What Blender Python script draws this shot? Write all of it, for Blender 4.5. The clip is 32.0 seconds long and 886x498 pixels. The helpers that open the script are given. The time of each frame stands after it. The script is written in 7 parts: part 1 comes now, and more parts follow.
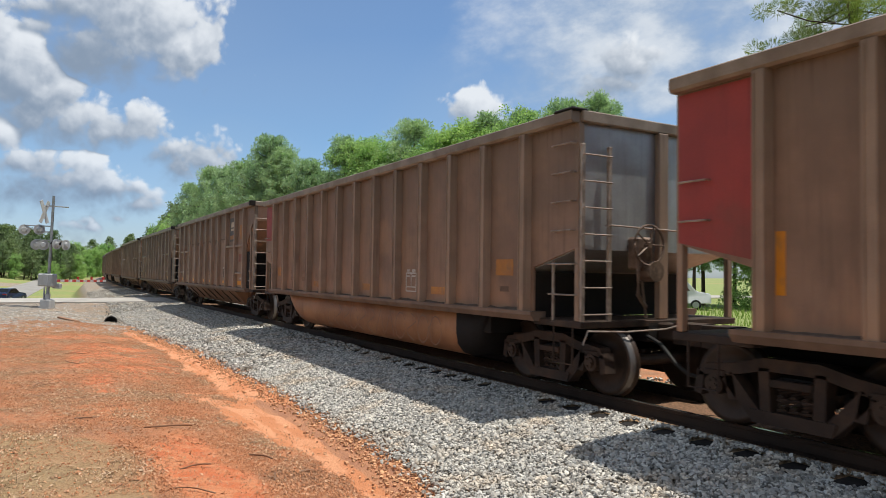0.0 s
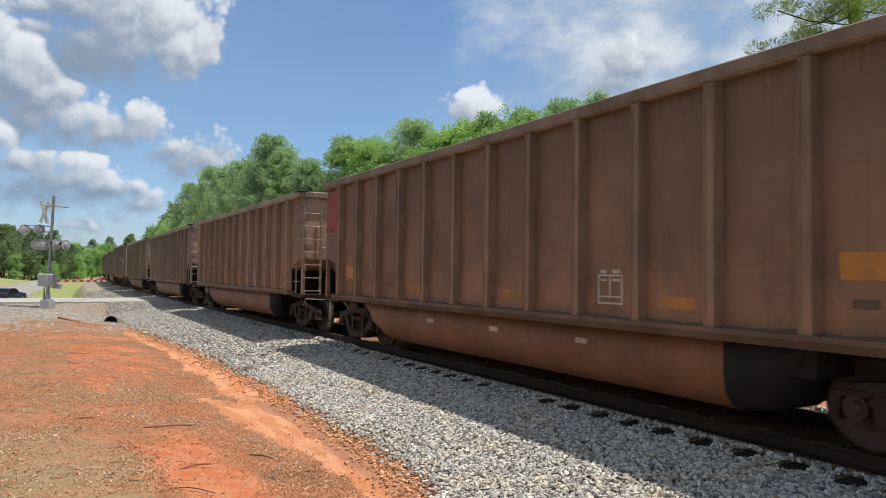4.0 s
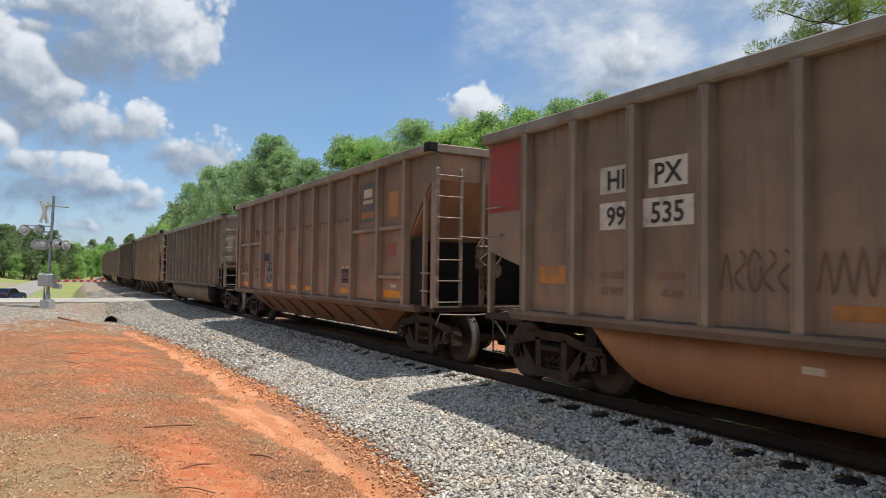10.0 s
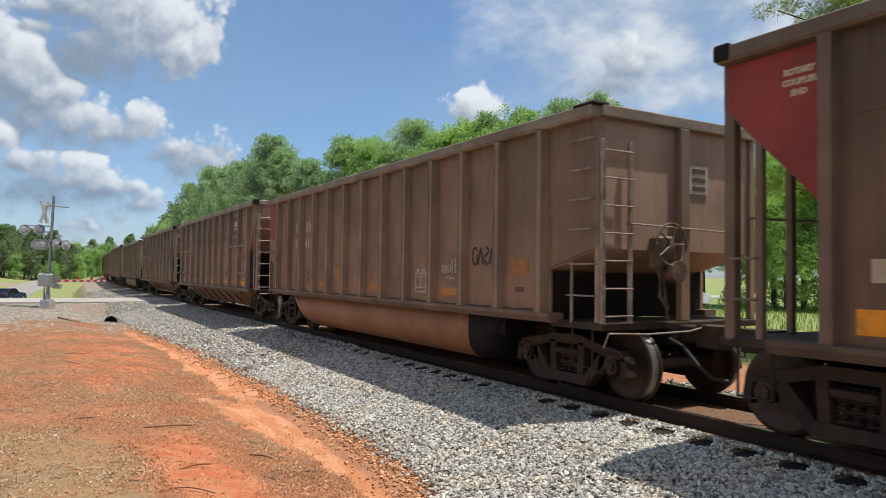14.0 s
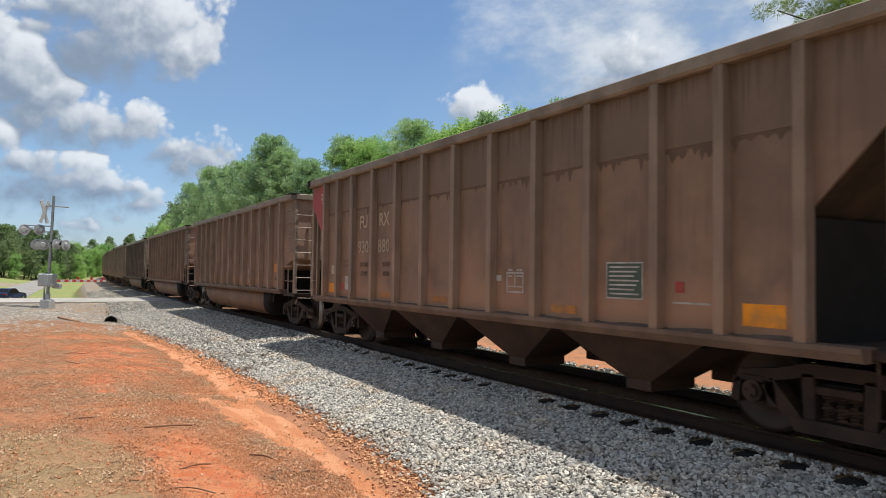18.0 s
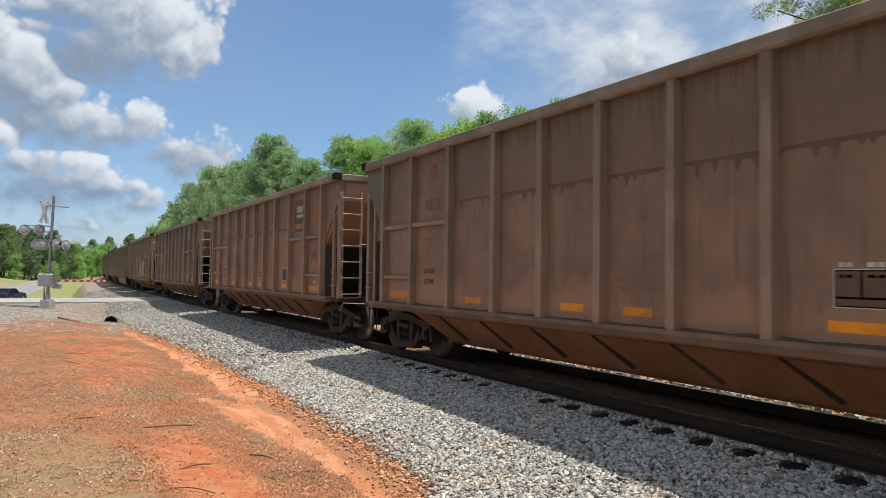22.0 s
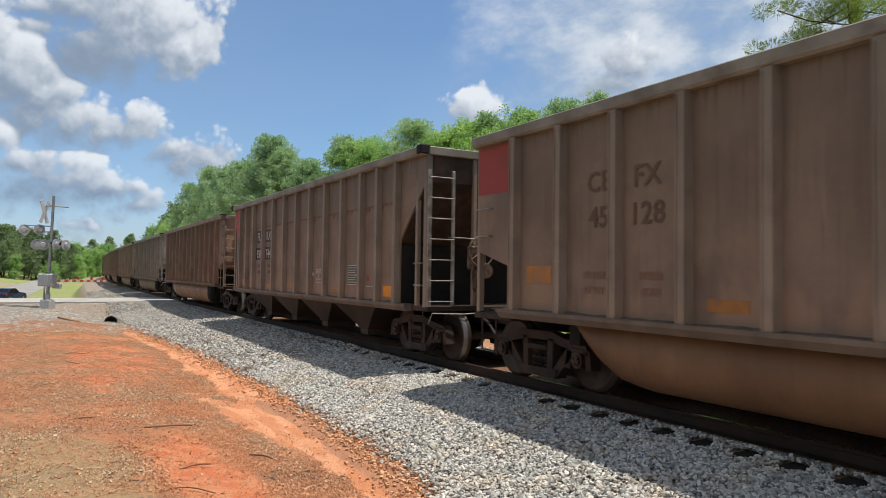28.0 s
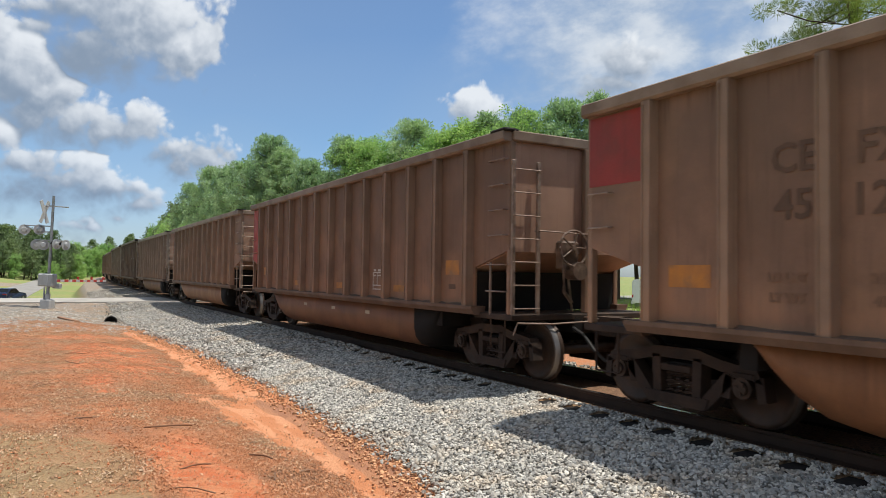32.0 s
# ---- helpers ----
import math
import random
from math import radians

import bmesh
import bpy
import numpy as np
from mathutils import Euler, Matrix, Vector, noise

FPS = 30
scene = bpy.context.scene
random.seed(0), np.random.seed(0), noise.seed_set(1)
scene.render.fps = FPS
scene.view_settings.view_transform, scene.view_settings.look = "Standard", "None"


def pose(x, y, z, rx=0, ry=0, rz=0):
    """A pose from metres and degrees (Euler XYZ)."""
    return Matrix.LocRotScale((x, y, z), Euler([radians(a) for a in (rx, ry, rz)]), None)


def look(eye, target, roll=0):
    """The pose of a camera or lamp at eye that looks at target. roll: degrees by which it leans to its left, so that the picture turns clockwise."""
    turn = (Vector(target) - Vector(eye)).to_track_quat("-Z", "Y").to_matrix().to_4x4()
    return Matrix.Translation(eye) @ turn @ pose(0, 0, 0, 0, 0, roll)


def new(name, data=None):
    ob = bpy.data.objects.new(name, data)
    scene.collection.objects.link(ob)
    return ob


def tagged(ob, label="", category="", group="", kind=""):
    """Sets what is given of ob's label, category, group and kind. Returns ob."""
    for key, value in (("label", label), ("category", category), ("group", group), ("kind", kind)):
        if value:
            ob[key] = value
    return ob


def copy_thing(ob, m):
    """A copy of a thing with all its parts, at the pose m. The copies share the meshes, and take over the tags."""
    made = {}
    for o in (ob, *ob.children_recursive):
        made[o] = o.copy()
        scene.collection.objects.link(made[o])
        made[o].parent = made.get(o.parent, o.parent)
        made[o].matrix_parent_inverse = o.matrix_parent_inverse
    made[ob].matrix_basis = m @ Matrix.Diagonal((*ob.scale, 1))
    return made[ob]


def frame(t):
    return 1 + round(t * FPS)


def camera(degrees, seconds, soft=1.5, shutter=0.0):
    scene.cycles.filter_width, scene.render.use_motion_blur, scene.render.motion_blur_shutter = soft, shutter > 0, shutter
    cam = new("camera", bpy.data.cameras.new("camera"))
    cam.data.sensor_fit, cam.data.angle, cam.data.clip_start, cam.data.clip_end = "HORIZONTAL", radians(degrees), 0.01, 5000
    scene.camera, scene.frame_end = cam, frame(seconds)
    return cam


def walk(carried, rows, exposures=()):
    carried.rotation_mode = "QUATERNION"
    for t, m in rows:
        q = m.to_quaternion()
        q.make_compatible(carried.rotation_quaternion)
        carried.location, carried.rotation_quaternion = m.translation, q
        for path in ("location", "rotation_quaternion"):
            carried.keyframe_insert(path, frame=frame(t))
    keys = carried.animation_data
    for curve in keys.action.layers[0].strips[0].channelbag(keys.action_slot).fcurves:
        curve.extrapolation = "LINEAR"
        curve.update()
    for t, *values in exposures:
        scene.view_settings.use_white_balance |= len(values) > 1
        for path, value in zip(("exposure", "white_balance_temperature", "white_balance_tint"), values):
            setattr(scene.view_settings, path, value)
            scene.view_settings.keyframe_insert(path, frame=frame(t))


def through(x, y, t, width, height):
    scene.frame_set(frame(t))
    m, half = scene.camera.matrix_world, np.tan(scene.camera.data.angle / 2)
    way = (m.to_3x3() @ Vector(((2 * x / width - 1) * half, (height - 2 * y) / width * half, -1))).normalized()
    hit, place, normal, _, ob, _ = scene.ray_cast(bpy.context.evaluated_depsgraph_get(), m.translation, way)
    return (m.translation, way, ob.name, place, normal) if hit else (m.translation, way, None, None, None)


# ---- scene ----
# the camera stands on the clay bank beside the track and does not move
EYE = (0.0, 0.0, 1.603)
YAW, PITCH, ROLL, FOV = 60.148, 2.085, 0.808, 64.95
AIM = Vector((-math.sin(radians(YAW)) * math.cos(radians(PITCH)), math.cos(radians(YAW)) * math.cos(radians(PITCH)), math.sin(radians(PITCH))))
cam = camera(FOV, 32.0, soft=0.7, shutter=0.06)
STAND = look(EYE, Vector(EYE) + AIM, ROLL)
walk(cam, [(0.0, STAND), (32.0, STAND)], exposures=[(0.0, 0.0), (32.0, 0.0)])

# ---------------------------------------------------------------- light
SUN_TO = Vector((0.58, 0.98, 4.12)).normalized()
sun = new("sun", bpy.data.lights.new("sun", "SUN"))
sun.data.energy, sun.data.angle, sun.data.color = 4.8, radians(0.55), (1.0, 0.96, 0.88)
sun.matrix_world = look((0, 0, 60), Vector((0, 0, 60)) - SUN_TO)


class Nodes:
    """Short-hand to write a node tree."""

    def __init__(self, tree):
        self.tree = tree
        tree.nodes.clear()

    def add(self, kind):
        return self.tree.nodes.new(kind)

    def put(self, node, socket, value):
        if isinstance(value, bpy.types.NodeSocket):
            self.tree.links.new(value, node.inputs[socket])
        elif value is not None:
            node.inputs[socket].default_value = value

    def math(self, op, a, b=None, c=None, clamp=False):
        n = self.add("ShaderNodeMath")
        n.operation, n.use_clamp = op, clamp
        for i, v in enumerate((a, b, c)):
            self.put(n, i, v)
        return n.outputs[0]

    def vmath(self, op, a, b=None, out=0):
        n = self.add("ShaderNodeVectorMath")
        n.operation = op
        self.put(n, 0, a)
        self.put(n, 1, b)
        return n.outputs[out]

    def mix(self, fac, a, b, blend="MIX"):
        n = self.add("ShaderNodeMix")
        n.data_type, n.blend_type = "RGBA", blend
        self.put(n, 0, fac)
        self.put(n, 6, a if isinstance(a, bpy.types.NodeSocket) else (*a, 1)[:4])
        self.put(n, 7, b if isinstance(b, bpy.types.NodeSocket) else (*b, 1)[:4])
        return n.outputs[2]

    def noise(self, vec, scale, detail=4.0, rough=0.55, out=0):
        n = self.add("ShaderNodeTexNoise")
        self.put(n, "Vector", vec)
        self.put(n, "Scale", scale)
        self.put(n, "Detail", detail)
        self.put(n, "Roughness", rough)
        return n.outputs[out]

    def step(self, value, lo, hi):
        n = self.add("ShaderNodeMapRange")
        n.interpolation_type = "SMOOTHSTEP"
        self.put(n, 0, value)
        self.put(n, 1, lo)
        self.put(n, 2, hi)
        return n.outputs[0]


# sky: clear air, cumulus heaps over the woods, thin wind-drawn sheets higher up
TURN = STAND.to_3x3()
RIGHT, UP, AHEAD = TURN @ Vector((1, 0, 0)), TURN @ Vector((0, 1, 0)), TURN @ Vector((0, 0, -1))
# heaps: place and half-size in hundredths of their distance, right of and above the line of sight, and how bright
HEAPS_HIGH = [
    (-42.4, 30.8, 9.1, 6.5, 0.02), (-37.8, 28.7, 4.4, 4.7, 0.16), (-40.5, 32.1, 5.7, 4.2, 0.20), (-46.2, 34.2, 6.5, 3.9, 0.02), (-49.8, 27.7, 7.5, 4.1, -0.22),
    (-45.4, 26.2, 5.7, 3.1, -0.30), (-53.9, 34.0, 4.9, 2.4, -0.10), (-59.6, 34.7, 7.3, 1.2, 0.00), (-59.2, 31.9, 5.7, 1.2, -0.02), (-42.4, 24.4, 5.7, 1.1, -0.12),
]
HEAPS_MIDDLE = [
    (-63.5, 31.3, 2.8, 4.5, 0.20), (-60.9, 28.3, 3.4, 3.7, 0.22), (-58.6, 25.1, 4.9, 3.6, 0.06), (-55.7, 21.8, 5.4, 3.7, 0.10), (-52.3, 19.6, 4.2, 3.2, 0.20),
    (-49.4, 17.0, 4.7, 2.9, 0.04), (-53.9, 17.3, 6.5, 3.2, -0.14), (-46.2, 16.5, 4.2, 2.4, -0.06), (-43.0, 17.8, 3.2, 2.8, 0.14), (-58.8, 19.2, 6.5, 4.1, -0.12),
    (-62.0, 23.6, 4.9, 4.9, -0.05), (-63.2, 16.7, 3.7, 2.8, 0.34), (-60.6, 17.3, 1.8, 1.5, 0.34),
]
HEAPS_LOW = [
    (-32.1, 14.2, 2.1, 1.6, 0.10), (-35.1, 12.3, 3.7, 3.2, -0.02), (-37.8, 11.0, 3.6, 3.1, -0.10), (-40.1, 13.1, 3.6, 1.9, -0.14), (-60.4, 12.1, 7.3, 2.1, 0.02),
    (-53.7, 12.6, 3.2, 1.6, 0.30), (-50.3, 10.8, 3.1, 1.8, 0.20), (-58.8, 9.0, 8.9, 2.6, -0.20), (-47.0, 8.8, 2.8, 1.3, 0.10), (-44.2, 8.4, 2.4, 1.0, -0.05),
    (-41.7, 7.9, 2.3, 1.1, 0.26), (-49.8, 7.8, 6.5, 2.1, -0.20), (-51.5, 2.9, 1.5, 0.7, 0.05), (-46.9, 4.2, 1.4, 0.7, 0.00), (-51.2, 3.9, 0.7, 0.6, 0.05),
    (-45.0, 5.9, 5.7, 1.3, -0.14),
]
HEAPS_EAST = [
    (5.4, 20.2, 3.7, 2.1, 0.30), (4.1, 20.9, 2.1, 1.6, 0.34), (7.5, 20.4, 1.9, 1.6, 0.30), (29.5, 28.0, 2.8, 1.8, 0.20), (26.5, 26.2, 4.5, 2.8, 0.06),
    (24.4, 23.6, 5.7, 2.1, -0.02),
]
world = bpy.data.worlds.new("world")
scene.world = world
world.use_nodes = True


def billow_group():
    """Rounded cauliflower lumps at three sizes, with a little drift of fine noise."""
    tree = bpy.data.node_groups.new("billows", "ShaderNodeTree")
    tree.interface.new_socket("Vector", in_out="INPUT", socket_type="NodeSocketVector")
    tree.interface.new_socket("Lumps", in_out="OUTPUT", socket_type="NodeSocketFloat")
    g = Nodes(tree)
    way, out = g.add("NodeGroupInput").outputs[0], g.add("NodeGroupOutput")
    drift = g.noise(way, 14.0, 4.0, 0.6, out=1)
    way = g.vmath("ADD", way, g.vmath("MULTIPLY", g.vmath("SUBTRACT", drift, (0.5, 0.5, 0.5)), (0.035, 0.035, 0.035)))
    lumps = g.math("MULTIPLY", g.math("SUBTRACT", g.noise(way, 9.0, 7.0, 0.62), 0.5), 0.085)
    for size, much in ((20.0, 0.034), (46.0, 0.02), (105.0, 0.011)):
        cell = g.add("ShaderNodeTexVoronoi")
        cell.feature = "SMOOTH_F1"
        g.put(cell, "Vector", way)
        g.put(cell, "Scale", size)
        g.put(cell, "Smoothness", 0.35)
        lumps = g.math("ADD", lumps, g.math("MULTIPLY", g.math("SUBTRACT", 0.45, cell.outputs["Distance"]), much))
    g.put(out, 0, lumps)
    return tree


w = Nodes(world.node_tree)
sky = w.add("ShaderNodeTexSky")
sky.sky_type, sky.sun_disc, sky.sun_elevation, sky.sun_rotation = "NISHITA", False, radians(74.5), 0.534
sky.air_density, sky.dust_density, sky.ozone_density = 1.0, 0.7, 1.0
way = w.add("ShaderNodeTexCoord").outputs["Generated"]
billows = billow_group()
here, above = w.add("ShaderNodeGroup"), w.add("ShaderNodeGroup")
here.node_tree = above.node_tree = billows
w.put(here, 0, way)
w.put(above, 0, w.vmath("ADD", way, tuple(RIGHT * 0.007 + UP * 0.014)))
lumps = here.outputs[0]
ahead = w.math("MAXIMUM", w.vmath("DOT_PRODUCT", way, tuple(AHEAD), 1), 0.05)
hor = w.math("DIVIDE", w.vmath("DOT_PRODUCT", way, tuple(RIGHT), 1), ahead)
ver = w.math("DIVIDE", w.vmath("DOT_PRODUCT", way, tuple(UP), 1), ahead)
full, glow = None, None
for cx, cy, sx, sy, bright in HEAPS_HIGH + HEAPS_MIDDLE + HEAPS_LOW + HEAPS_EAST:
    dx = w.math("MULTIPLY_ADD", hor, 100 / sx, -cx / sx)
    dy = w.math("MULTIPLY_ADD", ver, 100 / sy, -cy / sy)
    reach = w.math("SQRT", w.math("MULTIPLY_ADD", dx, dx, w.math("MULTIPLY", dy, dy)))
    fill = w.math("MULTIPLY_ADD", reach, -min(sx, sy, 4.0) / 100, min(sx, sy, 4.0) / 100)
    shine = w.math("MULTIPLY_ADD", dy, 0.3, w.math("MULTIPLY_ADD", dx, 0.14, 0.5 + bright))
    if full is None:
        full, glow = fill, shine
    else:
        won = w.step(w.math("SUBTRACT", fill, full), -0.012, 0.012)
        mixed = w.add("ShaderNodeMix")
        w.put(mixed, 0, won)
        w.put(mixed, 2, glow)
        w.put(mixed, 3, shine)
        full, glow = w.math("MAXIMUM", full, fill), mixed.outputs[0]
# unseen heaps added round about, kept thick to whiten and brighten the fill light
front = w.step(w.vmath("DOT_PRODUCT", way, tuple(AHEAD), 1), 0.35, 0.6)
rest = w.math("MULTIPLY", w.math("SUBTRACT", w.noise(w.vmath("MULTIPLY", way, (1.0, 1.0, 2.2)), 2.6, 4.0, 0.55), 0.42), 0.25)
behind = w.math("SUBTRACT", 1.0, front)
full = w.math("ADD", w.math("MULTIPLY", full, front), w.math("MULTIPLY", rest, behind))
glow = w.math("ADD", w.math("MULTIPLY", glow, front), w.math("MULTIPLY", behind, 0.55))
cover = w.math("ADD", w.math("ADD", full, 0.008), lumps)
edge = w.add("ShaderNodeMapRange")
edge.interpolation_type = "SMOOTHSTEP"
w.put(edge, 0, cover)
w.put(edge, 1, -0.006)
w.put(edge, 2, w.math("MULTIPLY_ADD", w.step(glow, 0.62, 0.2), 0.034, 0.012))
alpha = edge.outputs[0]
relief = w.math("MULTIPLY", w.math("SUBTRACT", lumps, above.outputs[0]), 7.5)
lit = w.step(w.math("ADD", glow, relief), 0.24, 1.04)
tone = w.mix(lit, (1.95, 2.5, 3.3), (6.3, 6.6, 6.95))
# thin sheets to the east, drawn out by the wind
slant = w.add("ShaderNodeCombineXYZ")
w.put(slant, 0, w.math("ADD", w.math("MULTIPLY", hor, 2.9), w.math("MULTIPLY", ver, 1.6)))
w.put(slant, 1, w.math("SUBTRACT", w.math("MULTIPLY", ver, 4.6), w.math("MULTIPLY", hor, 1.5)))
torn = w.noise(slant.outputs[0], 1.7, 6.0, 0.55)
wisp = w.noise(slant.outputs[0], 5.0, 6.0, 0.6)
bank = w.math("MULTIPLY", w.step(hor, -0.12, 0.26), w.step(ver, 0.14, 0.22))
bank = w.math("MULTIPLY", bank, front)
sheet = w.math("ADD", w.math("MULTIPLY", w.math("SUBTRACT", torn, 0.5), 1.5), w.math("ADD", w.math("MULTIPLY", w.math("SUBTRACT", wisp, 0.5), 0.6), w.math("MULTIPLY", bank, 0.7)))
sheet = w.math("MULTIPLY", w.step(sheet, 0.08, 0.95), w.step(bank, 0.0, 0.4))
sheet_tone = w.mix(w.step(w.math("ADD", torn, w.math("MULTIPLY", wisp, 0.4)), 0.55, 0.86), (3.1, 3.75, 4.5), (5.6, 5.95, 6.3))
split = w.add("ShaderNodeSeparateXYZ")
w.put(split, 0, way)
low_air = w.step(split.outputs[2], 0.02, 0.2)
air = w.mix(1.0, sky.outputs[0], w.mix(low_air, (0.74, 0.88, 1.14), (0.7, 0.88, 1.04)), "MULTIPLY")
veil = w.math("MULTIPLY", w.step(full, -0.16, 0.02), 0.2)
clear = w.mix(veil, air, (3.3, 4.0, 4.8))
clear = w.mix(w.math("MULTIPLY", sheet, 0.85), clear, sheet_tone)
tone = w.mix(1.0, tone, w.mix(low_air, (0.84, 0.9, 0.97), (1.0, 1.0, 1.0)), "MULTIPLY")
seen = w.mix(w.math("MULTIPLY", alpha, 0.95), clear, tone)
back = w.add("ShaderNodeBackground")
w.put(back, 0, seen)
w.put(back, 1, 0.13)
w.tree.links.new(back.outputs[0], w.add("ShaderNodeOutputWorld").inputs[0])


# ---------------------------------------------------------------- materials
def material(name, colour, second=None, scale=4.0, rough=0.75, metal=0.0, bump=0.15, fine=40.0, streak=0.0, stain=None, stain_scale=0.8, stain_amount=0.5,
             tinted=False, island=0.0, vary=0.12, splash=None):
    """A surface with two scales of variation, fine relief, optional run-down streaks and stains."""
    m = bpy.data.materials.new(name)
    m.use_nodes = True
    n = Nodes(m.node_tree)
    shader, out = n.add("ShaderNodeBsdfPrincipled"), n.add("ShaderNodeOutputMaterial")
    info = n.add("ShaderNodeObjectInfo")
    place = n.add("ShaderNodeTexCoord").outputs["Object"]
    shift = n.add("ShaderNodeCombineXYZ")
    for i, k in enumerate((37.0, 11.0, 23.0)):
        n.put(shift, i, n.math("MULTIPLY", info.outputs["Random"], k))
    at = n.vmath("ADD", place, shift.outputs[0])
    big, small = n.noise(at, scale, 4.0), n.noise(at, fine, 3.0, 0.65)
    second = second or tuple(c * 0.72 for c in colour)
    tone = n.mix(n.step(big, 0.3, 0.7), colour, second)
    tone = n.mix(n.math("MULTIPLY", small, 0.35), tone, tuple(c * 0.55 for c in second))
    if streak:
        run = n.noise(n.vmath("MULTIPLY", at, (9.0, 9.0, 0.35)), 1.6, 4.0, 0.6)
        tone = n.mix(n.math("MULTIPLY", n.step(run, 0.5, 0.78), streak), tone, tuple(c * 0.45 for c in second))
        pale = n.noise(n.vmath("MULTIPLY", at, (14.0, 14.0, 0.5)), 1.1, 3.0, 0.6)
        tone = n.mix(n.math("MULTIPLY", n.step(pale, 0.6, 0.8), streak * 0.45), tone, tuple(min(1, c * 1.7 + 0.02) for c in colour))
    if stain:
        spot = n.noise(at, stain_scale, 5.0, 0.6)
        tone = n.mix(n.math("MULTIPLY", n.step(spot, 0.48, 0.68), stain_amount), tone, stain)
    if splash:
        part_z = n.add("ShaderNodeSeparateXYZ")
        n.put(part_z, 0, place)
        heap = n.noise(n.vmath("MULTIPLY", at, (1.0, 1.0, 0.4)), 1.5, 5.0, 0.62)
        high = n.math("ADD", n.math("MULTIPLY", n.math("SUBTRACT", 1.6, part_z.outputs[2]), 0.95), n.math("MULTIPLY", n.math("SUBTRACT", heap, 0.5), 2.0))
        tone = n.mix(n.math("MULTIPLY", n.step(high, 0.0, 0.5), 0.7), tone, splash)
        # darker upwards: coal soiling plus overhang shade, both put into the colour
        dark_above = n.math("ADD", n.math("MULTIPLY", n.math("SUBTRACT", part_z.outputs[2], 2.55), 0.42), n.math("MULTIPLY", n.math("SUBTRACT", n.noise(at, 0.9, 5.0, 0.6), 0.5), 1.6))
        tone = n.mix(n.math("MULTIPLY", n.step(dark_above, -0.35, 0.5), 0.62), tone, tuple(c * k for c, k in zip(second, (0.72, 0.82, 0.86))))
        # dark drips, with the top chord's shade painted in among them
        drip = n.noise(n.vmath("MULTIPLY", at, (16.0, 16.0, 0.3)), 1.0, 4.0, 0.65)
        under_chord = n.math("ADD", n.math("MULTIPLY", n.math("SUBTRACT", part_z.outputs[2], 3.5), 0.9), n.math("MULTIPLY", n.math("SUBTRACT", drip, 0.5), 2.2))
        tone = n.mix(n.math("MULTIPLY", n.step(under_chord, 0.0, 0.35), 0.6), tone, tuple(c * 0.5 for c in second))
    if tinted:
        tone = n.mix(1.0, tone, info.outputs["Color"], "MULTIPLY")
    light = n.math("ADD", 1.0 - vary, n.math("MULTIPLY", info.outputs["Random"], 2 * vary))
    if island:
        geo = n.add("ShaderNodeNewGeometry").outputs["Random Per Island"]
        light = n.math("MULTIPLY", light, n.math("ADD", 1 - island, n.math("MULTIPLY", geo, 2 * island)))
    scaled = n.add("ShaderNodeVectorMath")
    scaled.operation = "SCALE"
    n.put(scaled, 0, tone)
    n.put(scaled, 3, light)
    n.put(shader, "Base Color", scaled.outputs[0])
    n.put(shader, "Roughness", n.math("ADD", rough - 0.1, n.math("MULTIPLY", small, 0.2), clamp=True))
    n.put(shader, "Metallic", metal)
    n.put(shader, "Specular IOR Level", 0.35)
    if bump:
        b = n.add("ShaderNodeBump")
        n.put(b, "Strength", bump)
        n.put(b, "Distance", 0.02)
        n.put(b, "Height", n.math("ADD", n.math("MULTIPLY", big, 0.6), n.math("MULTIPLY", small, 0.4)))
        n.put(shader, "Normal", b.outputs[0])
    n.tree.links.new(shader.outputs[0], out.inputs[0])
    return m


def flakes(name, pale, warm, dark):
    """Small loose flakes: each one pale, warm or dark, and in patches greyer or redder."""
    m = bpy.data.materials.new(name)
    m.use_nodes = True
    n = Nodes(m.node_tree)
    shader, out = n.add("ShaderNodeBsdfPrincipled"), n.add("ShaderNodeOutputMaterial")
    geo = n.add("ShaderNodeNewGeometry").outputs["Random Per Island"]
    place = n.add("ShaderNodeTexCoord").outputs["Object"]
    tone = n.mix(n.step(geo, 0.1, 0.55), dark, warm)
    tone = n.mix(n.step(geo, 0.5, 0.95), tone, pale)
    drift = n.step(n.noise(place, 0.9, 5.0, 0.65), 0.4, 0.6)
    tone = n.mix(n.math("MULTIPLY", drift, 0.5), tone, (0.54, 0.18, 0.07))
    tone = n.mix(n.math("MULTIPLY", n.step(n.noise(place, 60.0, 2.0), 0.5, 0.7), 0.35), tone, dark)
    n.put(shader, "Base Color", tone)
    n.put(shader, "Roughness", 0.9)
    n.put(shader, "Specular IOR Level", 0.2)
    n.tree.links.new(shader.outputs[0], out.inputs[0])
    return m


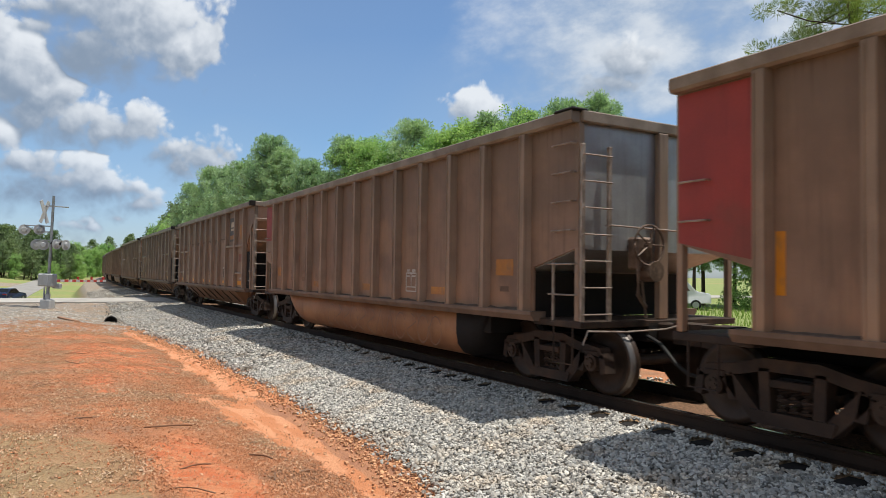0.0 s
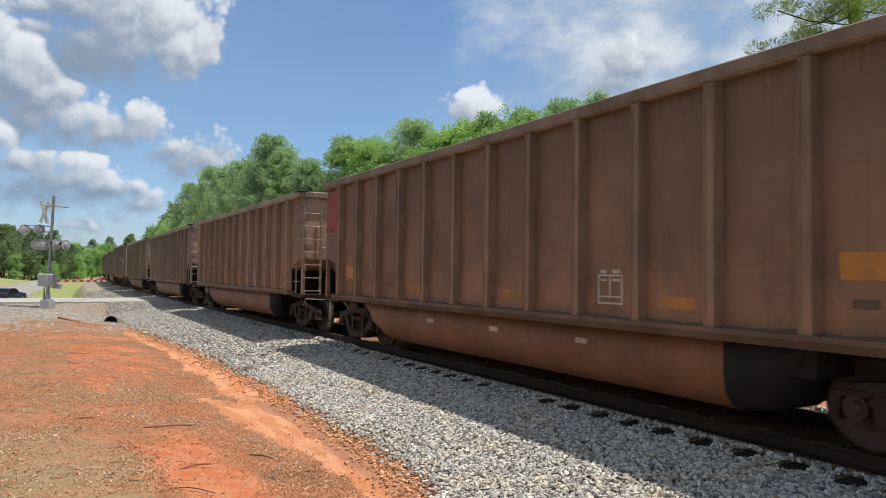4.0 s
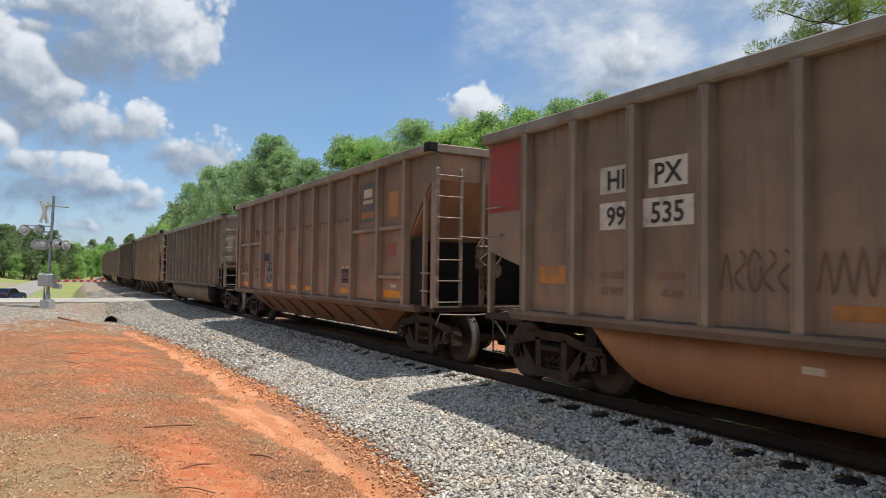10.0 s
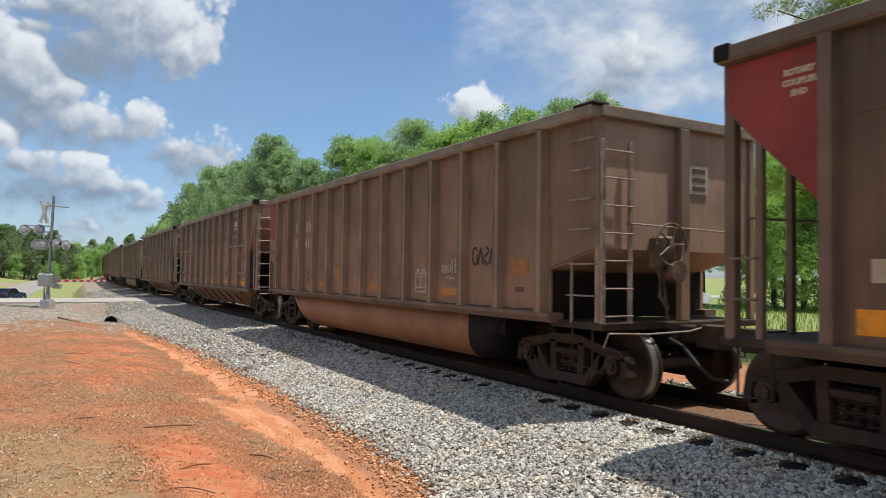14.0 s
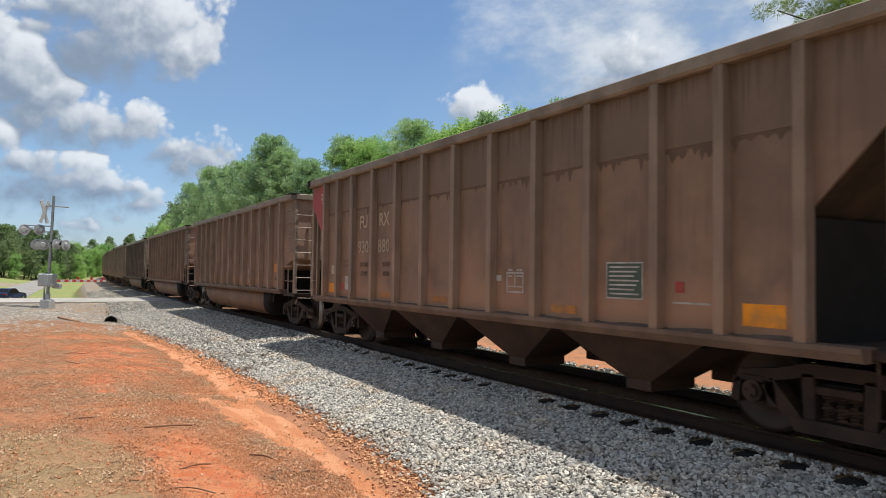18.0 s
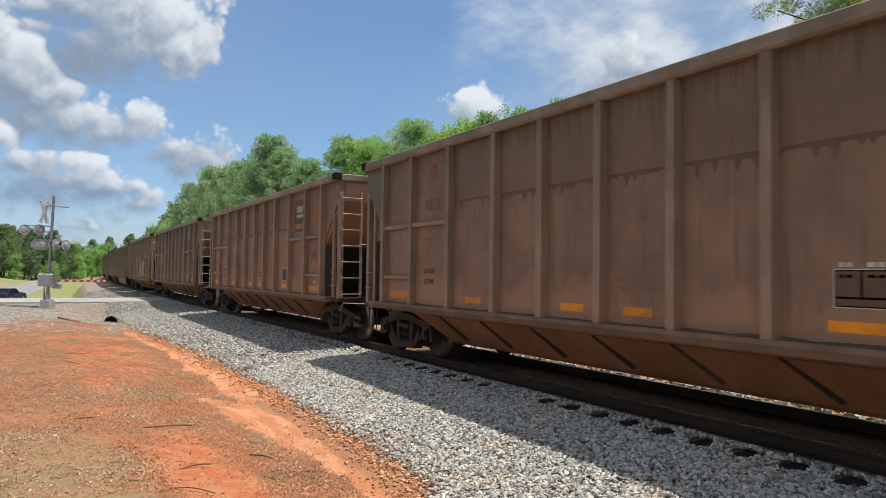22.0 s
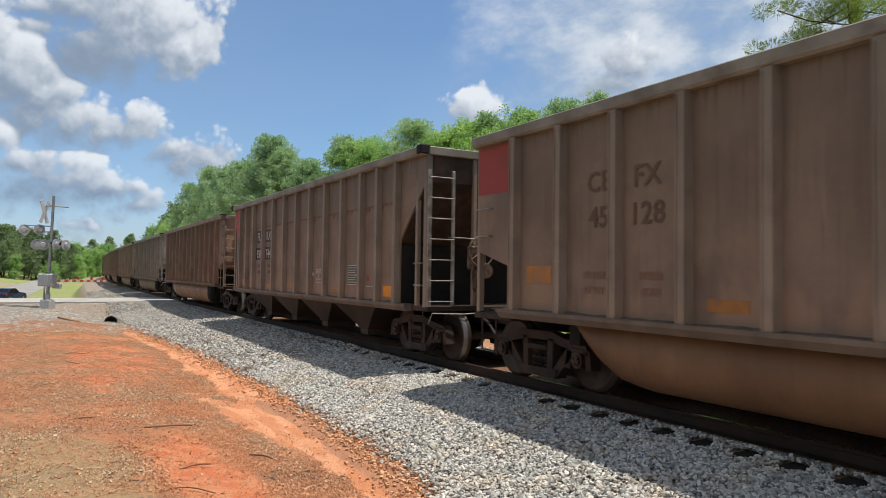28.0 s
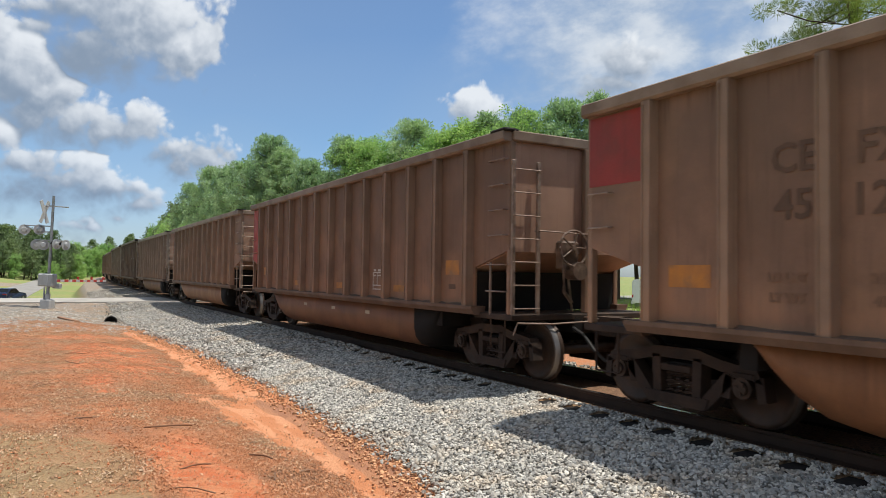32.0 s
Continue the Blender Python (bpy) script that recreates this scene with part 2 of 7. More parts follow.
def leafy(name, colour, second, through=0.28):
    """Foliage: two greens by clump, some light passing through."""
    m = bpy.data.materials.new(name)
    m.use_nodes = True
    n = Nodes(m.node_tree)
    out = n.add("ShaderNodeOutputMaterial")
    geo = n.add("ShaderNodeNewGeometry").outputs["Random Per Island"]
    info = n.add("ShaderNodeObjectInfo").outputs["Random"]
    place = n.add("ShaderNodeTexCoord").outputs["Object"]
    clump = n.step(n.noise(place, 1.3, 3.0), 0.32, 0.68)
    tone = n.mix(n.math("ADD", n.math("MULTIPLY", geo, 0.45), n.math("MULTIPLY", clump, 0.55)), colour, second)
    tone = n.mix(n.math("MULTIPLY", info, 0.35), tone, tuple(c * k for c, k in zip(second, (1.2, 1.08, 0.85))))
    diff, pass_on, gloss = n.add("ShaderNodeBsdfDiffuse"), n.add("ShaderNodeBsdfTranslucent"), n.add("ShaderNodeMixShader")
    n.put(diff, 0, tone)
    n.put(pass_on, 0, n.mix(1.0, tone, (1.1, 1.25, 0.7), "MULTIPLY"))
    n.put(gloss, 0, through)
    n.tree.links.new(diff.outputs[0], gloss.inputs[1])
    n.tree.links.new(pass_on.outputs[0], gloss.inputs[2])
    n.tree.links.new(gloss.outputs[0], out.inputs[0])
    return m


M = dict(
    steel=material("weathered_car_steel", (0.3, 0.182, 0.125), (0.195, 0.12, 0.084), 1.1, 0.62, 0.1, 0.12, 60, 0.5, (0.34, 0.2, 0.12), 0.7, 0.5, tinted=True, vary=0.05, splash=(0.37, 0.205, 0.125)),
    # darker than the side steel: coal stain and shade under the chord in one colour
    upper=material("darker_upper_sheet", (0.255, 0.16, 0.111), (0.18, 0.112, 0.078), 1.1, 0.62, 0.1, 0.12, 60, 0.5, (0.28, 0.17, 0.11), 0.7, 0.5, tinted=True, vary=0.05, splash=(0.37, 0.205, 0.125)),
    rib=material("weathered_rib_steel", (0.37, 0.252, 0.182), (0.25, 0.168, 0.12), 1.6, 0.62, 0.1, 0.12, 60, 0.5, (0.28, 0.2, 0.14), 1.4, 0.4, tinted=True, vary=0.09, splash=(0.36, 0.22, 0.14)),
    sill=material("dusty_side_sill", (0.24, 0.155, 0.11), (0.15, 0.098, 0.07), 2.0, 0.65, 0.1, 0.15, 50, 0.0, (0.1, 0.065, 0.047), 1.2, 0.6, tinted=True, vary=0.05),
    chord=material("weathered_top_chord", (0.30, 0.245, 0.195), (0.2, 0.15, 0.11), 2.0, 0.6, 0.15, 0.15, 50, 0.0, (0.1, 0.07, 0.05), 1.5, 0.5, tinted=True, vary=0.05),
    tub=material("dusty_tub_steel", (0.27, 0.125, 0.056), (0.185, 0.083, 0.038), 1.0, 0.6, 0.1, 0.1, 50, 0.35, (0.32, 0.16, 0.075), 0.8, 0.5, tinted=True, vary=0.06),
    chute=material("dark_chute_steel", (0.075, 0.041, 0.025), (0.036, 0.021, 0.014), 1.2, 0.7, 0.1, 0.15, 50, 0.4, (0.1, 0.055, 0.032), 0.8, 0.5, tinted=True),
    # near-black also holds the shade under the cars and in their end recesses
    under=material("black_underframe", (0.02, 0.016, 0.014), (0.012, 0.01, 0.009), 2.0, 0.9, 0.1, 0.2, 50, vary=0.2),
    truck=material("rusty_truck_casting", (0.062, 0.037, 0.025), (0.03, 0.019, 0.014), 3.0, 0.75, 0.1, 0.25, 60, stain=(0.1, 0.056, 0.034), stain_scale=2.5, vary=0.1),
    wheel=material("rusty_wheel_plate", (0.07, 0.043, 0.03), (0.038, 0.025, 0.018), 4.0, 0.5, 0.3, 0.2, 60, vary=0.1),
    # pale base and spots carry the sun's highlights on the brake gear
    gear=material("pale_brake_gear", (0.2, 0.135, 0.1), (0.09, 0.06, 0.045), 5.0, 0.55, 0.2, 0.25, 60, stain=(0.36, 0.26, 0.2), stain_scale=6.0, vary=0.1),
    tread=material("polished_wheel_tread", (0.26, 0.24, 0.22), (0.18, 0.165, 0.15), 6.0, 0.42, 0.8, 0.05, 80),
    bar=material("worn_grab_iron", (0.4, 0.33, 0.28), (0.24, 0.18, 0.14), 8.0, 0.55, 0.3, 0.1, 90, tinted=True, vary=0.1),
    bright=material("bare_aluminium_end", (0.5, 0.51, 0.53), (0.36, 0.36, 0.37), 1.0, 0.42, 0.55, 0.1, 40, 0.4, (0.24, 0.2, 0.18), 0.8, 0.4),
    # paler than the sides: dust, and direct sun on the ends put into the colour
    endsheet=material("dusty_sunlit_end_sheet", (0.47, 0.315, 0.235), (0.35, 0.23, 0.17), 0.9, 0.6, 0.05, 0.12, 50, 0.4, (0.26, 0.165, 0.125), 0.9, 0.5, tinted=True, vary=0.05),
    # paler than the side steel: light bounced off the clay put into the colour
    slope=material("bounce_lit_slope_sheet", (0.46, 0.27, 0.18), (0.34, 0.195, 0.125), 0.9, 0.6, 0.1, 0.12, 50, 0.4, (0.26, 0.15, 0.1), 0.9, 0.5, tinted=True, vary=0.05),
    red=material("faded_red_panel", (0.36, 0.05, 0.04), (0.25, 0.04, 0.034), 1.2, 0.6, 0.0, 0.1, 50, 0.3, (0.12, 0.06, 0.04), 1.0, 0.4, vary=0.2),
    old_red=material("worn_red_mark", (0.26, 0.06, 0.045), (0.22, 0.085, 0.06), 3.0, 0.7, 0.0, 0.05, 60, 0.3, (0.2, 0.125, 0.085), 4.0, 0.7),
    rust=material("rusted_orange_panel", (0.36, 0.16, 0.05), (0.28, 0.13, 0.055), 2.5, 0.7, 0.0, 0.05, 60, 0.5, (0.2, 0.115, 0.075), 4.0, 0.7),
    green=material("faded_green_panel", (0.115, 0.125, 0.06), (0.12, 0.1, 0.06), 1.2, 0.6, 0.0, 0.1, 50, 0.3, (0.1, 0.07, 0.045), 1.0, 0.5),
    teal=material("dull_green_panel", (0.075, 0.115, 0.082), (0.06, 0.085, 0.06), 1.2, 0.6, 0.0, 0.1, 50, 0.3, (0.08, 0.06, 0.045), 1.0, 0.4),
    yellow_panel=material("ochre_panel", (0.36, 0.19, 0.04), (0.28, 0.15, 0.04), 1.2, 0.6, 0.0, 0.1, 50, 0.3),
    dust=material("coal_dust_bank", (0.15, 0.098, 0.068), (0.1, 0.068, 0.048), 6.0, 0.95, 0.0, 0.4, 60),
    amber=material("amber_reflective_strip", (0.84, 0.3, 0.01), (0.7, 0.24, 0.01), 5.0, 0.45, 0.0, 0.05, 80, stain=(0.3, 0.16, 0.06), stain_scale=3.0, stain_amount=0.6, vary=0.25),
    dull_amber=material("dirty_reflective_strip", (0.5, 0.2, 0.035), (0.36, 0.15, 0.045), 5.0, 0.5, 0.0, 0.05, 80, stain=(0.2, 0.12, 0.07), stain_scale=4.0, stain_amount=0.7, vary=0.2),
    white=material("chalky_white_paint", (0.55, 0.52, 0.48), (0.42, 0.39, 0.35), 6.0, 0.7, 0.0, 0.05, 80, stain=(0.24, 0.18, 0.14), stain_scale=5.0, stain_amount=0.5),
    tan_patch=material("tan_number_patch", (0.4, 0.28, 0.19), (0.33, 0.22, 0.15), 4.0, 0.7, 0.0, 0.05, 80),
    silver=material("silver_spray_paint", (0.42, 0.36, 0.33), (0.33, 0.285, 0.26), 2.5, 0.5, 0.0, 0.0, 60),
    cream=material("cream_number_patch", (0.5, 0.4, 0.29), (0.42, 0.33, 0.23), 4.0, 0.7, 0.0, 0.05, 80),
    black=material("dull_black_paint", (0.03, 0.026, 0.023), (0.022, 0.02, 0.018), 4.0, 0.6, 0.0, 0.05, 80),
    worn_black=material("worn_black_lettering", (0.055, 0.04, 0.03), (0.09, 0.06, 0.042), 7.0, 0.7, 0.0, 0.0, 80),
    ghost=material("ghost_lettering", (0.2, 0.116, 0.074), (0.225, 0.13, 0.082), 7.0, 0.7, 0.0, 0.0, 80),
    faint=material("faded_dark_lettering", (0.11, 0.068, 0.046), (0.14, 0.085, 0.056), 7.0, 0.7, 0.0, 0.0, 80),
    soot_blue=material("sooty_blue_panel", (0.075, 0.075, 0.082), (0.1, 0.082, 0.07), 3.0, 0.7, 0.0, 0.05, 60, 0.5, (0.13, 0.09, 0.065), 3.0, 0.7),
    blue=material("teal_spray_paint", (0.04, 0.34, 0.36), (0.03, 0.26, 0.3), 5.0, 0.6, 0.0, 0.0, 80),
    navy=material("dark_blue_spray_paint", (0.02, 0.03, 0.07), (0.02, 0.025, 0.05), 5.0, 0.6, 0.0, 0.0, 80),
    plum=material("purple_spray_paint", (0.13, 0.09, 0.16), (0.1, 0.07, 0.13), 3.0, 0.6, 0.0, 0.0, 80),
    pink=material("pink_spray_paint", (0.5, 0.1, 0.1), (0.4, 0.1, 0.1), 5.0, 0.6, 0.0, 0.0, 80),
    rubber=material("black_rubber_hose", (0.02, 0.02, 0.02), (0.03, 0.028, 0.026), 6.0, 0.6, 0.0, 0.05, 80),
    rail=material("brown_rail_steel", (0.06, 0.035, 0.023), (0.035, 0.022, 0.016), 3.0, 0.75, 0.3, 0.15, 60),
    railhead=material("shiny_rail_head", (0.5, 0.48, 0.46), (0.4, 0.38, 0.36), 5.0, 0.25, 0.95, 0.03, 80),
    tie=material("dark_creosote_tie", (0.022, 0.017, 0.014), (0.012, 0.01, 0.009), 5.0, 0.85, 0.0, 0.4, 40, vary=0.25),
    stone=material("grey_granite_ballast", (0.5, 0.465, 0.405), (0.34, 0.325, 0.295), 9.0, 0.85, 0.0, 0.3, 60, island=0.62, vary=0.1, stain=(0.44, 0.33, 0.22), stain_scale=1.6, stain_amount=0.5),
    concrete=material("pale_crossing_concrete", (0.46, 0.43, 0.385), (0.37, 0.34, 0.3), 1.0, 0.85, 0.0, 0.15, 20, stain=(0.33, 0.29, 0.25), stain_scale=0.6),
    asphalt=material("worn_grey_asphalt", (0.36, 0.34, 0.31), (0.29, 0.275, 0.25), 0.6, 0.9, 0.0, 0.15, 25, stain=(0.2, 0.18, 0.15), stain_scale=0.3),
    galv=material("galvanised_steel", (0.42, 0.43, 0.44), (0.33, 0.34, 0.35), 5.0, 0.5, 0.6, 0.08, 60),
    grey_paint=material("grey_painted_cabinet", (0.5, 0.51, 0.51), (0.42, 0.42, 0.42), 2.0, 0.5, 0.1, 0.05, 60, 0.3),
    sign_white=material("white_sign_board", (0.6, 0.6, 0.58), (0.5, 0.5, 0.48), 4.0, 0.5),
    gate_red=material("red_gate_stripe", (0.55, 0.05, 0.04), (0.45, 0.05, 0.04), 4.0, 0.5),
    bark=material("pine_bark", (0.12, 0.08, 0.055), (0.07, 0.05, 0.038), 3.0, 0.9, 0.0, 0.5, 14, vary=0.2),
    chip=flakes("dry_bark_chip", (0.62, 0.45, 0.3), (0.47, 0.245, 0.125), (0.24, 0.15, 0.09)),
    straw=flakes("dry_pine_straw", (0.62, 0.45, 0.3), (0.46, 0.29, 0.17), (0.24, 0.15, 0.095)),
    twig=material("dry_twig_wood", (0.36, 0.23, 0.15), (0.32, 0.15, 0.078), 6.0, 0.9, 0.0, 0.2, 60, island=0.65, stain=(0.56, 0.18, 0.07), stain_scale=0.7, stain_amount=0.75),
    clod=material("red_clay_clod", (0.52, 0.2, 0.09), (0.4, 0.16, 0.08), 5.0, 0.95, 0.0, 0.3, 50, island=0.4),
    car_blue=material("dark_blue_car_paint", (0.03, 0.045, 0.095), (0.025, 0.036, 0.08), 2.0, 0.2, 0.3, 0.0, 50),
    car_white=material("white_vehicle_paint", (0.75, 0.75, 0.74), (0.68, 0.68, 0.67), 2.0, 0.25, 0.0, 0.0, 50),
    glass=material("dark_car_glass", (0.015, 0.018, 0.02), (0.012, 0.014, 0.016), 2.0, 0.08, 0.0, 0.0, 50),
    tyre=material("tyre_rubber", (0.02, 0.02, 0.02), (0.03, 0.03, 0.03), 6.0, 0.8),
    tail=material("red_tail_lens", (0.35, 0.01, 0.01), (0.3, 0.01, 0.01), 4.0, 0.2),
    weed=leafy("roadside_grass", (0.2, 0.32, 0.07), (0.3, 0.42, 0.12)),
    orange_stone=material("clay_stained_stone", (0.74, 0.42, 0.23), (0.56, 0.28, 0.14), 8.0, 0.9, 0.0, 0.3, 60, island=0.3),
    # brighter, more see-through copy of the broad leaves: sunlight put into the colour
    sunny=leafy("sunlit_broad_leaves", (0.26, 0.4, 0.15), (0.44, 0.6, 0.25), 0.55),
    near_pine=leafy("sunlit_pine_needles", (0.15, 0.23, 0.06), (0.25, 0.33, 0.1)),
    pine=leafy("pine_needles", (0.13, 0.225, 0.14), (0.48, 0.62, 0.42), 0.36),
    # pine copy darkened for shade, lifted for distance haze, all in the colour
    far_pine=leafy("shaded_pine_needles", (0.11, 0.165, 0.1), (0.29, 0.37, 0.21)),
    leaf=leafy("broad_leaves", (0.17, 0.3, 0.13), (0.42, 0.58, 0.26), 0.42),
)


# ---------------------------------------------------------------- mesh code
def box(bm, x0, x1, y0, y1, z0, z1, bev=0.0):
    m = Matrix.LocRotScale(((x0 + x1) / 2, (y0 + y1) / 2, (z0 + z1) / 2), None, (abs(x1 - x0), abs(y1 - y0), abs(z1 - z0)))
    made = bmesh.ops.create_cube(bm, size=1.0, matrix=m)["verts"]
    if bev:
        edges = list({e for v in made for e in v.link_edges})
        bmesh.ops.bevel(bm, geom=edges, offset=bev, segments=1, affect="EDGES")
    return bm


def rod(bm, a, b, r, seg=8, r2=None):
    a, b = Vector(a), Vector(b)
    m = Matrix.Translation((a + b) / 2) @ (b - a).to_track_quat("Z", "Y").to_matrix().to_4x4()
    bmesh.ops.create_cone(bm, cap_ends=True, segments=seg, radius1=r, radius2=r if r2 is None else r2, depth=(b - a).length, matrix=m)
    return bm


def tube(bm, pts, r, seg=6):
    """A round bar bent along points."""
    pts = [Vector(p) for p in pts]
    rings = []
    for i, p in enumerate(pts):
        d = (pts[min(i + 1, len(pts) - 1)] - pts[max(i - 1, 0)]).normalized()
        q = d.to_track_quat("Z", "Y")
        rings.append([bm.verts.new(p + q @ Vector((r * math.cos(2 * math.pi * k / seg), r * math.sin(2 * math.pi * k / seg), 0))) for k in range(seg)])
    for a, b in zip(rings, rings[1:]):
        for k in range(seg):
            bm.faces.new((a[k], a[(k + 1) % seg], b[(k + 1) % seg], b[k]))
    bm.faces.new(rings[0][::-1])
    bm.faces.new(rings[-1])
    return bm


def prism(bm, pts, y0, y1, axis="y"):
    """A polygon (x, z) drawn out from y0 to y1; axis x: polygon (y, z); axis z: polygon (x, y)."""
    put = {"y": lambda a, b, c: (a, c, b), "x": lambda a, b, c: (c, a, b), "z": lambda a, b, c: (a, b, c)}[axis]
    one, two = [bm.verts.new(put(a, b, y0)) for a, b in pts], [bm.verts.new(put(a, b, y1)) for a, b in pts]
    faces = [bm.faces.new(one), bm.faces.new(two[::-1])]
    for i in range(len(pts)):
        j = (i + 1) % len(pts)
        faces.append(bm.faces.new((one[i], two[i], two[j], one[j])))
    bmesh.ops.recalc_face_normals(bm, faces=faces)
    return bm


def to_mesh(name, bm, mat):
    me = bpy.data.meshes.new(name)
    bm.to_mesh(me)
    bm.free()
    for one in (mat if isinstance(mat, (list, tuple)) else (mat,)):
        me.materials.append(one)
    return me


def part(name, bm, mat, parent, label="", at=None):
    """Links a bmesh (or a finished mesh) as one mesh object under a thing or part."""
    ob = new(name, bm if isinstance(bm, bpy.types.Mesh) else to_mesh(name, bm, mat))
    ob.parent = parent
    if at is not None:
        ob.matrix_basis = at
    return tagged(ob, label)


def B():
    return bmesh.new()


def thing(name, label, category, group="", kind="", at=None, mesh=None):
    ob = new(name, mesh)
    if at is not None:
        ob.matrix_basis = at
    return tagged(ob, label, category, group, kind)


def raw_mesh(name, verts, faces, mat, smooth=False):
    """A mesh from arrays of equal-sided faces."""
    verts, faces = np.asarray(verts, np.float32), np.asarray(faces, np.int32)
    me = bpy.data.meshes.new(name)
    me.vertices.add(len(verts))
    me.vertices.foreach_set("co", verts.ravel())
    me.loops.add(faces.size)
    me.loops.foreach_set("vertex_index", faces.ravel())
    me.polygons.add(len(faces))
    me.polygons.foreach_set("loop_start", np.arange(0, faces.size, faces.shape[1], dtype=np.int32))
    me.update(calc_edges=True)
    if not smooth:
        me.shade_flat()
    else:
        me.polygons.foreach_set("use_smooth", np.ones(len(faces), bool))
    me.validate()
    me.materials.append(mat)
    return me


# ---------------------------------------------------------------- the lie of the land
CENTRE, BEND_AT, BEND_R = 7.47, -35.0, 1600.0


def bend(x):
    """How far the track has curved off its straight line at x."""
    return max(0.0, BEND_AT - x) ** 2 / (2 * BEND_R)


def on_track(x, y=0.0, z=0.0):
    """The pose of a thing that stands on the track at the distance x along it."""
    a = max(0.0, BEND_AT - x) / BEND_R
    if a == 0:
        return pose(x, CENTRE + y, z)
    return pose(BEND_AT - BEND_R * math.sin(a), CENTRE + BEND_R * (1 - math.cos(a)), z, 0, 0, -math.degrees(a)) @ pose(0, y, 0)


def smooth(v, lo, hi):
    v = min(1.0, max(0.0, (v - lo) / (hi - lo)))
    return v * v * (3 - 2 * v)


def ground_height(x, y):
    d = CENTRE + bend(x) - y
    if d > 0:
        z = -0.165 - 0.075 * smooth(d, 1.0, 1.5) - 0.34 * smooth(d, 1.7, 4.2) + 0.17 * smooth(d, 4.9, 6.6)
        z += 0.06 * smooth(-x, 6, 26) * smooth(d, 5.0, 7.0)
        z -= 0.05 * math.exp(-((d - 4.55) / 0.3) ** 2)
    else:
        z = -0.165 - 0.335 * smooth(-d, 1.3, 4.0)
    z += 0.3 * smooth(d, 6.6, 7.6) * smooth(x, -5.0, -2.0)
    rough = smooth(abs(d), 3.4, 4.6)
    if -60 < x < 20 and -30 < y < 40:
        z += rough * (0.035 * noise.noise((x * 0.9, y * 0.9, 3.1)) + 0.016 * noise.noise((x * 3.1, y * 3.1, 7.7)) + 0.008 * noise.noise((x * 9, y * 9, 1.7)))
    z -= 1.72 * smooth(-x, 47.5, 70) * smooth(d, 4.0, 5.8) * (1 - 0.8 * smooth(-x, 140, 420))
    z += 1.3 * smooth(-x, 150, 215) * smooth(d, 17, 34)
    ramp = smooth(-x, 37.5, 40.3) * (1 - smooth(-x, 46.2, 49.5))
    z += ramp * (-0.14 - z)
    z += 1.2 * smooth(math.hypot(x, y), 120, 420) * smooth(-d, 12, 60)
    return z


def spread(parts):
    """Grid lines: (start, end, step) pieces joined."""
    out = []
    for a, b, s in parts:
        n = max(1, round((b - a) / s))
        out += [a + (b - a) * i / n for i in range(n)]
    return out + [parts[-1][1]]


def between(x, rows):
    """Straight interpolation in rows of (x, value), x falling."""
    return float(np.interp(-x, [-a for a, _ in rows], [b for _, b in rows]))


BRINK = ((2, 4.15), (-5.9, 3.98), (-7.4, 3.86), (-8.6, 3.78), (-10.7, 3.68), (-14.9, 3.7), (-21, 3.86), (-26, 4.25), (-37, 4.5))
BANK = ((2, 4.6), (-6.4, 4.58), (-7.5, 4.54), (-8.4, 4.6), (-9.4, 4.8), (-10.4, 5.0), (-11.2, 4.95), (-12.2, 4.5), (-13.4, 4.42), (-17, 4.5), (-20.8, 4.48), (-26, 5.0), (-29, 4.7))
FLOW = ((2, 4.25), (-6.1, 4.24), (-7.4, 4.1), (-8.5, 4.08), (-9.9, 4.02), (-11.3, 4.16), (-12, 4.2))


def brink_at(x):
    """How far from the track's middle the ballast reaches."""
    return between(x, BRINK)


def runnel_at(x, d):
    """How much the ground at x, d metres from the track's middle, is washed bare."""
    brink = brink_at(x) - 0.15
    edge = between(x, BANK) + 0.16 * noise.noise((x * 0.8, 3.0, 1.0)) + 0.16 * noise.noise((x * 2.2, d * 1.8, 5.0))
    bare = smooth(d, brink - 0.3, brink) * (1 - smooth(d, edge - 0.05, edge + 0.16)) * (1 - smooth(-x, 26, 30))
    tongue = smooth(noise.noise((x * 0.5 + 3.3, d * 1.1, 2.0)) + 0.3 * noise.noise((x * 1.8, d * 2.6, 2.0)), 0.2, 0.42)
    return max(bare, 0.75 * tongue * smooth(d, brink + 0.6, brink + 0.9) * (1 - smooth(d, 5.0, 5.7)) * (1 - smooth(-x, 24, 28)))


def flow_at(x, d):
    """The damp channel in the runnel, where water last ran."""
    if x < -12.4:
        return 0.0
    off = d - between(x, FLOW) - 0.08 * noise.noise((x * 1.3, 2.0, 8.0))
    wide = 0.24 * (1 - smooth(-x, 11.0, 12.3))
    return 1 - smooth(abs(off), wide * 0.72, wide + 0.04)


def scour_at(x, d):
    """Bare red clay, scraped clean of its litter."""
    rip = 0.3 * noise.noise((x * 0.9, d * 1.3, 6.0)) + 0.16 * noise.noise((x * 3.1, d * 3.3, 6.0))
    near = 1 - math.hypot((x + 7.4) / 2.6, (d - 5.98) / 0.6)
    far = 1 - math.hypot((x + 19.0) / 7.5, (d - 6.0) / 1.5)
    return smooth(near + 1.5 * rip, -0.1, 0.7), smooth(far + 2.2 * rip, 0.0, 0.8)


def moss_at(x, d):
    """The drab earth close to the watcher's feet."""
    rim = 6.35 + 0.62 * max(0.0, -x - 8.6) + 0.14 * noise.noise((x * 1.9, d * 1.9, 12.0)) + 0.3 * noise.noise((x * 0.7, d * 0.7, 12.0))
    return smooth(d, rim - 0.06, rim + 0.3 + 0.25 * max(0.0, min(2.0, -x - 8.5)))


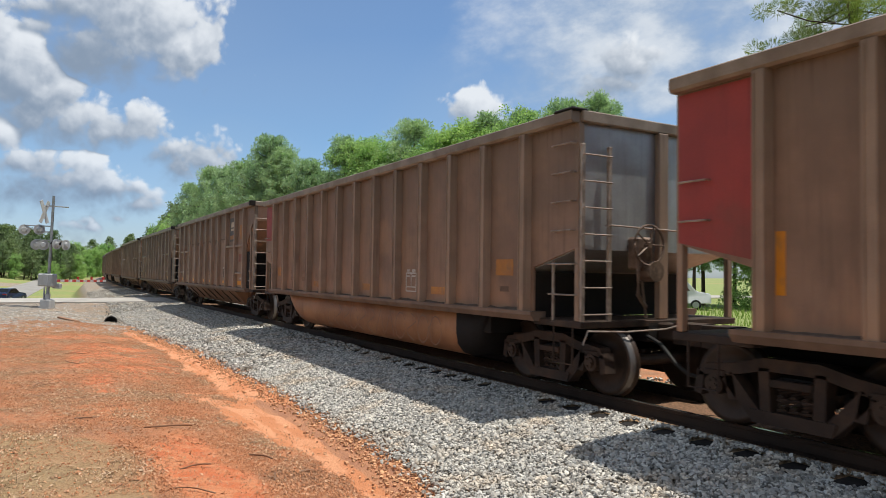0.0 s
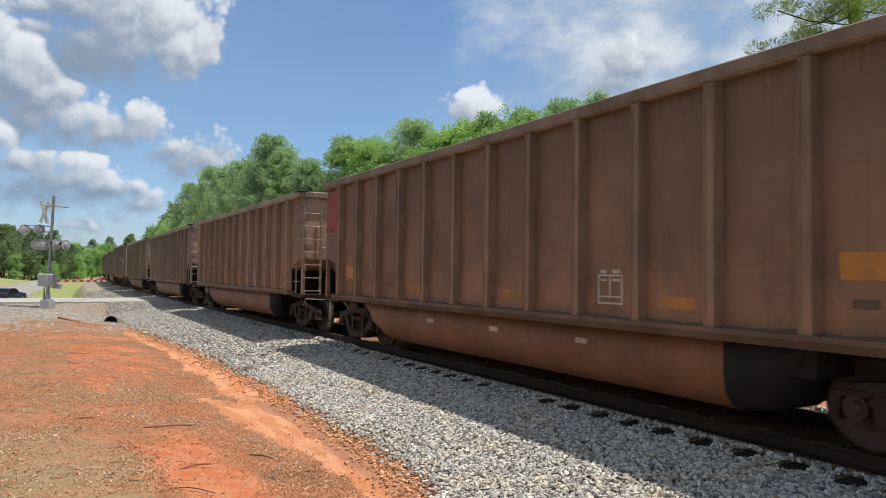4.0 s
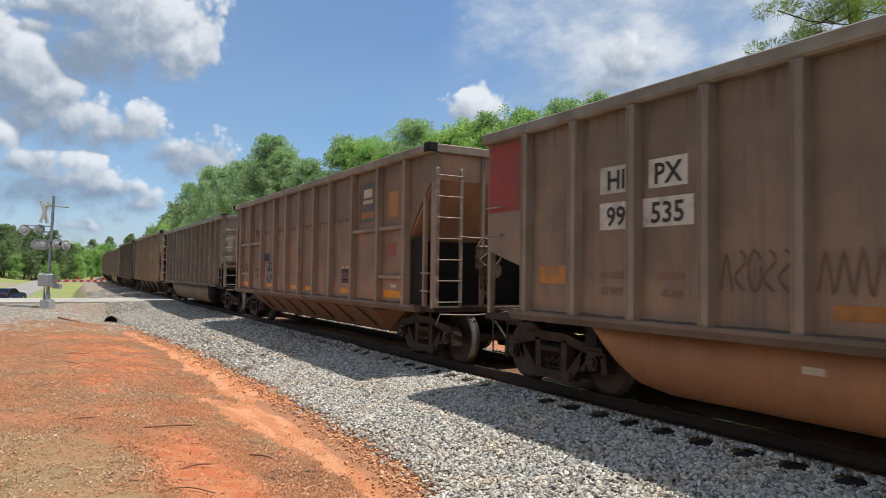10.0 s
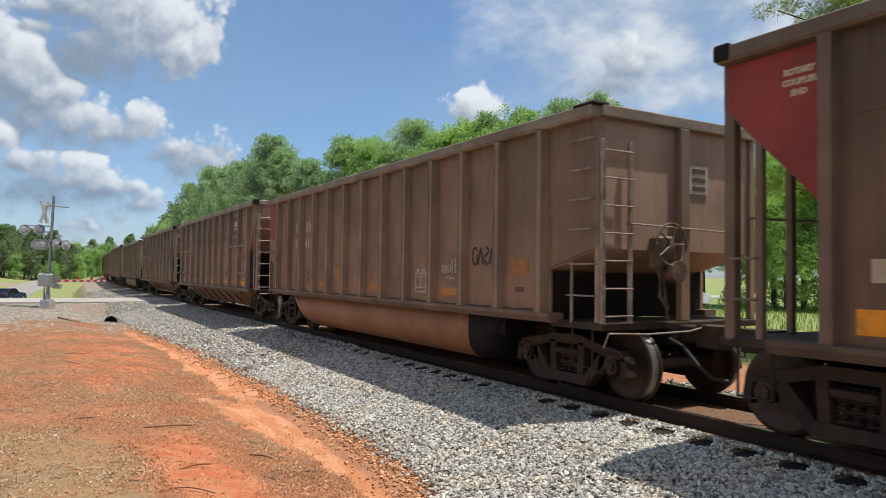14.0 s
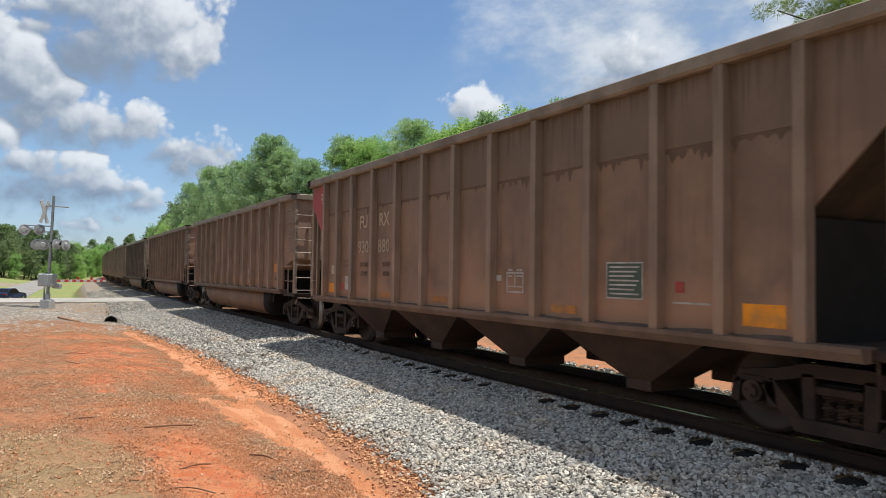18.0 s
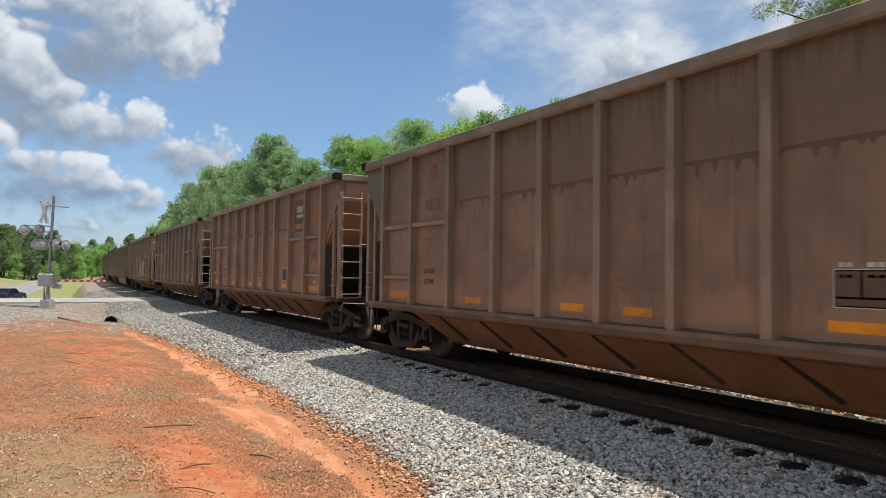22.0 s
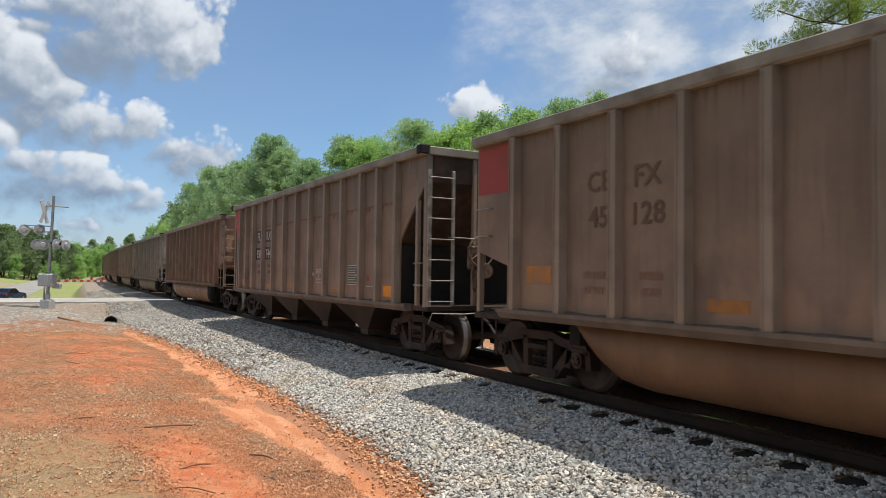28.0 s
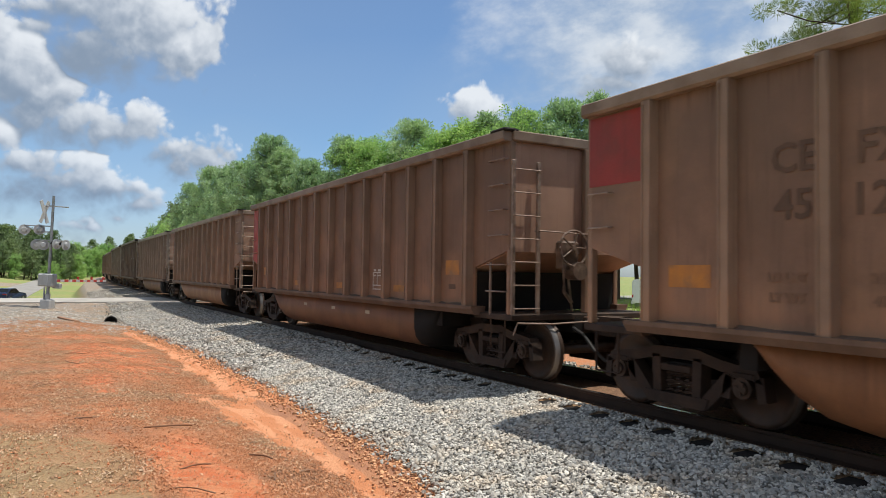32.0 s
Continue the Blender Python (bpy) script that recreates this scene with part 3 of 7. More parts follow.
XS = spread([(-3200, -600, 400), (-600, -240, 40), (-240, -120, 6), (-120, -50, 3), (-50, -26, 0.4), (-26, -3, 0.13), (-3, 12, 0.8), (12, 80, 10), (80, 600, 80), (600, 3200, 500)])
YS = spread([(-3200, -400, 400), (-400, -60, 40), (-60, -8, 4), (-8, -1, 0.5), (-1, 7, 0.11), (7, 16, 0.5), (16, 60, 4), (60, 400, 40), (400, 3200, 400)])
verts, grass, wet, gravel, olive, oil, flow, scour = [], [], [], [], [], [], [], []
for x in XS:
    for y in YS:
        d = CENTRE + bend(x) - y
        verts.append((x, y, ground_height(x, y)))
        ripple = 0.35 * noise.noise((x * 0.55, y * 0.55, 9.0)) + 0.15 * noise.noise((x * 1.9, y * 1.9, 4.0))
        far_side = smooth(-d + 2 * ripple, 6.5, 9.0)
        beyond = smooth(-x, 47.5, 49.5) * smooth(d + ripple, 4.3, 5.2)
        beyond *= 1 - smooth(-x, 160, 166) * (1 - smooth(-x, 186, 192)) * smooth(d + 3 * ripple, 9, 11)
        behind = smooth(d, 14, 24) * (1 - smooth(-x, 40, 46)) + smooth(x, 10, 25)
        grass.append(min(1.0, max(far_side, beyond, behind)))
        wet.append(runnel_at(x, d) if d > 2 else 0.0)
        brink = brink_at(x) - 0.2
        if d < 0:
            brink = 1.55
        pale = max(0.0, 1 - smooth(abs(d), brink + ripple * 0.4, brink + 0.35 + ripple * 0.4), smooth(-x, 24, 34) * smooth(d + 3 * ripple, 6.5, 8.5) * (1 - smooth(-x, 46, 48)),
                   smooth(-x, 46, 48) * (1 - beyond) * (1 if d > 0 else 0))
        dusty = 1 - smooth(abs(d), 1.1, 1.6)
        pale = max(pale, smooth(-x + 7 * ripple, 27, 31) * (1 - smooth(-x, 46, 48)) * 0.92 if d > 0 else 0.0)
        gravel.append(pale * (1 - 0.75 * dusty))
        oil.append(1 - smooth(abs(d), 0.7, 1.0))
        olive.append(max(dusty, moss_at(x, d) if -16 < x < 4 and 5 < d < 30 else 0.0))
        flow.append(flow_at(x, d) if -13 < x < 4 and 3 < d < 6 else 0.0)
        scour.append(max(scour_at(x, d)) if -28 < x < 0 and 4 < d < 9 else 0.0)
ny = len(YS)
faces = [(i * ny + j, (i + 1) * ny + j, (i + 1) * ny + j + 1, i * ny + j + 1) for i in range(len(XS) - 1) for j in range(ny - 1)]


def ground_material():
    """Red clay with a washed-out runnel, gravelly and grassy parts, by masks laid on the sheet."""
    m = bpy.data.materials.new("red_clay_ground")
    m.use_nodes = True
    n = Nodes(m.node_tree)
    shader, out = n.add("ShaderNodeBsdfPrincipled"), n.add("ShaderNodeOutputMaterial")
    at = n.add("ShaderNodeTexCoord").outputs["Object"]

    def mask(name):
        a = n.add("ShaderNodeAttribute")
        a.attribute_name = name
        return a.outputs["Fac"]

    broad, mid, fine = n.noise(at, 0.55, 4.0, 0.6), n.noise(at, 3.5, 5.0, 0.62), n.noise(at, 38.0, 4.0, 0.7)
    grit = n.noise(at, 110.0, 2.0, 0.6)
    patches = n.math("ADD", n.math("MULTIPLY", broad, 0.6), n.math("MULTIPLY", n.noise(at, 1.7, 5.0, 0.65), 0.4))
    speck = n.noise(at, 70.0, 3.0, 0.75)
    ragged = n.math("ADD", n.math("MULTIPLY", n.math("SUBTRACT", mid, 0.5), 1.5), n.math("MULTIPLY", n.math("SUBTRACT", fine, 0.5), 1.3))
    red = n.mix(n.step(mid, 0.4, 0.62), (0.62, 0.17, 0.065), (0.66, 0.26, 0.12))
    red = n.mix(n.math("MULTIPLY", n.step(fine, 0.5, 0.64), 0.4), red, (0.4, 0.13, 0.06))
    duff = n.mix(n.step(fine, 0.38, 0.6), (0.5, 0.27, 0.15), (0.27, 0.125, 0.065))
    duff = n.mix(n.math("MULTIPLY", n.step(patches, 0.42, 0.58), 0.75), duff, (0.56, 0.21, 0.09))
    duff = n.mix(n.math("MULTIPLY", n.step(n.noise(at, 1.3, 5.0, 0.65), 0.54, 0.66), 0.5), duff, (0.24, 0.13, 0.075))
    clay = n.mix(n.step(n.math("ADD", mask("scour"), n.math("MULTIPLY", ragged, 0.75)), 0.2, 0.75), duff, red)
    clay = n.mix(n.math("MULTIPLY", n.step(speck, 0.54, 0.66), 0.6), clay, (0.14, 0.07, 0.04))
    clay = n.mix(n.math("MULTIPLY", n.step(grit, 0.57, 0.67), 0.6), clay, (0.6, 0.44, 0.31))
    brown = n.mix(n.step(mid, 0.35, 0.65), (0.4, 0.29, 0.155), (0.31, 0.23, 0.12))
    brown = n.mix(n.math("MULTIPLY", n.step(patches, 0.46, 0.6), 0.5), brown, (0.44, 0.27, 0.15))
    brown = n.mix(n.math("MULTIPLY", n.step(fine, 0.48, 0.66), 0.6), brown, (0.15, 0.105, 0.055))
    tone = n.mix(n.math("MULTIPLY", n.step(n.math("ADD", mask("olive"), n.math("MULTIPLY", ragged, 0.6)), 0.1, 0.9), 0.78), clay, brown)
    runnel = n.mix(n.step(n.noise(n.vmath("MULTIPLY", at, (0.5, 2.0, 1.0)), 2.2, 4.0), 0.42, 0.6), (0.72, 0.34, 0.18), (0.62, 0.25, 0.115))
    runnel = n.mix(n.math("MULTIPLY", n.step(fine, 0.54, 0.68), 0.3), runnel, (0.42, 0.18, 0.09))
    runnel = n.mix(n.math("MULTIPLY", n.step(speck, 0.6, 0.7), 0.4), runnel, (0.28, 0.13, 0.07))
    damp = n.mix(n.step(n.noise(n.vmath("MULTIPLY", at, (0.5, 2.0, 1.0)), 3.0, 4.0), 0.4, 0.62), (0.5, 0.235, 0.125), (0.4, 0.19, 0.11))
    damp = n.mix(n.math("MULTIPLY", n.step(speck, 0.58, 0.68), 0.3), damp, (0.25, 0.13, 0.08))
    runnel = n.mix(n.step(n.math("ADD", mask("flow"), n.math("MULTIPLY", ragged, 0.25)), 0.35, 0.65), runnel, damp)
    tone = n.mix(n.step(n.math("ADD", mask("wet"), n.math("MULTIPLY", ragged, 0.45)), 0.36, 0.6), tone, runnel)
    stones = n.mix(n.step(fine, 0.4, 0.62), (0.38, 0.335, 0.28), (0.19, 0.165, 0.135))
    stones = n.mix(n.math("MULTIPLY", n.step(patches, 0.45, 0.6), 0.6), stones, (0.34, 0.23, 0.14))
    tone = n.mix(mask("gravel"), tone, stones)
    lawn = n.mix(n.step(mid, 0.3, 0.7), (0.19, 0.25, 0.08), (0.29, 0.31, 0.12))
    lawn = n.mix(n.math("MULTIPLY", n.step(n.noise(at, 0.035, 3.0), 0.5, 0.62), 0.6), lawn, (0.36, 0.27, 0.13))
    tone = n.mix(mask("grass"), tone, lawn)
    dirt = n.mix(n.step(fine, 0.4, 0.64), (0.3, 0.17, 0.1), (0.1, 0.06, 0.04))
    tone = n.mix(mask("oil"), tone, dirt)
    n.put(shader, "Base Color", tone)
    n.put(shader, "Roughness", 0.92)
    n.put(shader, "Specular IOR Level", 0.2)
    b = n.add("ShaderNodeBump")
    n.put(b, "Strength", 1.0)
    n.put(b, "Distance", 0.05)
    n.put(b, "Height", n.math("ADD", n.math("MULTIPLY", mid, 0.5), n.math("ADD", n.math("MULTIPLY", fine, 0.5), n.math("MULTIPLY", grit, 0.2))))
    n.put(shader, "Normal", b.outputs[0])
    n.tree.links.new(shader.outputs[0], out.inputs[0])
    return m


me = raw_mesh("ground", verts, faces, ground_material(), True)
for name, values in (("grass", grass), ("wet", wet), ("gravel", gravel), ("olive", olive), ("oil", oil), ("flow", flow), ("scour", scour)):
    me.attributes.new(name, "FLOAT", "POINT").data.foreach_set("value", np.array(values, np.float32))
ground = thing("ground", "red clay ground with washed runnels, gravel and grass beyond", "ground", kind="structure", mesh=me)


def strip(name, rows, mat, label, category, thick=0.12):
    """A road: cross rows of (left, right) points joined by a slab."""
    bm = B()
    tops = [[bm.verts.new(p) for p in row] for row in rows]
    low = [[bm.verts.new((p[0], p[1], p[2] - thick)) for p in row] for row in rows]
    for i in range(len(rows) - 1):
        for j in range(len(rows[0]) - 1):
            bm.faces.new((tops[i][j], tops[i][j + 1], tops[i + 1][j + 1], tops[i + 1][j]))
        bm.faces.new((tops[i][0], tops[i + 1][0], low[i + 1][0], low[i][0]))
        bm.faces.new((tops[i + 1][-1], tops[i][-1], low[i][-1], low[i + 1][-1]))
    for e, o in ((0, 1), (-1, 1)):
        for j in range(len(rows[0]) - 1):
            bm.faces.new((tops[e][j], tops[e][j + 1], low[e][j + 1], low[e][j]))
    bmesh.ops.recalc_face_normals(bm, faces=bm.faces)
    return thing(name, label, category, kind="structure", mesh=to_mesh(name, bm, mat))


# the level crossing, square to the track, and the road that runs beside it into the distance
near_rail, far_rail = CENTRE - 0.79, CENTRE + 0.79
strip("crossing_road_near", [[(-46.0, y, -0.07), (-40.4, y, -0.07)] for y in (-46, -20, -8, 0, near_rail - 0.12)], M["concrete"], "pale concrete crossing road up to the track", "road")
strip("crossing_panel", [[(-46.0, y, -0.04), (-40.4, y, -0.04)] for y in (near_rail + 0.14, CENTRE, far_rail - 0.14)], M["concrete"], "pale concrete crossing panel between the rails", "road")
strip("crossing_road_far", [[(-46.0, y, -0.07), (-40.4, y, -0.07)] for y in (far_rail + 0.12, 14, 30, 60)], M["concrete"], "pale concrete crossing road beyond the track", "road")


# the side road: distance along the track, and its right-hand edge
SIDE_ROAD = ((-46.2, -3.4), (-55, -3.2), (-64, -3.0), (-75, -2.8), (-90, -2.3), (-105, -1.6), (-125, -0.9), (-150, 0.2), (-190, 2.2), (-225, 4.2), (-262, 6.5), (-350, 13.0), (-460, 20.5), (-600, 30.0))


def side_road_row(x, right):
    z = max(ground_height(x, right - k) for k in (0, 2, 4, 6)) + 0.05
    return [(x, right - 6.0, z), (x, right, z)]


strip("side_road", [side_road_row(*p) for p in SIDE_ROAD], M["asphalt"], "worn grey asphalt road running beside the track", "road")

# ---------------------------------------------------------------- the track
track = thing("track", "worn single railway track on dark timber ties", "railway track", kind="structure")
RAIL_SHAPE = ((-0.07, -0.17), (0.07, -0.17), (0.07, -0.158), (0.012, -0.135), (0.009, -0.045), (0.036, -0.035), (0.036, -0.004), (0.028, 0.0), (-0.028, 0.0), (-0.036, -0.004), (-0.036, -0.035), (-0.009, -0.045), (-0.012, -0.135), (-0.07, -0.158))
STATIONS = spread([(-800, -120, 17), (-120, -35, 5), (-35, 60, 9.5)])
for side, name in ((-1, "rail"), (1, "rail")):
    bm = B()
    rings = []
    for x in STATIONS:
        m = on_track(x, side * 0.754)
        rings.append([bm.verts.new(m @ Vector((0, a, b))) for a, b in RAIL_SHAPE])
    for a, b in zip(rings, rings[1:]):
        for k in range(len(RAIL_SHAPE)):
            face = bm.faces.new((a[k], a[(k + 1) % len(RAIL_SHAPE)], b[(k + 1) % len(RAIL_SHAPE)], b[k]))
            face.material_index = 1 if k == 7 else 0
    bmesh.ops.recalc_face_normals(bm, faces=bm.faces)
    part(name, bm, (M["rail"], M["railhead"]), track, "rusty brown rail with a polished head")
tie_mesh = to_mesh("tie", box(B(), -0.12, 0.12, -1.36, 1.3, -0.36, -0.172, 0.02), M["tie"])
plate_mesh = to_mesh("tie_plate", box(box(box(B(), -0.095, 0.095, -0.17, 0.17, -0.185, -0.168, 0.004), -0.05, -0.02, -0.1, -0.08, -0.17, -0.14), 0.02, 0.05, 0.08, 0.1, -0.17, -0.14), M["rail"])
TIES = [-4.11 - 0.532 * k for k in range(-12, 130) if not (-46.2 < -4.11 - 0.532 * k < -40.2)]
for x in TIES:
    turn_it = pose(0, 0, 0, 0, 0, random.uniform(-1.2, 1.2))
    tie = part("tie", tie_mesh, None, track, at=on_track(x) @ turn_it)
    if x > -22:
        for side in (-1, 1):
            part("tie_plate", plate_mesh, None, tie, at=pose(0, side * 0.754, 0))


# ---------------------------------------------------------------- ballast
ICO_V = np.array([(x, y, z) for x in (-0.75, 0.75) for y in (-0.75, 0.75) for z in (-0.75, 0.75)])
ICO_F = np.array([(0, 1, 3), (0, 3, 2), (4, 7, 5), (4, 6, 7), (0, 4, 5), (0, 5, 1), (2, 3, 7), (2, 7, 6), (0, 2, 6), (0, 6, 4), (1, 5, 7), (1, 7, 3)])
RNG = np.random.default_rng(7)
bm = B()
bmesh.ops.create_icosphere(bm, subdivisions=1, radius=1.0)
bm.verts.ensure_lookup_table()
ROUND_V = np.array([v.co[:] for v in bm.verts])
ROUND_F = np.array([[v.index for v in f.verts] for f in bm.faces])
bm.free()


def rubble(name, centres, sizes, mat, flat=0.75, rough=0.42, shape=(ICO_V, ICO_F)):
    """Many broken stones in one mesh: each a jagged block of its own."""
    n = len(centres)
    corners, sides = shape
    v = corners[None] * (1 + RNG.uniform(-rough, rough, (n, len(corners), 3)))
    v = v * (sizes[:, None, None] * RNG.uniform(0.7, 1.3, (n, 1, 3)))
    a, c = RNG.uniform(0, 6.283, n), RNG.uniform(-0.7, 0.7, n)
    ca, sa, cc, sc = np.cos(a)[:, None], np.sin(a)[:, None], np.cos(c)[:, None], np.sin(c)[:, None]
    x, y, z = v[..., 0], v[..., 1], v[..., 2] * flat
    y, z = y * cc - z * sc, y * sc + z * cc
    v = np.stack((x * ca - y * sa, x * sa + y * ca, z), -1) + centres[:, None]
    f = sides[None] + (np.arange(n) * len(corners))[:, None, None]
    return raw_mesh(name, v.reshape(-1, 3), f.reshape(-1, 3), mat)


def bed_height(x, d):
    return ground_height(x, CENTRE + bend(x) - d) + 0.02


def strew(count, x0, x1, d0, d1, size, lift=0.4):
    c, s = [], []
    while len(c) < count:
        x, d = RNG.uniform(x0, x1), RNG.uniform(d0, d1)
        edge = brink_at(x) - 0.03 + 0.25 * noise.noise((x * 0.8, 0, 2.0)) + RNG.normal(0, 0.13)
        if d > edge or d < -1.9 or (abs(d) < 0.75 and RNG.random() < 0.6) or -46.3 < x < -40.1:
            continue
        if abs(abs(d) - 0.754) < 0.09:
            continue
        near = (x + 4.11 + 0.266) % 0.532 - 0.266
        if (near / 0.15) ** 2 + ((d - 1.25) / 0.12) ** 2 < 1 and noise.noise((round((x + 4.11) / 0.532) * 3.7, 1.0, 5.0)) > -0.28:
            continue
        r = size * RNG.uniform(0.55, 1.35)
        low = 0.05 if abs(d) < 0.75 else 0.0
        c.append((x, CENTRE + bend(x) - d, bed_height(x, d) + r * lift * RNG.uniform(0, 1) + 0.02 - low))
        s.append(r)
    return np.array(c), np.array(s)


beds = [strew(50000, -15, -2.2, 1.06, 4.4, 0.0205), strew(34000, -40, -15, 1.0, 5.2, 0.028), strew(2500, -40, 4, -1.9, -0.9, 0.035),
        strew(9000, -75, -46, 0.9, 4.3, 0.026), strew(9000, -2.2, 12, 1.0, 4.3, 0.04)]
stone_at, stone_size = np.concatenate([b[0] for b in beds[1:]]), np.concatenate([b[1] for b in beds[1:]])
ballast = thing("ballast", "crushed grey granite ballast heaped beside the rails", "ballast", kind="stuff", mesh=rubble("ballast", *beds[0], M["stone"], shape=(ROUND_V, ROUND_F), rough=0.5))
tagged(part("far_ballast", rubble("far_ballast", stone_at, stone_size, M["stone"]), None, ballast), kind="stuff")
stone_meshes = [rubble("stone", np.zeros((1, 3)), np.array([0.033]), M["stone"], shape=(ROUND_V, ROUND_F), rough=0.5) for _ in range(12)]
loose, _ = strew(260, -8.5, -3.4, 1.6, 4.2, 0.03)
for k, c in enumerate(loose):
    part("stone", stone_meshes[k % 12], None, ballast, at=pose(c[0], c[1], c[2] + 0.012, 0, 0, k * 47 % 360))

# bark chips, twigs and clods on the clay
def litter(name, count, x0, x1, d0, d1, mat, long, wide, label, category, thin):
    v, f = [], []
    while len(v) < count * 6:
        x, d = RNG.uniform(x0, x1), RNG.uniform(d0, d1)
        if runnel_at(x, d) > RNG.uniform(0.1, 1.06) or moss_at(x, d) > RNG.uniform(0.15, 2.2):
            continue
        near, far = scour_at(x, d)
        if near > RNG.uniform(0.1, 1.15) or far > RNG.uniform(0.1, 1.5):
            continue
        if noise.noise((x * 0.7, d * 0.9, thin)) + 0.5 * noise.noise((x * 2.3, d * 2.6, thin)) + 0.35 * noise.noise((x * 6.5, d * 7.0, thin)) < RNG.uniform(-0.45, 0.35):
            continue
        y = CENTRE - d
        z = ground_height(x, y) + 0.006
        a, s = RNG.uniform(0, 6.283), 0.45 + min(3.2, RNG.exponential(0.5))
        lx, ly, wx, wy = math.cos(a) * long * s, math.sin(a) * long * s, -math.sin(a) * wide * s, math.cos(a) * wide * s
        t = RNG.uniform(-0.4, 0.4, 2) * long
        i = len(v)
        v += [(x - lx - wx, y - ly - wy, z), (x - lx + wx, y - ly + wy, z), (x - wx * 1.2, y - wy * 1.2, z + 0.012 + abs(t[0]) * 0.5), (x + wx * 1.2, y + wy * 1.2, z + 0.014 + abs(t[0]) * 0.5),
              (x + lx - wx, y + ly - wy, z + abs(t[1]) * 0.5), (x + lx + wx, y + ly + wy, z + abs(t[1]) * 0.3)]
        f += [(i, i + 2, i + 3, i + 1), (i + 2, i + 4, i + 5, i + 3)]
    return thing(name, label, category, kind="stuff", mesh=raw_mesh(name, v, f, mat))


litter("bark_litter", 150000, -30, -3.5, 4.2, 10.5, M["chip"], 0.012, 0.0042, "dry brown bark chips and needles strewn over the clay", "litter", 3.0)
litter("gravel_litter", 9000, -40, -25, 3.5, 12, M["stone"], 0.024, 0.018, "grey-brown gravel and clay crumbs near the crossing", "gravel", 2.0)
litter("pine_straw", 15000, -22, -3.5, 4.6, 10.5, M["straw"], 0.06, 0.0011, "dry tan pine straw lying on the clay", "litter", 4.5)
litter("twig_litter", 1100, -24, -4.5, 4.9, 10.5, M["twig"], 0.08, 0.004, "dry brown twigs lying on the clay", "litter", 6.0)
c = []
while len(c) < 6000:
    x, d = RNG.uniform(-32, -4.2), RNG.uniform(4.0, 10.5)
    if noise.noise((x * 0.6, d * 0.6, 8.0)) > RNG.uniform(-0.6, 0.3) and runnel_at(x, d) < 0.15:
        c.append((x, CENTRE - d, ground_height(x, CENTRE - d) + 0.004))
edge_at = []
while len(edge_at) < 9000:
    x = RNG.uniform(-30, -3.5)
    d = brink_at(x) + 0.06 + RNG.normal(0.0, 0.2)
    edge_at.append((x, CENTRE - d, ground_height(x, CENTRE - d) + 0.012))
thing("stained_stones", "orange clay-stained ballast stones along the runnel", "stones", kind="stuff", mesh=rubble("stained_stones", np.array(edge_at), RNG.uniform(0.006, 0.024, len(edge_at)), M["orange_stone"]))
thing("clay_clods", "small red clay clods and pebbles on the bank", "clods", kind="stuff", mesh=rubble("clay_clods", np.array(c), RNG.uniform(0.005, 0.014, len(c)), M["clod"]))


# sticks and slabs of bark that lie by themselves: along the track, off its middle, length, turn
for x, d, long, turned in ((-16.8, 6.9, 0.75, 20), (-18.3, 6.75, 0.5, 60), (-9.7, 6.05, 0.7, 75), (-7.7, 6.02, 0.34, 100), (-6.75, 6.22, 0.5, 50), (-12.2, 5.6, 0.4, 10), (-13.5, 7.4, 0.5, 140), (-8.2, 5.2, 0.4, 30), (-10.6, 6.9, 0.3, 80), (-21.5, 5.9, 0.6, 120)):
    bm = tube(B(), [(long * (u - 0.5), 0.06 * long * math.sin(5 * u + x), 0.012 + 0.03 * long * math.sin(3.1 * u)) for u in (0, 0.2, 0.4, 0.6, 0.8, 1.0)], 0.006 + 0.006 * abs(math.sin(x * 7)), 7)
    thing("stick", "dry grey-brown stick lying on the red clay", "stick", "sticks on the clay", mesh=to_mesh("stick", bm, M["twig"]), at=pose(x, CENTRE - d, ground_height(x, CENTRE - d) + 0.004, 0, 0, turned))


# ---------------------------------------------------------------- the coal train
PITCH_M, HALF, SIDE = 16.18, 7.235, 1.5
TOP, SILL = 3.77, 1.08
HTOP, HSILL = 3.93, 1.01


def wheel_profile():
    return ((0.0, 0.10), (0.10, 0.10), (0.16, 0.055), (0.35, 0.045), (0.385, 0.07), (0.445, 0.07), (0.452, -0.02), (0.48, -0.045), (0.48, -0.07), (0.385, -0.07), (0.35, -0.02), (0.16, 0.0), (0.1, -0.06), (0.0, -0.06))


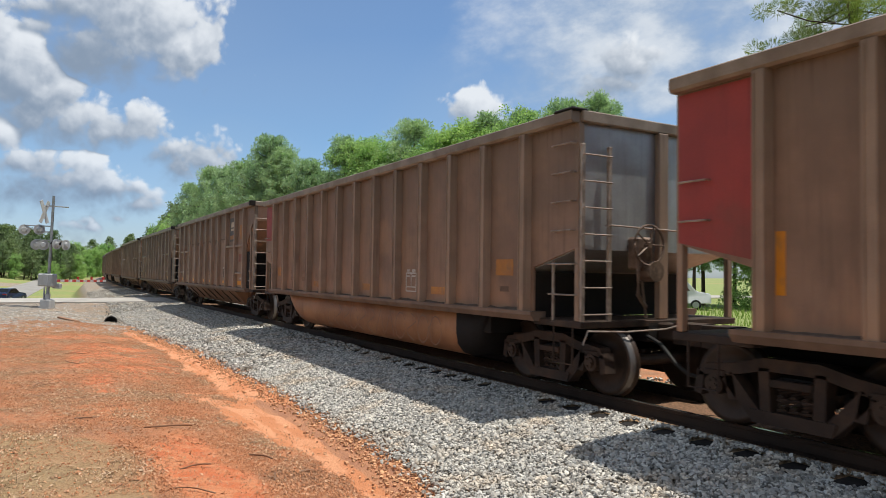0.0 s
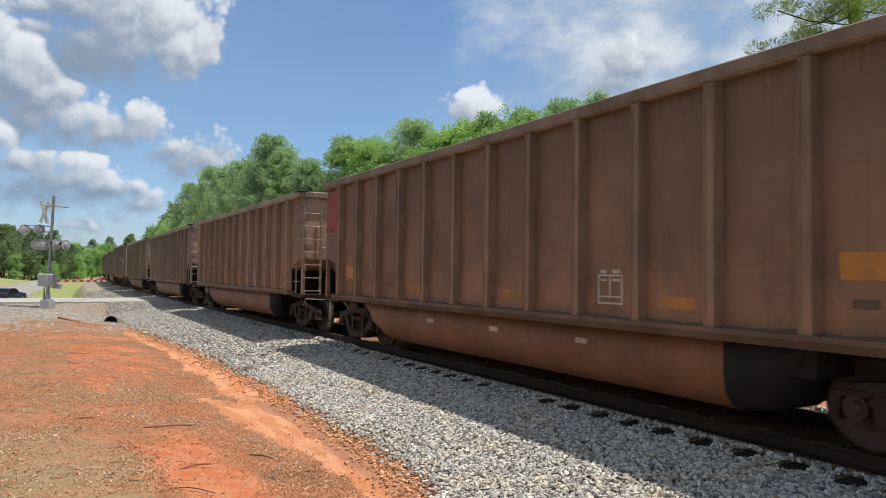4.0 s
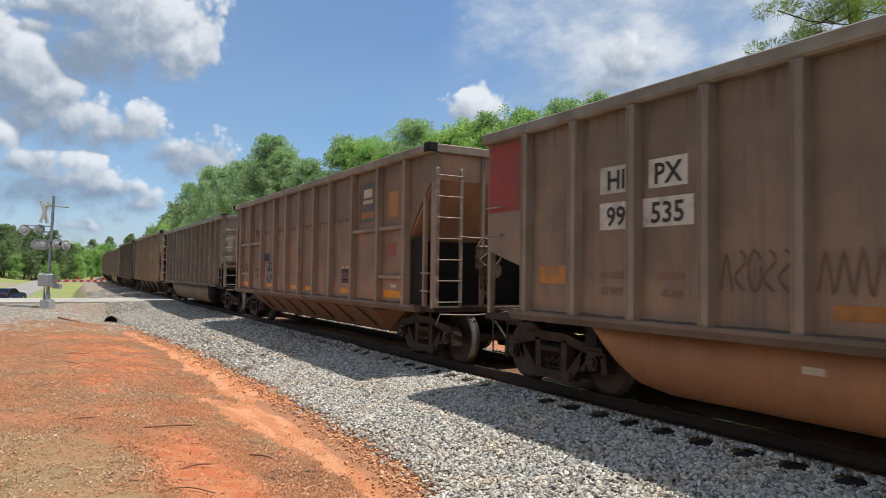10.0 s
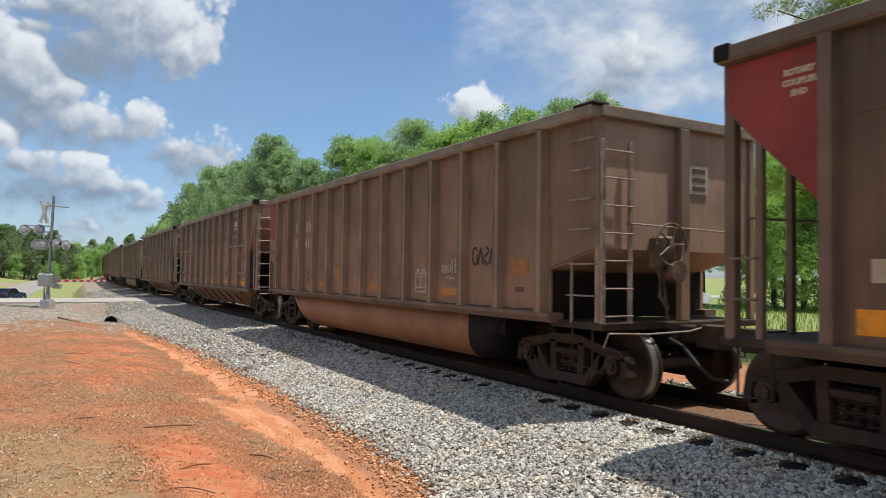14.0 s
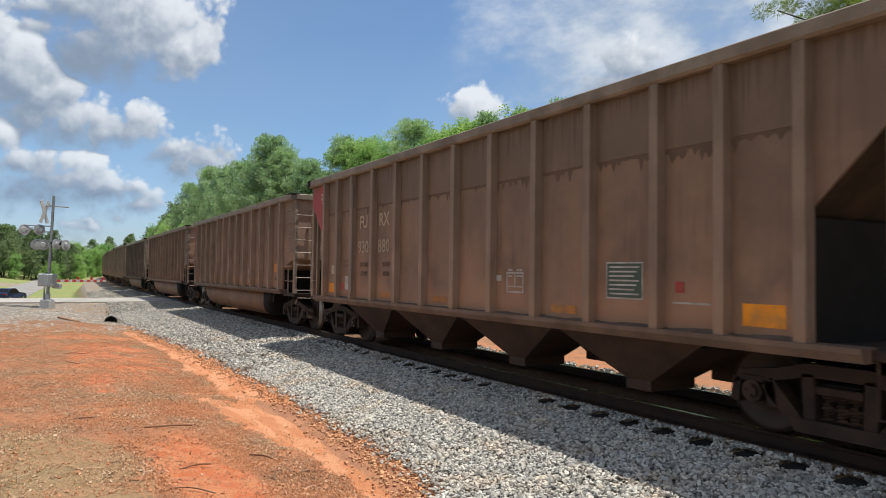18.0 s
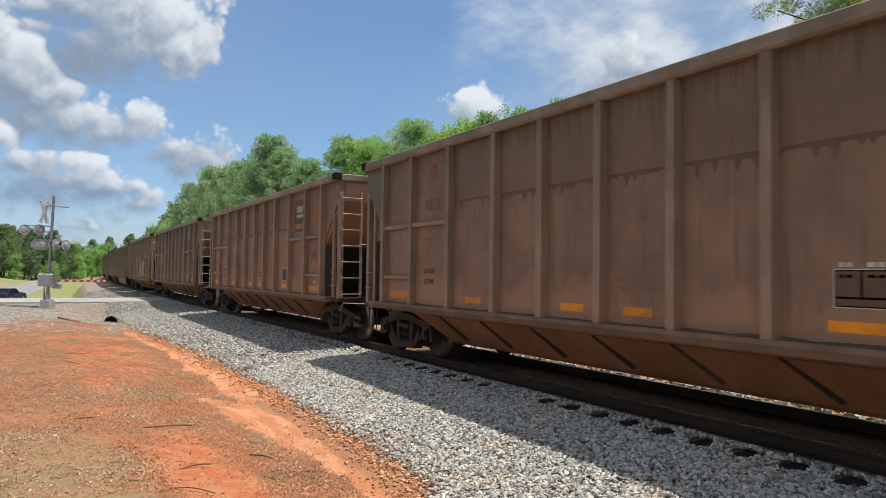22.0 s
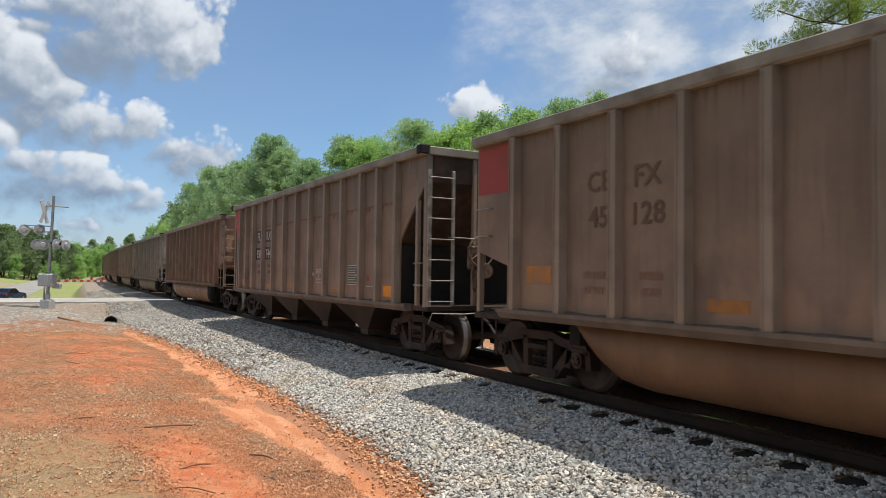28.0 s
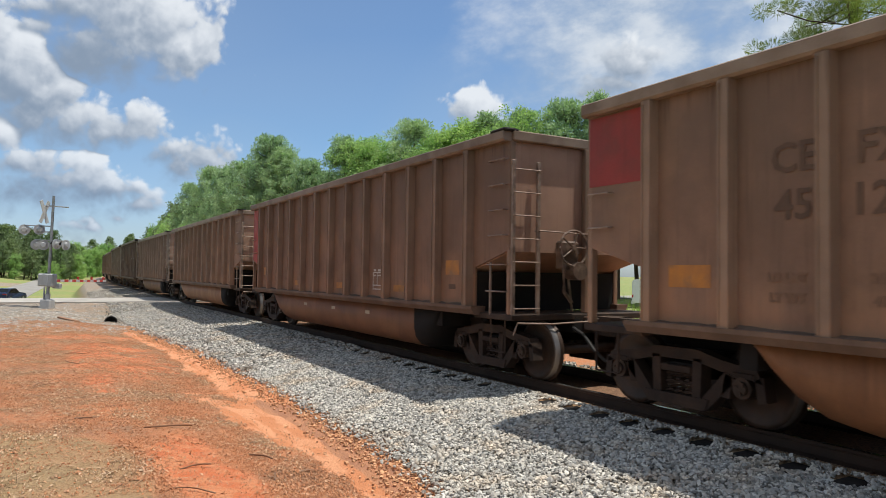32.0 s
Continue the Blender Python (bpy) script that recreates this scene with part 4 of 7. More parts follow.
def wheelset_mesh():
    """Two wheels on an axle along y, with bearing ends."""
    bm = B()
    seg = 28
    for side in (-1, 1):
        rings = [[bm.verts.new((r * math.cos(2 * math.pi * k / seg), side * (0.765 + y), r * math.sin(2 * math.pi * k / seg))) for k in range(seg)] for r, y in wheel_profile()[1:-1]]
        for i, (a, b) in enumerate(zip(rings, rings[1:])):
            for k in range(seg):
                face = bm.faces.new((a[k], a[(k + 1) % seg], b[(k + 1) % seg], b[k]))
                face.material_index = 1 if i == 4 else 0
                face.smooth = True
        bm.faces.new(rings[0])
        bm.faces.new(rings[-1])
        rod(bm, (0, side * 0.86, 0), (0, side * 1.13, 0), 0.115, 14)
        rod(bm, (0, side * 1.13, 0), (0, side * 1.16, 0), 0.075, 10)
        for k in range(3):
            a = 2.094 * k
            rod(bm, (0.05 * math.cos(a), side * 1.15, 0.05 * math.sin(a)), (0.05 * math.cos(a), side * 1.175, 0.05 * math.sin(a)), 0.016, 6)
    rod(bm, (0, -0.86, 0), (0, 0.86, 0), 0.085, 12)
    bmesh.ops.recalc_face_normals(bm, faces=bm.faces)
    return to_mesh("wheelset", bm, (M["wheel"], M["tread"]))


def side_frame_mesh():
    """A cast truck side: top and bottom members, columns with open windows, and jaws over the bearings."""
    bm = B()
    y0, y1 = -0.085, 0.085
    prism(bm, ((-1.12, 0.52), (-1.05, 0.66), (-0.62, 0.72), (-0.3, 0.80), (0.3, 0.80), (0.62, 0.72), (1.05, 0.66), (1.12, 0.52), (0.95, 0.56), (0.6, 0.6), (0.3, 0.67), (-0.3, 0.67), (-0.6, 0.6), (-0.95, 0.56)), y0, y1)
    prism(bm, ((-0.42, 0.14), (0.42, 0.14), (0.46, 0.27), (-0.46, 0.27)), y0 * 1.25, y1 * 1.25)
    for s in (-1, 1):
        prism(bm, ((s * 0.42, 0.14), (s * 0.8, 0.52), (s * 0.68, 0.62), (s * 0.36, 0.27)), y0, y1)
        prism(bm, ((s * 0.22, 0.25), (s * 0.34, 0.25), (s * 0.36, 0.70), (s * 0.24, 0.70)), y0, y1)
        prism(bm, ((s * 1.12, 0.60), (s * 1.16, 0.34), (s * 1.06, 0.32), (s * 1.03, 0.56)), y0, y1)
        prism(bm, ((s * 0.66, 0.58), (s * 0.62, 0.33), (s * 0.72, 0.32), (s * 0.76, 0.56)), y0, y1)
        box(bm, s * 0.889 - 0.13, s * 0.889 + 0.13, -0.1, 0.1, 0.55, 0.62, 0.012)
    bmesh.ops.recalc_face_normals(bm, faces=bm.faces)
    return to_mesh("side_frame", bm, M["truck"])


def spring_mesh():
    bm = B()
    for x in (-0.13, 0.0, 0.13):
        pts = [(x + 0.055 * math.cos(a), 0.06 * math.sin(a), 0.27 + 0.25 * i / 24) for i, a in ((i, i * 1.9) for i in range(25))]
        tube(bm, pts, 0.015, 4)
    box(bm, -0.22, 0.22, -0.1, 0.1, 0.52, 0.6, 0.01)
    return to_mesh("spring_pack", bm, M["truck"])


def bolster_mesh():
    bm = B()
    prism(bm, ((-1.02, 0.5), (1.02, 0.5), (1.02, 0.62), (0.4, 0.72), (-0.4, 0.72), (-1.02, 0.62)), -0.17, 0.17, "x")
    for s in (-1, 1):
        box(bm, s * 0.35 - 0.06, s * 0.35 + 0.06, -0.75, 0.75, 0.32, 0.44, 0.01)
        rod(bm, (s * 0.36, -0.74, 0.42), (s * 0.43, -0.74, 0.42), 0.1, 8)
    return to_mesh("truck", bm, M["under"])


def dust_bank(car, s, x0, x1, sill):
    """Coal dust lying in a ragged bank on the side sill."""
    r = random.Random(int(sill * 1000) + s)
    bm, x, tops = B(), x0, []
    while x < x1:
        tops.append((x, 0.012 + 0.05 * abs(noise.noise((x * 1.1, s, sill))) + r.uniform(0, 0.008)))
        x += 0.07
    low = [(a, sill + 0.03) for a, _ in tops]
    rows = [[bm.verts.new((a, s * y, z + k * h)) for (a, h), (_, z) in zip(tops, low)] for y, k in ((SIDE + 0.05, 0.0), (SIDE + 0.012, 0.65), (SIDE - 0.01, 1.0))]
    for p, q in zip(rows, rows[1:]):
        for i in range(len(p) - 1):
            bm.faces.new((p[i], p[i + 1], q[i + 1], q[i]))
    bmesh.ops.recalc_face_normals(bm, faces=bm.faces)
    part("coal_dust", bm, M["dust"], car, "dark coal dust lying on the sill")


SHARED = dict(wheelset=wheelset_mesh(), frame=side_frame_mesh(), spring=spring_mesh(), bolster=bolster_mesh())


def add_trucks(car):
    for x in (-6.17, 6.17):
        truck = part("truck", SHARED["bolster"], None, car, "rusty cast four-wheel truck", at=pose(x, 0, 0))
        for s in (-1, 1):
            part("side_frame", SHARED["frame"], None, truck, "rusty cast side frame", at=pose(0, s * 1.02, 0))
            part("spring_pack", SHARED["spring"], None, truck, at=pose(0, s * 1.02, 0))
            part("wheelset", SHARED["wheelset"], None, truck, "pair of steel wheels on an axle", at=pose(s * 0.889, 0, 0.457))


def ladder(parent, x, y, along, z0, z1, rungs, width, flip):
    """Two flat stiles with round rungs; along 'y' lies on a car end, 'x' on a car side."""
    d = Vector((0, 1, 0)) if along == "y" else Vector((1, 0, 0))
    bm = B()
    for k in (0, 1):
        p = Vector((x, y, 0)) + d * width * k * flip
        box(bm, p.x - 0.022, p.x + 0.022, p.y - 0.03, p.y + 0.03, z0, z1, 0.005)
    lad = part("ladder", bm, M["bar"], parent, "steel corner ladder")
    step_mesh = SHARED.get(("rung", along, width, flip))
    if step_mesh is None:
        a, b = Vector((0, 0, 0)), d * width * flip
        out = Vector((0.05 if x > 0 else -0.05, 0, 0)) if along == "y" else Vector((0, -0.05 if y < 0 else 0.05, 0))
        step_mesh = SHARED[("rung", along, width, flip)] = to_mesh("rung", tube(B(), (a, a + out, b + out, b), 0.0125, 6), M["bar"])
    for k in range(rungs):
        z = z0 + 0.16 + (z1 - z0 - 0.3) * k / (rungs - 1)
        part("rung", step_mesh, None, lad, at=pose(x, y, z))


def add_ends(car, brake_z):
    """Couplers, hoses, uncoupling levers, brake gear and steps at both ends."""
    for s in (-1, 1):
        bm = B()
        box(bm, s * 7.2, s * 7.62, -0.12, 0.12, 0.76, 0.98, 0.02)
        prism(bm, ((s * 7.6, -0.16), (s * 7.98, -0.2), (s * 8.1, -0.1), (s * 8.04, 0.02), (s * 7.9, 0.04), (s * 7.98, 0.2), (s * 7.6, 0.18)), 0.72, 1.0, "z")
        part("coupler", bm, M["truck"], car, "rusty knuckle coupler")
        bm = B()
        tube(bm, ((s * 7.3, -s * 0.32, 0.8), (s * 7.55, -s * 0.34, 0.72), (s * 7.75, -s * 0.3, 0.5), (s * 7.9, -s * 0.22, 0.36), (s * 8.05, -s * 0.12, 0.33)), 0.028, 7)
        part("air_hose", bm, M["rubber"], car, "black rubber brake hose")
        bm = B()
        tube(bm, ((s * 7.28, -s * 1.45, 0.72), (s * 7.32, -s * 1.4, 0.9), (s * 7.38, -s * 0.8, 0.88), (s * 7.6, -s * 0.3, 0.92), (s * 7.75, -s * 0.08, 1.0)), 0.014, 6)
        part("uncoupling_lever", bm, M["bar"], car)
        for y in (-1, 1):
            bm = B()
            tube(bm, ((s * 7.1, y * 1.47, 0.98), (s * 7.1, y * 1.47, 0.45), (s * 6.72, y * 1.47, 0.45), (s * 6.72, y * 1.47, 0.98)), 0.016, 6)
            part("stirrup_step", bm, M["truck"], car)
        bm = B()
        tube(bm, ((s * 7.22, -s * 1.02, 2.28), (s * 7.3, -s * 1.0, 2.28), (s * 7.3, s * 1.0, 2.24), (s * 7.22, s * 1.02, 2.24)), 0.014, 6)
        part("grab_bar", bm, M["bar"], car)
    bm = B()
    box(bm, 7.2, 7.4, -0.62, -0.3, brake_z - 0.28, brake_z + 0.16, 0.03)
    tube(bm, ((7.3, -0.45, brake_z - 0.28), (7.3, -0.42, 1.5), (7.3, -0.35, 1.05)), 0.018, 6)
    tube(bm, ((7.36, -0.5, brake_z - 0.1), (7.42, -0.62, brake_z - 0.3), (7.38, -0.58, brake_z - 0.62), (7.34, -0.4, 1.2)), 0.03, 6)
    rod(bm, (7.25, -0.36, brake_z - 0.3), (7.5, -0.36, brake_z - 0.3), 0.14, 12)
    part("brake_housing", bm, M["gear"], car, "rusty hand brake gear box and chain")
    bm = B()
    ring = [(7.46, -0.46 + 0.27 * math.cos(a), brake_z + 0.05 + 0.27 * math.sin(a)) for a in (2 * math.pi * k / 22 for k in range(23))]
    tube(bm, ring, 0.017, 6)
    for k in range(5):
        a = 1.2566 * k
        rod(bm, (7.46, -0.46, brake_z + 0.05), (7.46, -0.46 + 0.26 * math.cos(a), brake_z + 0.05 + 0.26 * math.sin(a)), 0.013, 5)
    rod(bm, (7.36, -0.46, brake_z + 0.05), (7.48, -0.46, brake_z + 0.05), 0.04, 8)
    part("brake_wheel", bm, M["gear"], car, "spoked hand brake wheel")


def add_top(car, cap, top):
    """The rolled top chord, with dark corner caps."""
    for s in (-1, 1):
        bm = B()
        prism(bm, ((s * 1.47, top - 0.17), (s * 1.6, top - 0.17), (s * 1.63, top - 0.14), (s * 1.63, top - 0.02), (s * 1.6, top), (s * 1.47, top)), -HALF, HALF, "x")
        part("top_chord", bm, M["chord"], car, "weathered grey-brown top rail")
        bm = B()
        box(bm, s * (HALF + 0.045), s * (HALF - 0.13), -1.47, 1.47, top - 0.16, top - 0.006, 0.015)
        part("end_chord", bm, M["chord"], car)
        if cap:
            for y in (-1, 1):
                bm = B()
                box(bm, s * (HALF + 0.03), s * (HALF - 0.16), y * 1.65, y * 1.42, top - 0.15, top + 0.02, 0.02)
                part("corner_cap", bm, M["under"], car, "black corner cap")


def gondola():
    """Bathtub coal gondola: ribbed flat sides, a rounded tub below the sill, open corners under the ends."""
    car = thing("coal_gondola", "rust-brown ribbed bathtub coal gondola rolling on the track", "coal car", "cars of the coal train")
    cut = ((-HALF, 1.98), (-6.3, 1.72), (-6.3, SILL), (6.3, SILL), (6.3, 1.72), (HALF, 1.98), (HALF, TOP - 0.16), (-HALF, TOP - 0.16))
    rib_mesh = to_mesh("rib", prism(prism(B(), ((-0.085, 0.0), (-0.065, -0.125), (0.065, -0.125), (0.085, 0.0)), SILL + 0.02, TOP - 0.17, "z"), ((-0.05, -0.125), (-0.05, -0.137), (-0.035, -0.137), (-0.035, -0.125)), SILL + 0.05, TOP - 0.2, "z"), M["rib"])
    for s in (-1, 1):
        bm = prism(B(), cut, s * SIDE, s * (SIDE - 0.035))
        part("side_sheet", bm, M["steel"], car, "rust-brown flat side sheet")
        for k in range(13):
            x = -6.155 + 1.026 * k
            part("rib", rib_mesh, None, car, at=pose(x, s * (SIDE + 0.001), 0, 0, 0, 0 if s < 0 else 180))
        bm = B()
        prism(bm, ((s * 1.4, SILL - 0.1), (s * 1.6, SILL - 0.1), (s * 1.66, SILL - 0.02), (s * 1.66, SILL + 0.03), (s * 1.4, SILL + 0.03)), -6.45, 6.45, "x")
        part("side_sill", bm, M["sill"], car)
        dust_bank(car, s, -6.1, 6.1, SILL)
        # the tub: straight flank, then turned in under the floor; ends rounded off
        shape = [(1.46, SILL - 0.1), (1.46, 0.62), (1.42, 0.44), (1.3, 0.3), (1.1, 0.235), (0.5, 0.235), (0.5, SILL - 0.1)]
        rings = []
        bm = B()
        for x, q in ((-4.9, 0.0), (-4.75, 0.4), (-4.55, 0.7), (-4.25, 0.92), (-3.9, 1.0), (4.0, 1.0), (4.15, 1.0), (4.55, 0.9), (4.85, 0.6), (5.05, 0.0)):
            rings.append([bm.verts.new((x, s * y, SILL - 0.1 - (SILL - 0.1 - z) * max(q, 0.04))) for y, z in shape])
        for i, (a, b) in enumerate(zip(rings, rings[1:])):
            for k in range(len(shape)):
                face = bm.faces.new((a[k], a[(k + 1) % len(shape)], b[(k + 1) % len(shape)], b[k]))
                face.smooth, face.material_index = k not in (5, 6), 1 if i > 5 else 0
        bm.faces.new(rings[0])
        bm.faces.new(rings[-1])
        bmesh.ops.recalc_face_normals(bm, faces=bm.faces)
        part("tub", bm, (M["tub"], M["under"]), car, "dusty orange-brown tub bottom with a black front end")
    bm = B()
    box(bm, -7.3, 7.3, -0.32, 0.32, 0.72, 1.0, 0.02)
    for x in (-5.0, 5.0):
        box(bm, x - 0.1, x + 0.1, -1.4, 1.4, 0.7, 1.0)
    box(bm, -4.62, 4.62, -0.52, 0.52, 0.9, 0.985)
    part("centre_sill", bm, M["under"], car, "black centre sill")
    for s in (-1, 1):
        bm = B()
        prism(bm, ((s * 7.19, TOP - 0.16), (s * 7.19, 1.955), (s * 6.29, 1.70), (s * 4.6, 0.985), (s * 4.6, 1.015), (s * 6.27, 1.73), (s * 7.15, 1.99), (s * 7.15, TOP - 0.16)), -SIDE + 0.036, SIDE - 0.036)
        part("end_sheet", bm, M["endsheet"], car, "brown end sheet sloping in at the foot")
        # black sheet paints the shade inside the open corner
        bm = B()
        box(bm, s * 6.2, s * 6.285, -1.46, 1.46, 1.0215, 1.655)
        part("bulkhead", bm, M["under"], car, "inner bulkhead, black for the shaded recess")
        bm = B()
        box(bm, s * 7.195, s * 7.29, -0.09, 0.09, 1.03, TOP - 0.16, 0.012)
        part("end_post", bm, M["rib"], car)
        bm = B()
        box(bm, s * 6.3, s * 7.3, -1.5, 1.5, 0.93, 1.02, 0.012)
        part("end_platform", bm, M["truck"], car)
        for y in (-1, 1):
            part("corner_post", box(B(), s * 7.16, s * 7.24, y * 1.5, y * 1.4, 1.022, TOP - 0.16, 0.01), M["rib"], car)
    ladder(car, 7.27, -1.46, "y", 0.95, 3.32, 7, 0.46, 1)
    ladder(car, -7.27, 1.46, "y", 0.95, 3.32, 7, 0.46, -1)
    for s, y in ((1, -1), (-1, 1)):
        for z in (1.36, 1.76):
            bm = tube(B(), ((s * 7.2, y * 1.5, z), (s * 7.2, y * 1.57, z), (s * 6.72, y * 1.57, z), (s * 6.72, y * 1.5, z)), 0.0125, 6)
            part("hand_hold", bm, M["bar"], car)
        bm = box(B(), s * 6.70, s * 6.74, y * 1.5, y * 1.47, 0.98, 1.8, 0.004)
        part("hand_hold_post", bm, M["bar"], car)
        for z in (2.2, 2.58, 2.96, 3.34):
            bm = tube(B(), ((s * 7.18, y * 1.5, z), (s * 7.18, y * 1.58, z), (s * 6.78, y * 1.58, z), (s * 6.78, y * 1.5, z)), 0.0125, 6)
            part("hand_hold", bm, M["bar"], car)
    for z in (2.2, 2.62):
        for y in (-1, 1):
            bm = tube(B(), ((-y * -7.16, y * 1.5, z), (-y * -7.16, y * 1.57, z), (-y * -6.8, y * 1.57, z), (-y * -6.8, y * 1.5, z)), 0.0125, 6)
            part("hand_hold", bm, M["bar"], car)
    add_trucks(car)
    add_ends(car, 1.98)
    add_top(car, False, TOP)
    bm = B()
    box(bm, 6.88, 7.28, -1.645, -1.36, TOP - 0.03, TOP + 0.022, 0.022)
    part("corner_cap", bm, M["under"], car, "black corner cap")
    return car


def seam_rust(car, z, x1):
    """Dark rust run down in a ragged line from the lap of the upper side sheet."""
    r = random.Random(int(z * 100))
    bm, rows, x = B(), [], -x1
    while x < x1:
        drop = 0.025 + 0.05 * abs(noise.noise((x * 2.3, z, 1.0))) + (r.uniform(0.03, 0.16) if r.random() < 0.22 else r.uniform(0, 0.015))
        rows.append([bm.verts.new((x, y, zz)) for y, zz in ((-SIDE - 0.0025, z), (-SIDE - 0.0025, z - drop), (-SIDE + 0.01, z - drop), (-SIDE + 0.01, z))])
        x += 0.045
    for a, b in zip(rows, rows[1:]):
        for k in range(4):
            bm.faces.new((a[k], a[(k + 1) % 4], b[(k + 1) % 4], b[k]))
    bmesh.ops.recalc_face_normals(bm, faces=bm.faces)
    part("seam_rust", bm, M["faint"], car, "dark rust streaks below the sheet lap")


HRIB = [-6.23, -5.02, -3.66, -2.3, -1.15, 0.0, 1.15, 2.3, 3.66, 5.02, 6.23]
KRIB = [-6.12, -5.26, -4.4, -3.3, -2.2, -1.1, 0.0, 1.1, 2.2, 3.3, 4.4, 5.26, 6.12]


def hopper(pockets):
    """Open-top coal hopper: sides over the middle, sloped end sheets and open end frames; pockets: W-shaped chutes, else one long V bottom."""
    name = "pocket_hopper" if pockets else "long_bay_hopper"
    label = "dark rust-brown ribbed hopper with pointed chutes below" if pockets else "rust-brown ribbed hopper with a long V-shaped bottom"
    car = thing(name, label + " rolling on the track", "coal car", "cars of the coal train")
    edge, low_z = (6.18, 2.25) if pockets else (6.3, 2.32)
    cut = ((-HALF, HTOP - 0.62), (-edge, low_z), (-edge, HSILL), (edge, HSILL), (edge, low_z), (HALF, HTOP - 0.62), (HALF, HTOP - 0.16), (-HALF, HTOP - 0.16))
    rib_mesh = to_mesh("rib", prism(B(), ((-0.075, 0.0), (-0.06, -0.115), (0.06, -0.115), (0.075, 0.0)), HSILL + 0.02, HTOP - 0.17, "z"), M["rib"])
    if not pockets:
        bow = ((edge, low_z), (6.5, 2.6), (6.86, 3.0), (7.1, 3.24), (HALF, HTOP - 0.62))
        cut = [(-x, z) for x, z in bow[::-1]] + [(-edge, HSILL), (edge, HSILL)] + list(bow) + [(HALF, HTOP - 0.16), (-HALF, HTOP - 0.16)]
    for s in (-1, 1):
        part("side_sheet", prism(B(), cut, s * SIDE, s * (SIDE - 0.035)), M["steel"], car, "rust-brown flat side sheet")
        for x in KRIB if pockets else HRIB:
            part("rib", rib_mesh, None, car, at=pose(x, s * (SIDE + 0.001), 0, 0, 0, 0 if s < 0 else 180))
        bm = B()
        prism(bm, ((s * 1.4, HSILL - 0.1), (s * 1.6, HSILL - 0.1), (s * 1.65, HSILL - 0.02), (s * 1.65, HSILL + 0.03), (s * 1.4, HSILL + 0.03)), -edge - 0.5, edge + 0.5, "x")
        part("side_sill", bm, M["sill"], car)
        dust_bank(car, s, -edge, edge, HSILL)
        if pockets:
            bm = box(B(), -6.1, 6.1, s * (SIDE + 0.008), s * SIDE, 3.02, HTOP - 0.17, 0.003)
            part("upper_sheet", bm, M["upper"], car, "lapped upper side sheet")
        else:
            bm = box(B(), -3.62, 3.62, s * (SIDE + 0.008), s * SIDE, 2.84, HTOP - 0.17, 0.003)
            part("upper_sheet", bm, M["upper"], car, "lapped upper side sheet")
            for e in (-1, 1):
                for a, b in ((6.17, 5.08), (4.96, 3.72)):
                    bm = box(B(), e * a, e * b, s * (SIDE + 0.09), s * SIDE, 2.46, 2.54, 0.012)
                    part("side_stiffener", bm, M["rib"], car)
                bm = box(B(), e * 6.17, e * 5.08, s * (SIDE + 0.08), s * SIDE, 1.5, 1.57, 0.012)
                part("side_stiffener", bm, M["rib"], car)
    if pockets:
        for x in (-3.75, -1.25, 1.25, 3.75):
            for s in (-1, 1):
                bm = B()
                top = [(x - 1.24, s * 1.46), (x + 1.24, s * 1.46), (x + 1.24, s * 0.32), (x - 1.24, s * 0.32)]
                low = [(x - 0.2, s * 1.16), (x + 0.2, s * 1.16), (x + 0.2, s * 0.4), (x - 0.2, s * 0.4)]
                a = [bm.verts.new((*p, HSILL - 0.08)) for p in top]
                b = [bm.verts.new((*p, 0.36)) for p in low]
                c = [bm.verts.new((*p, 0.24)) for p in low]
                for p, q in ((a, b), (b, c)):
                    for k in range(4):
                        bm.faces.new((p[k], p[(k + 1) % 4], q[(k + 1) % 4], q[k]))
                bm.faces.new(c)
                bm.faces.new(a)
                bmesh.ops.recalc_face_normals(bm, faces=bm.faces)
                part("chute", bm, M["chute"], car, "dark pointed discharge chute")
    else:
        for s in (-1, 1):
            bm = B()
            ring = []
            for x, q in ((-5.3, 0.05), (-4.5, 1.0), (4.5, 1.0), (5.3, 0.05)):
                ring.append([bm.verts.new((x, s * y, HSILL - 0.09 - (HSILL - 0.09 - z) * q)) for y, z in ((1.45, HSILL - 0.09), (1.0, 0.42), (0.92, 0.365), (0.34, 0.365), (0.34, HSILL - 0.09))])
            for a, b in zip(ring, ring[1:]):
                for k in range(5):
                    bm.faces.new((a[k], a[(k + 1) % 5], b[(k + 1) % 5], b[k]))
            bm.faces.new(ring[0])
            bm.faces.new(ring[-1])
            bmesh.ops.recalc_face_normals(bm, faces=bm.faces)
            part("hopper_bottom", bm, M["tub"], car, "dusty sloping V-shaped bottom")
            bar = to_mesh("door_rib", prism(B(), ((-0.32, HSILL - 0.1), (-0.28, HSILL - 0.1), (0.14, 0.42), (0.1, 0.42)), -0.02, 0.02), M["chute"])
            for k in range(7):
                ob = part("door_rib", bar, None, car, at=pose(-3.9 + 1.3 * k, s * 1.245, 0.665) @ pose(0, 0, 0, s * -38.0, 0, 0) @ pose(0, 0, -0.665))
    seam_rust(car, 3.022 if pockets else 2.842, 6.1 if pockets else 3.62)
    bm = box(B(), -7.3, 7.3, -0.32, 0.32, 0.72, 1.0, 0.02)
    box(bm, -4.9, 4.9, -1.4, 1.4, 0.86, 0.93)
    part("centre_sill", bm, M["under"], car, "black centre sill")
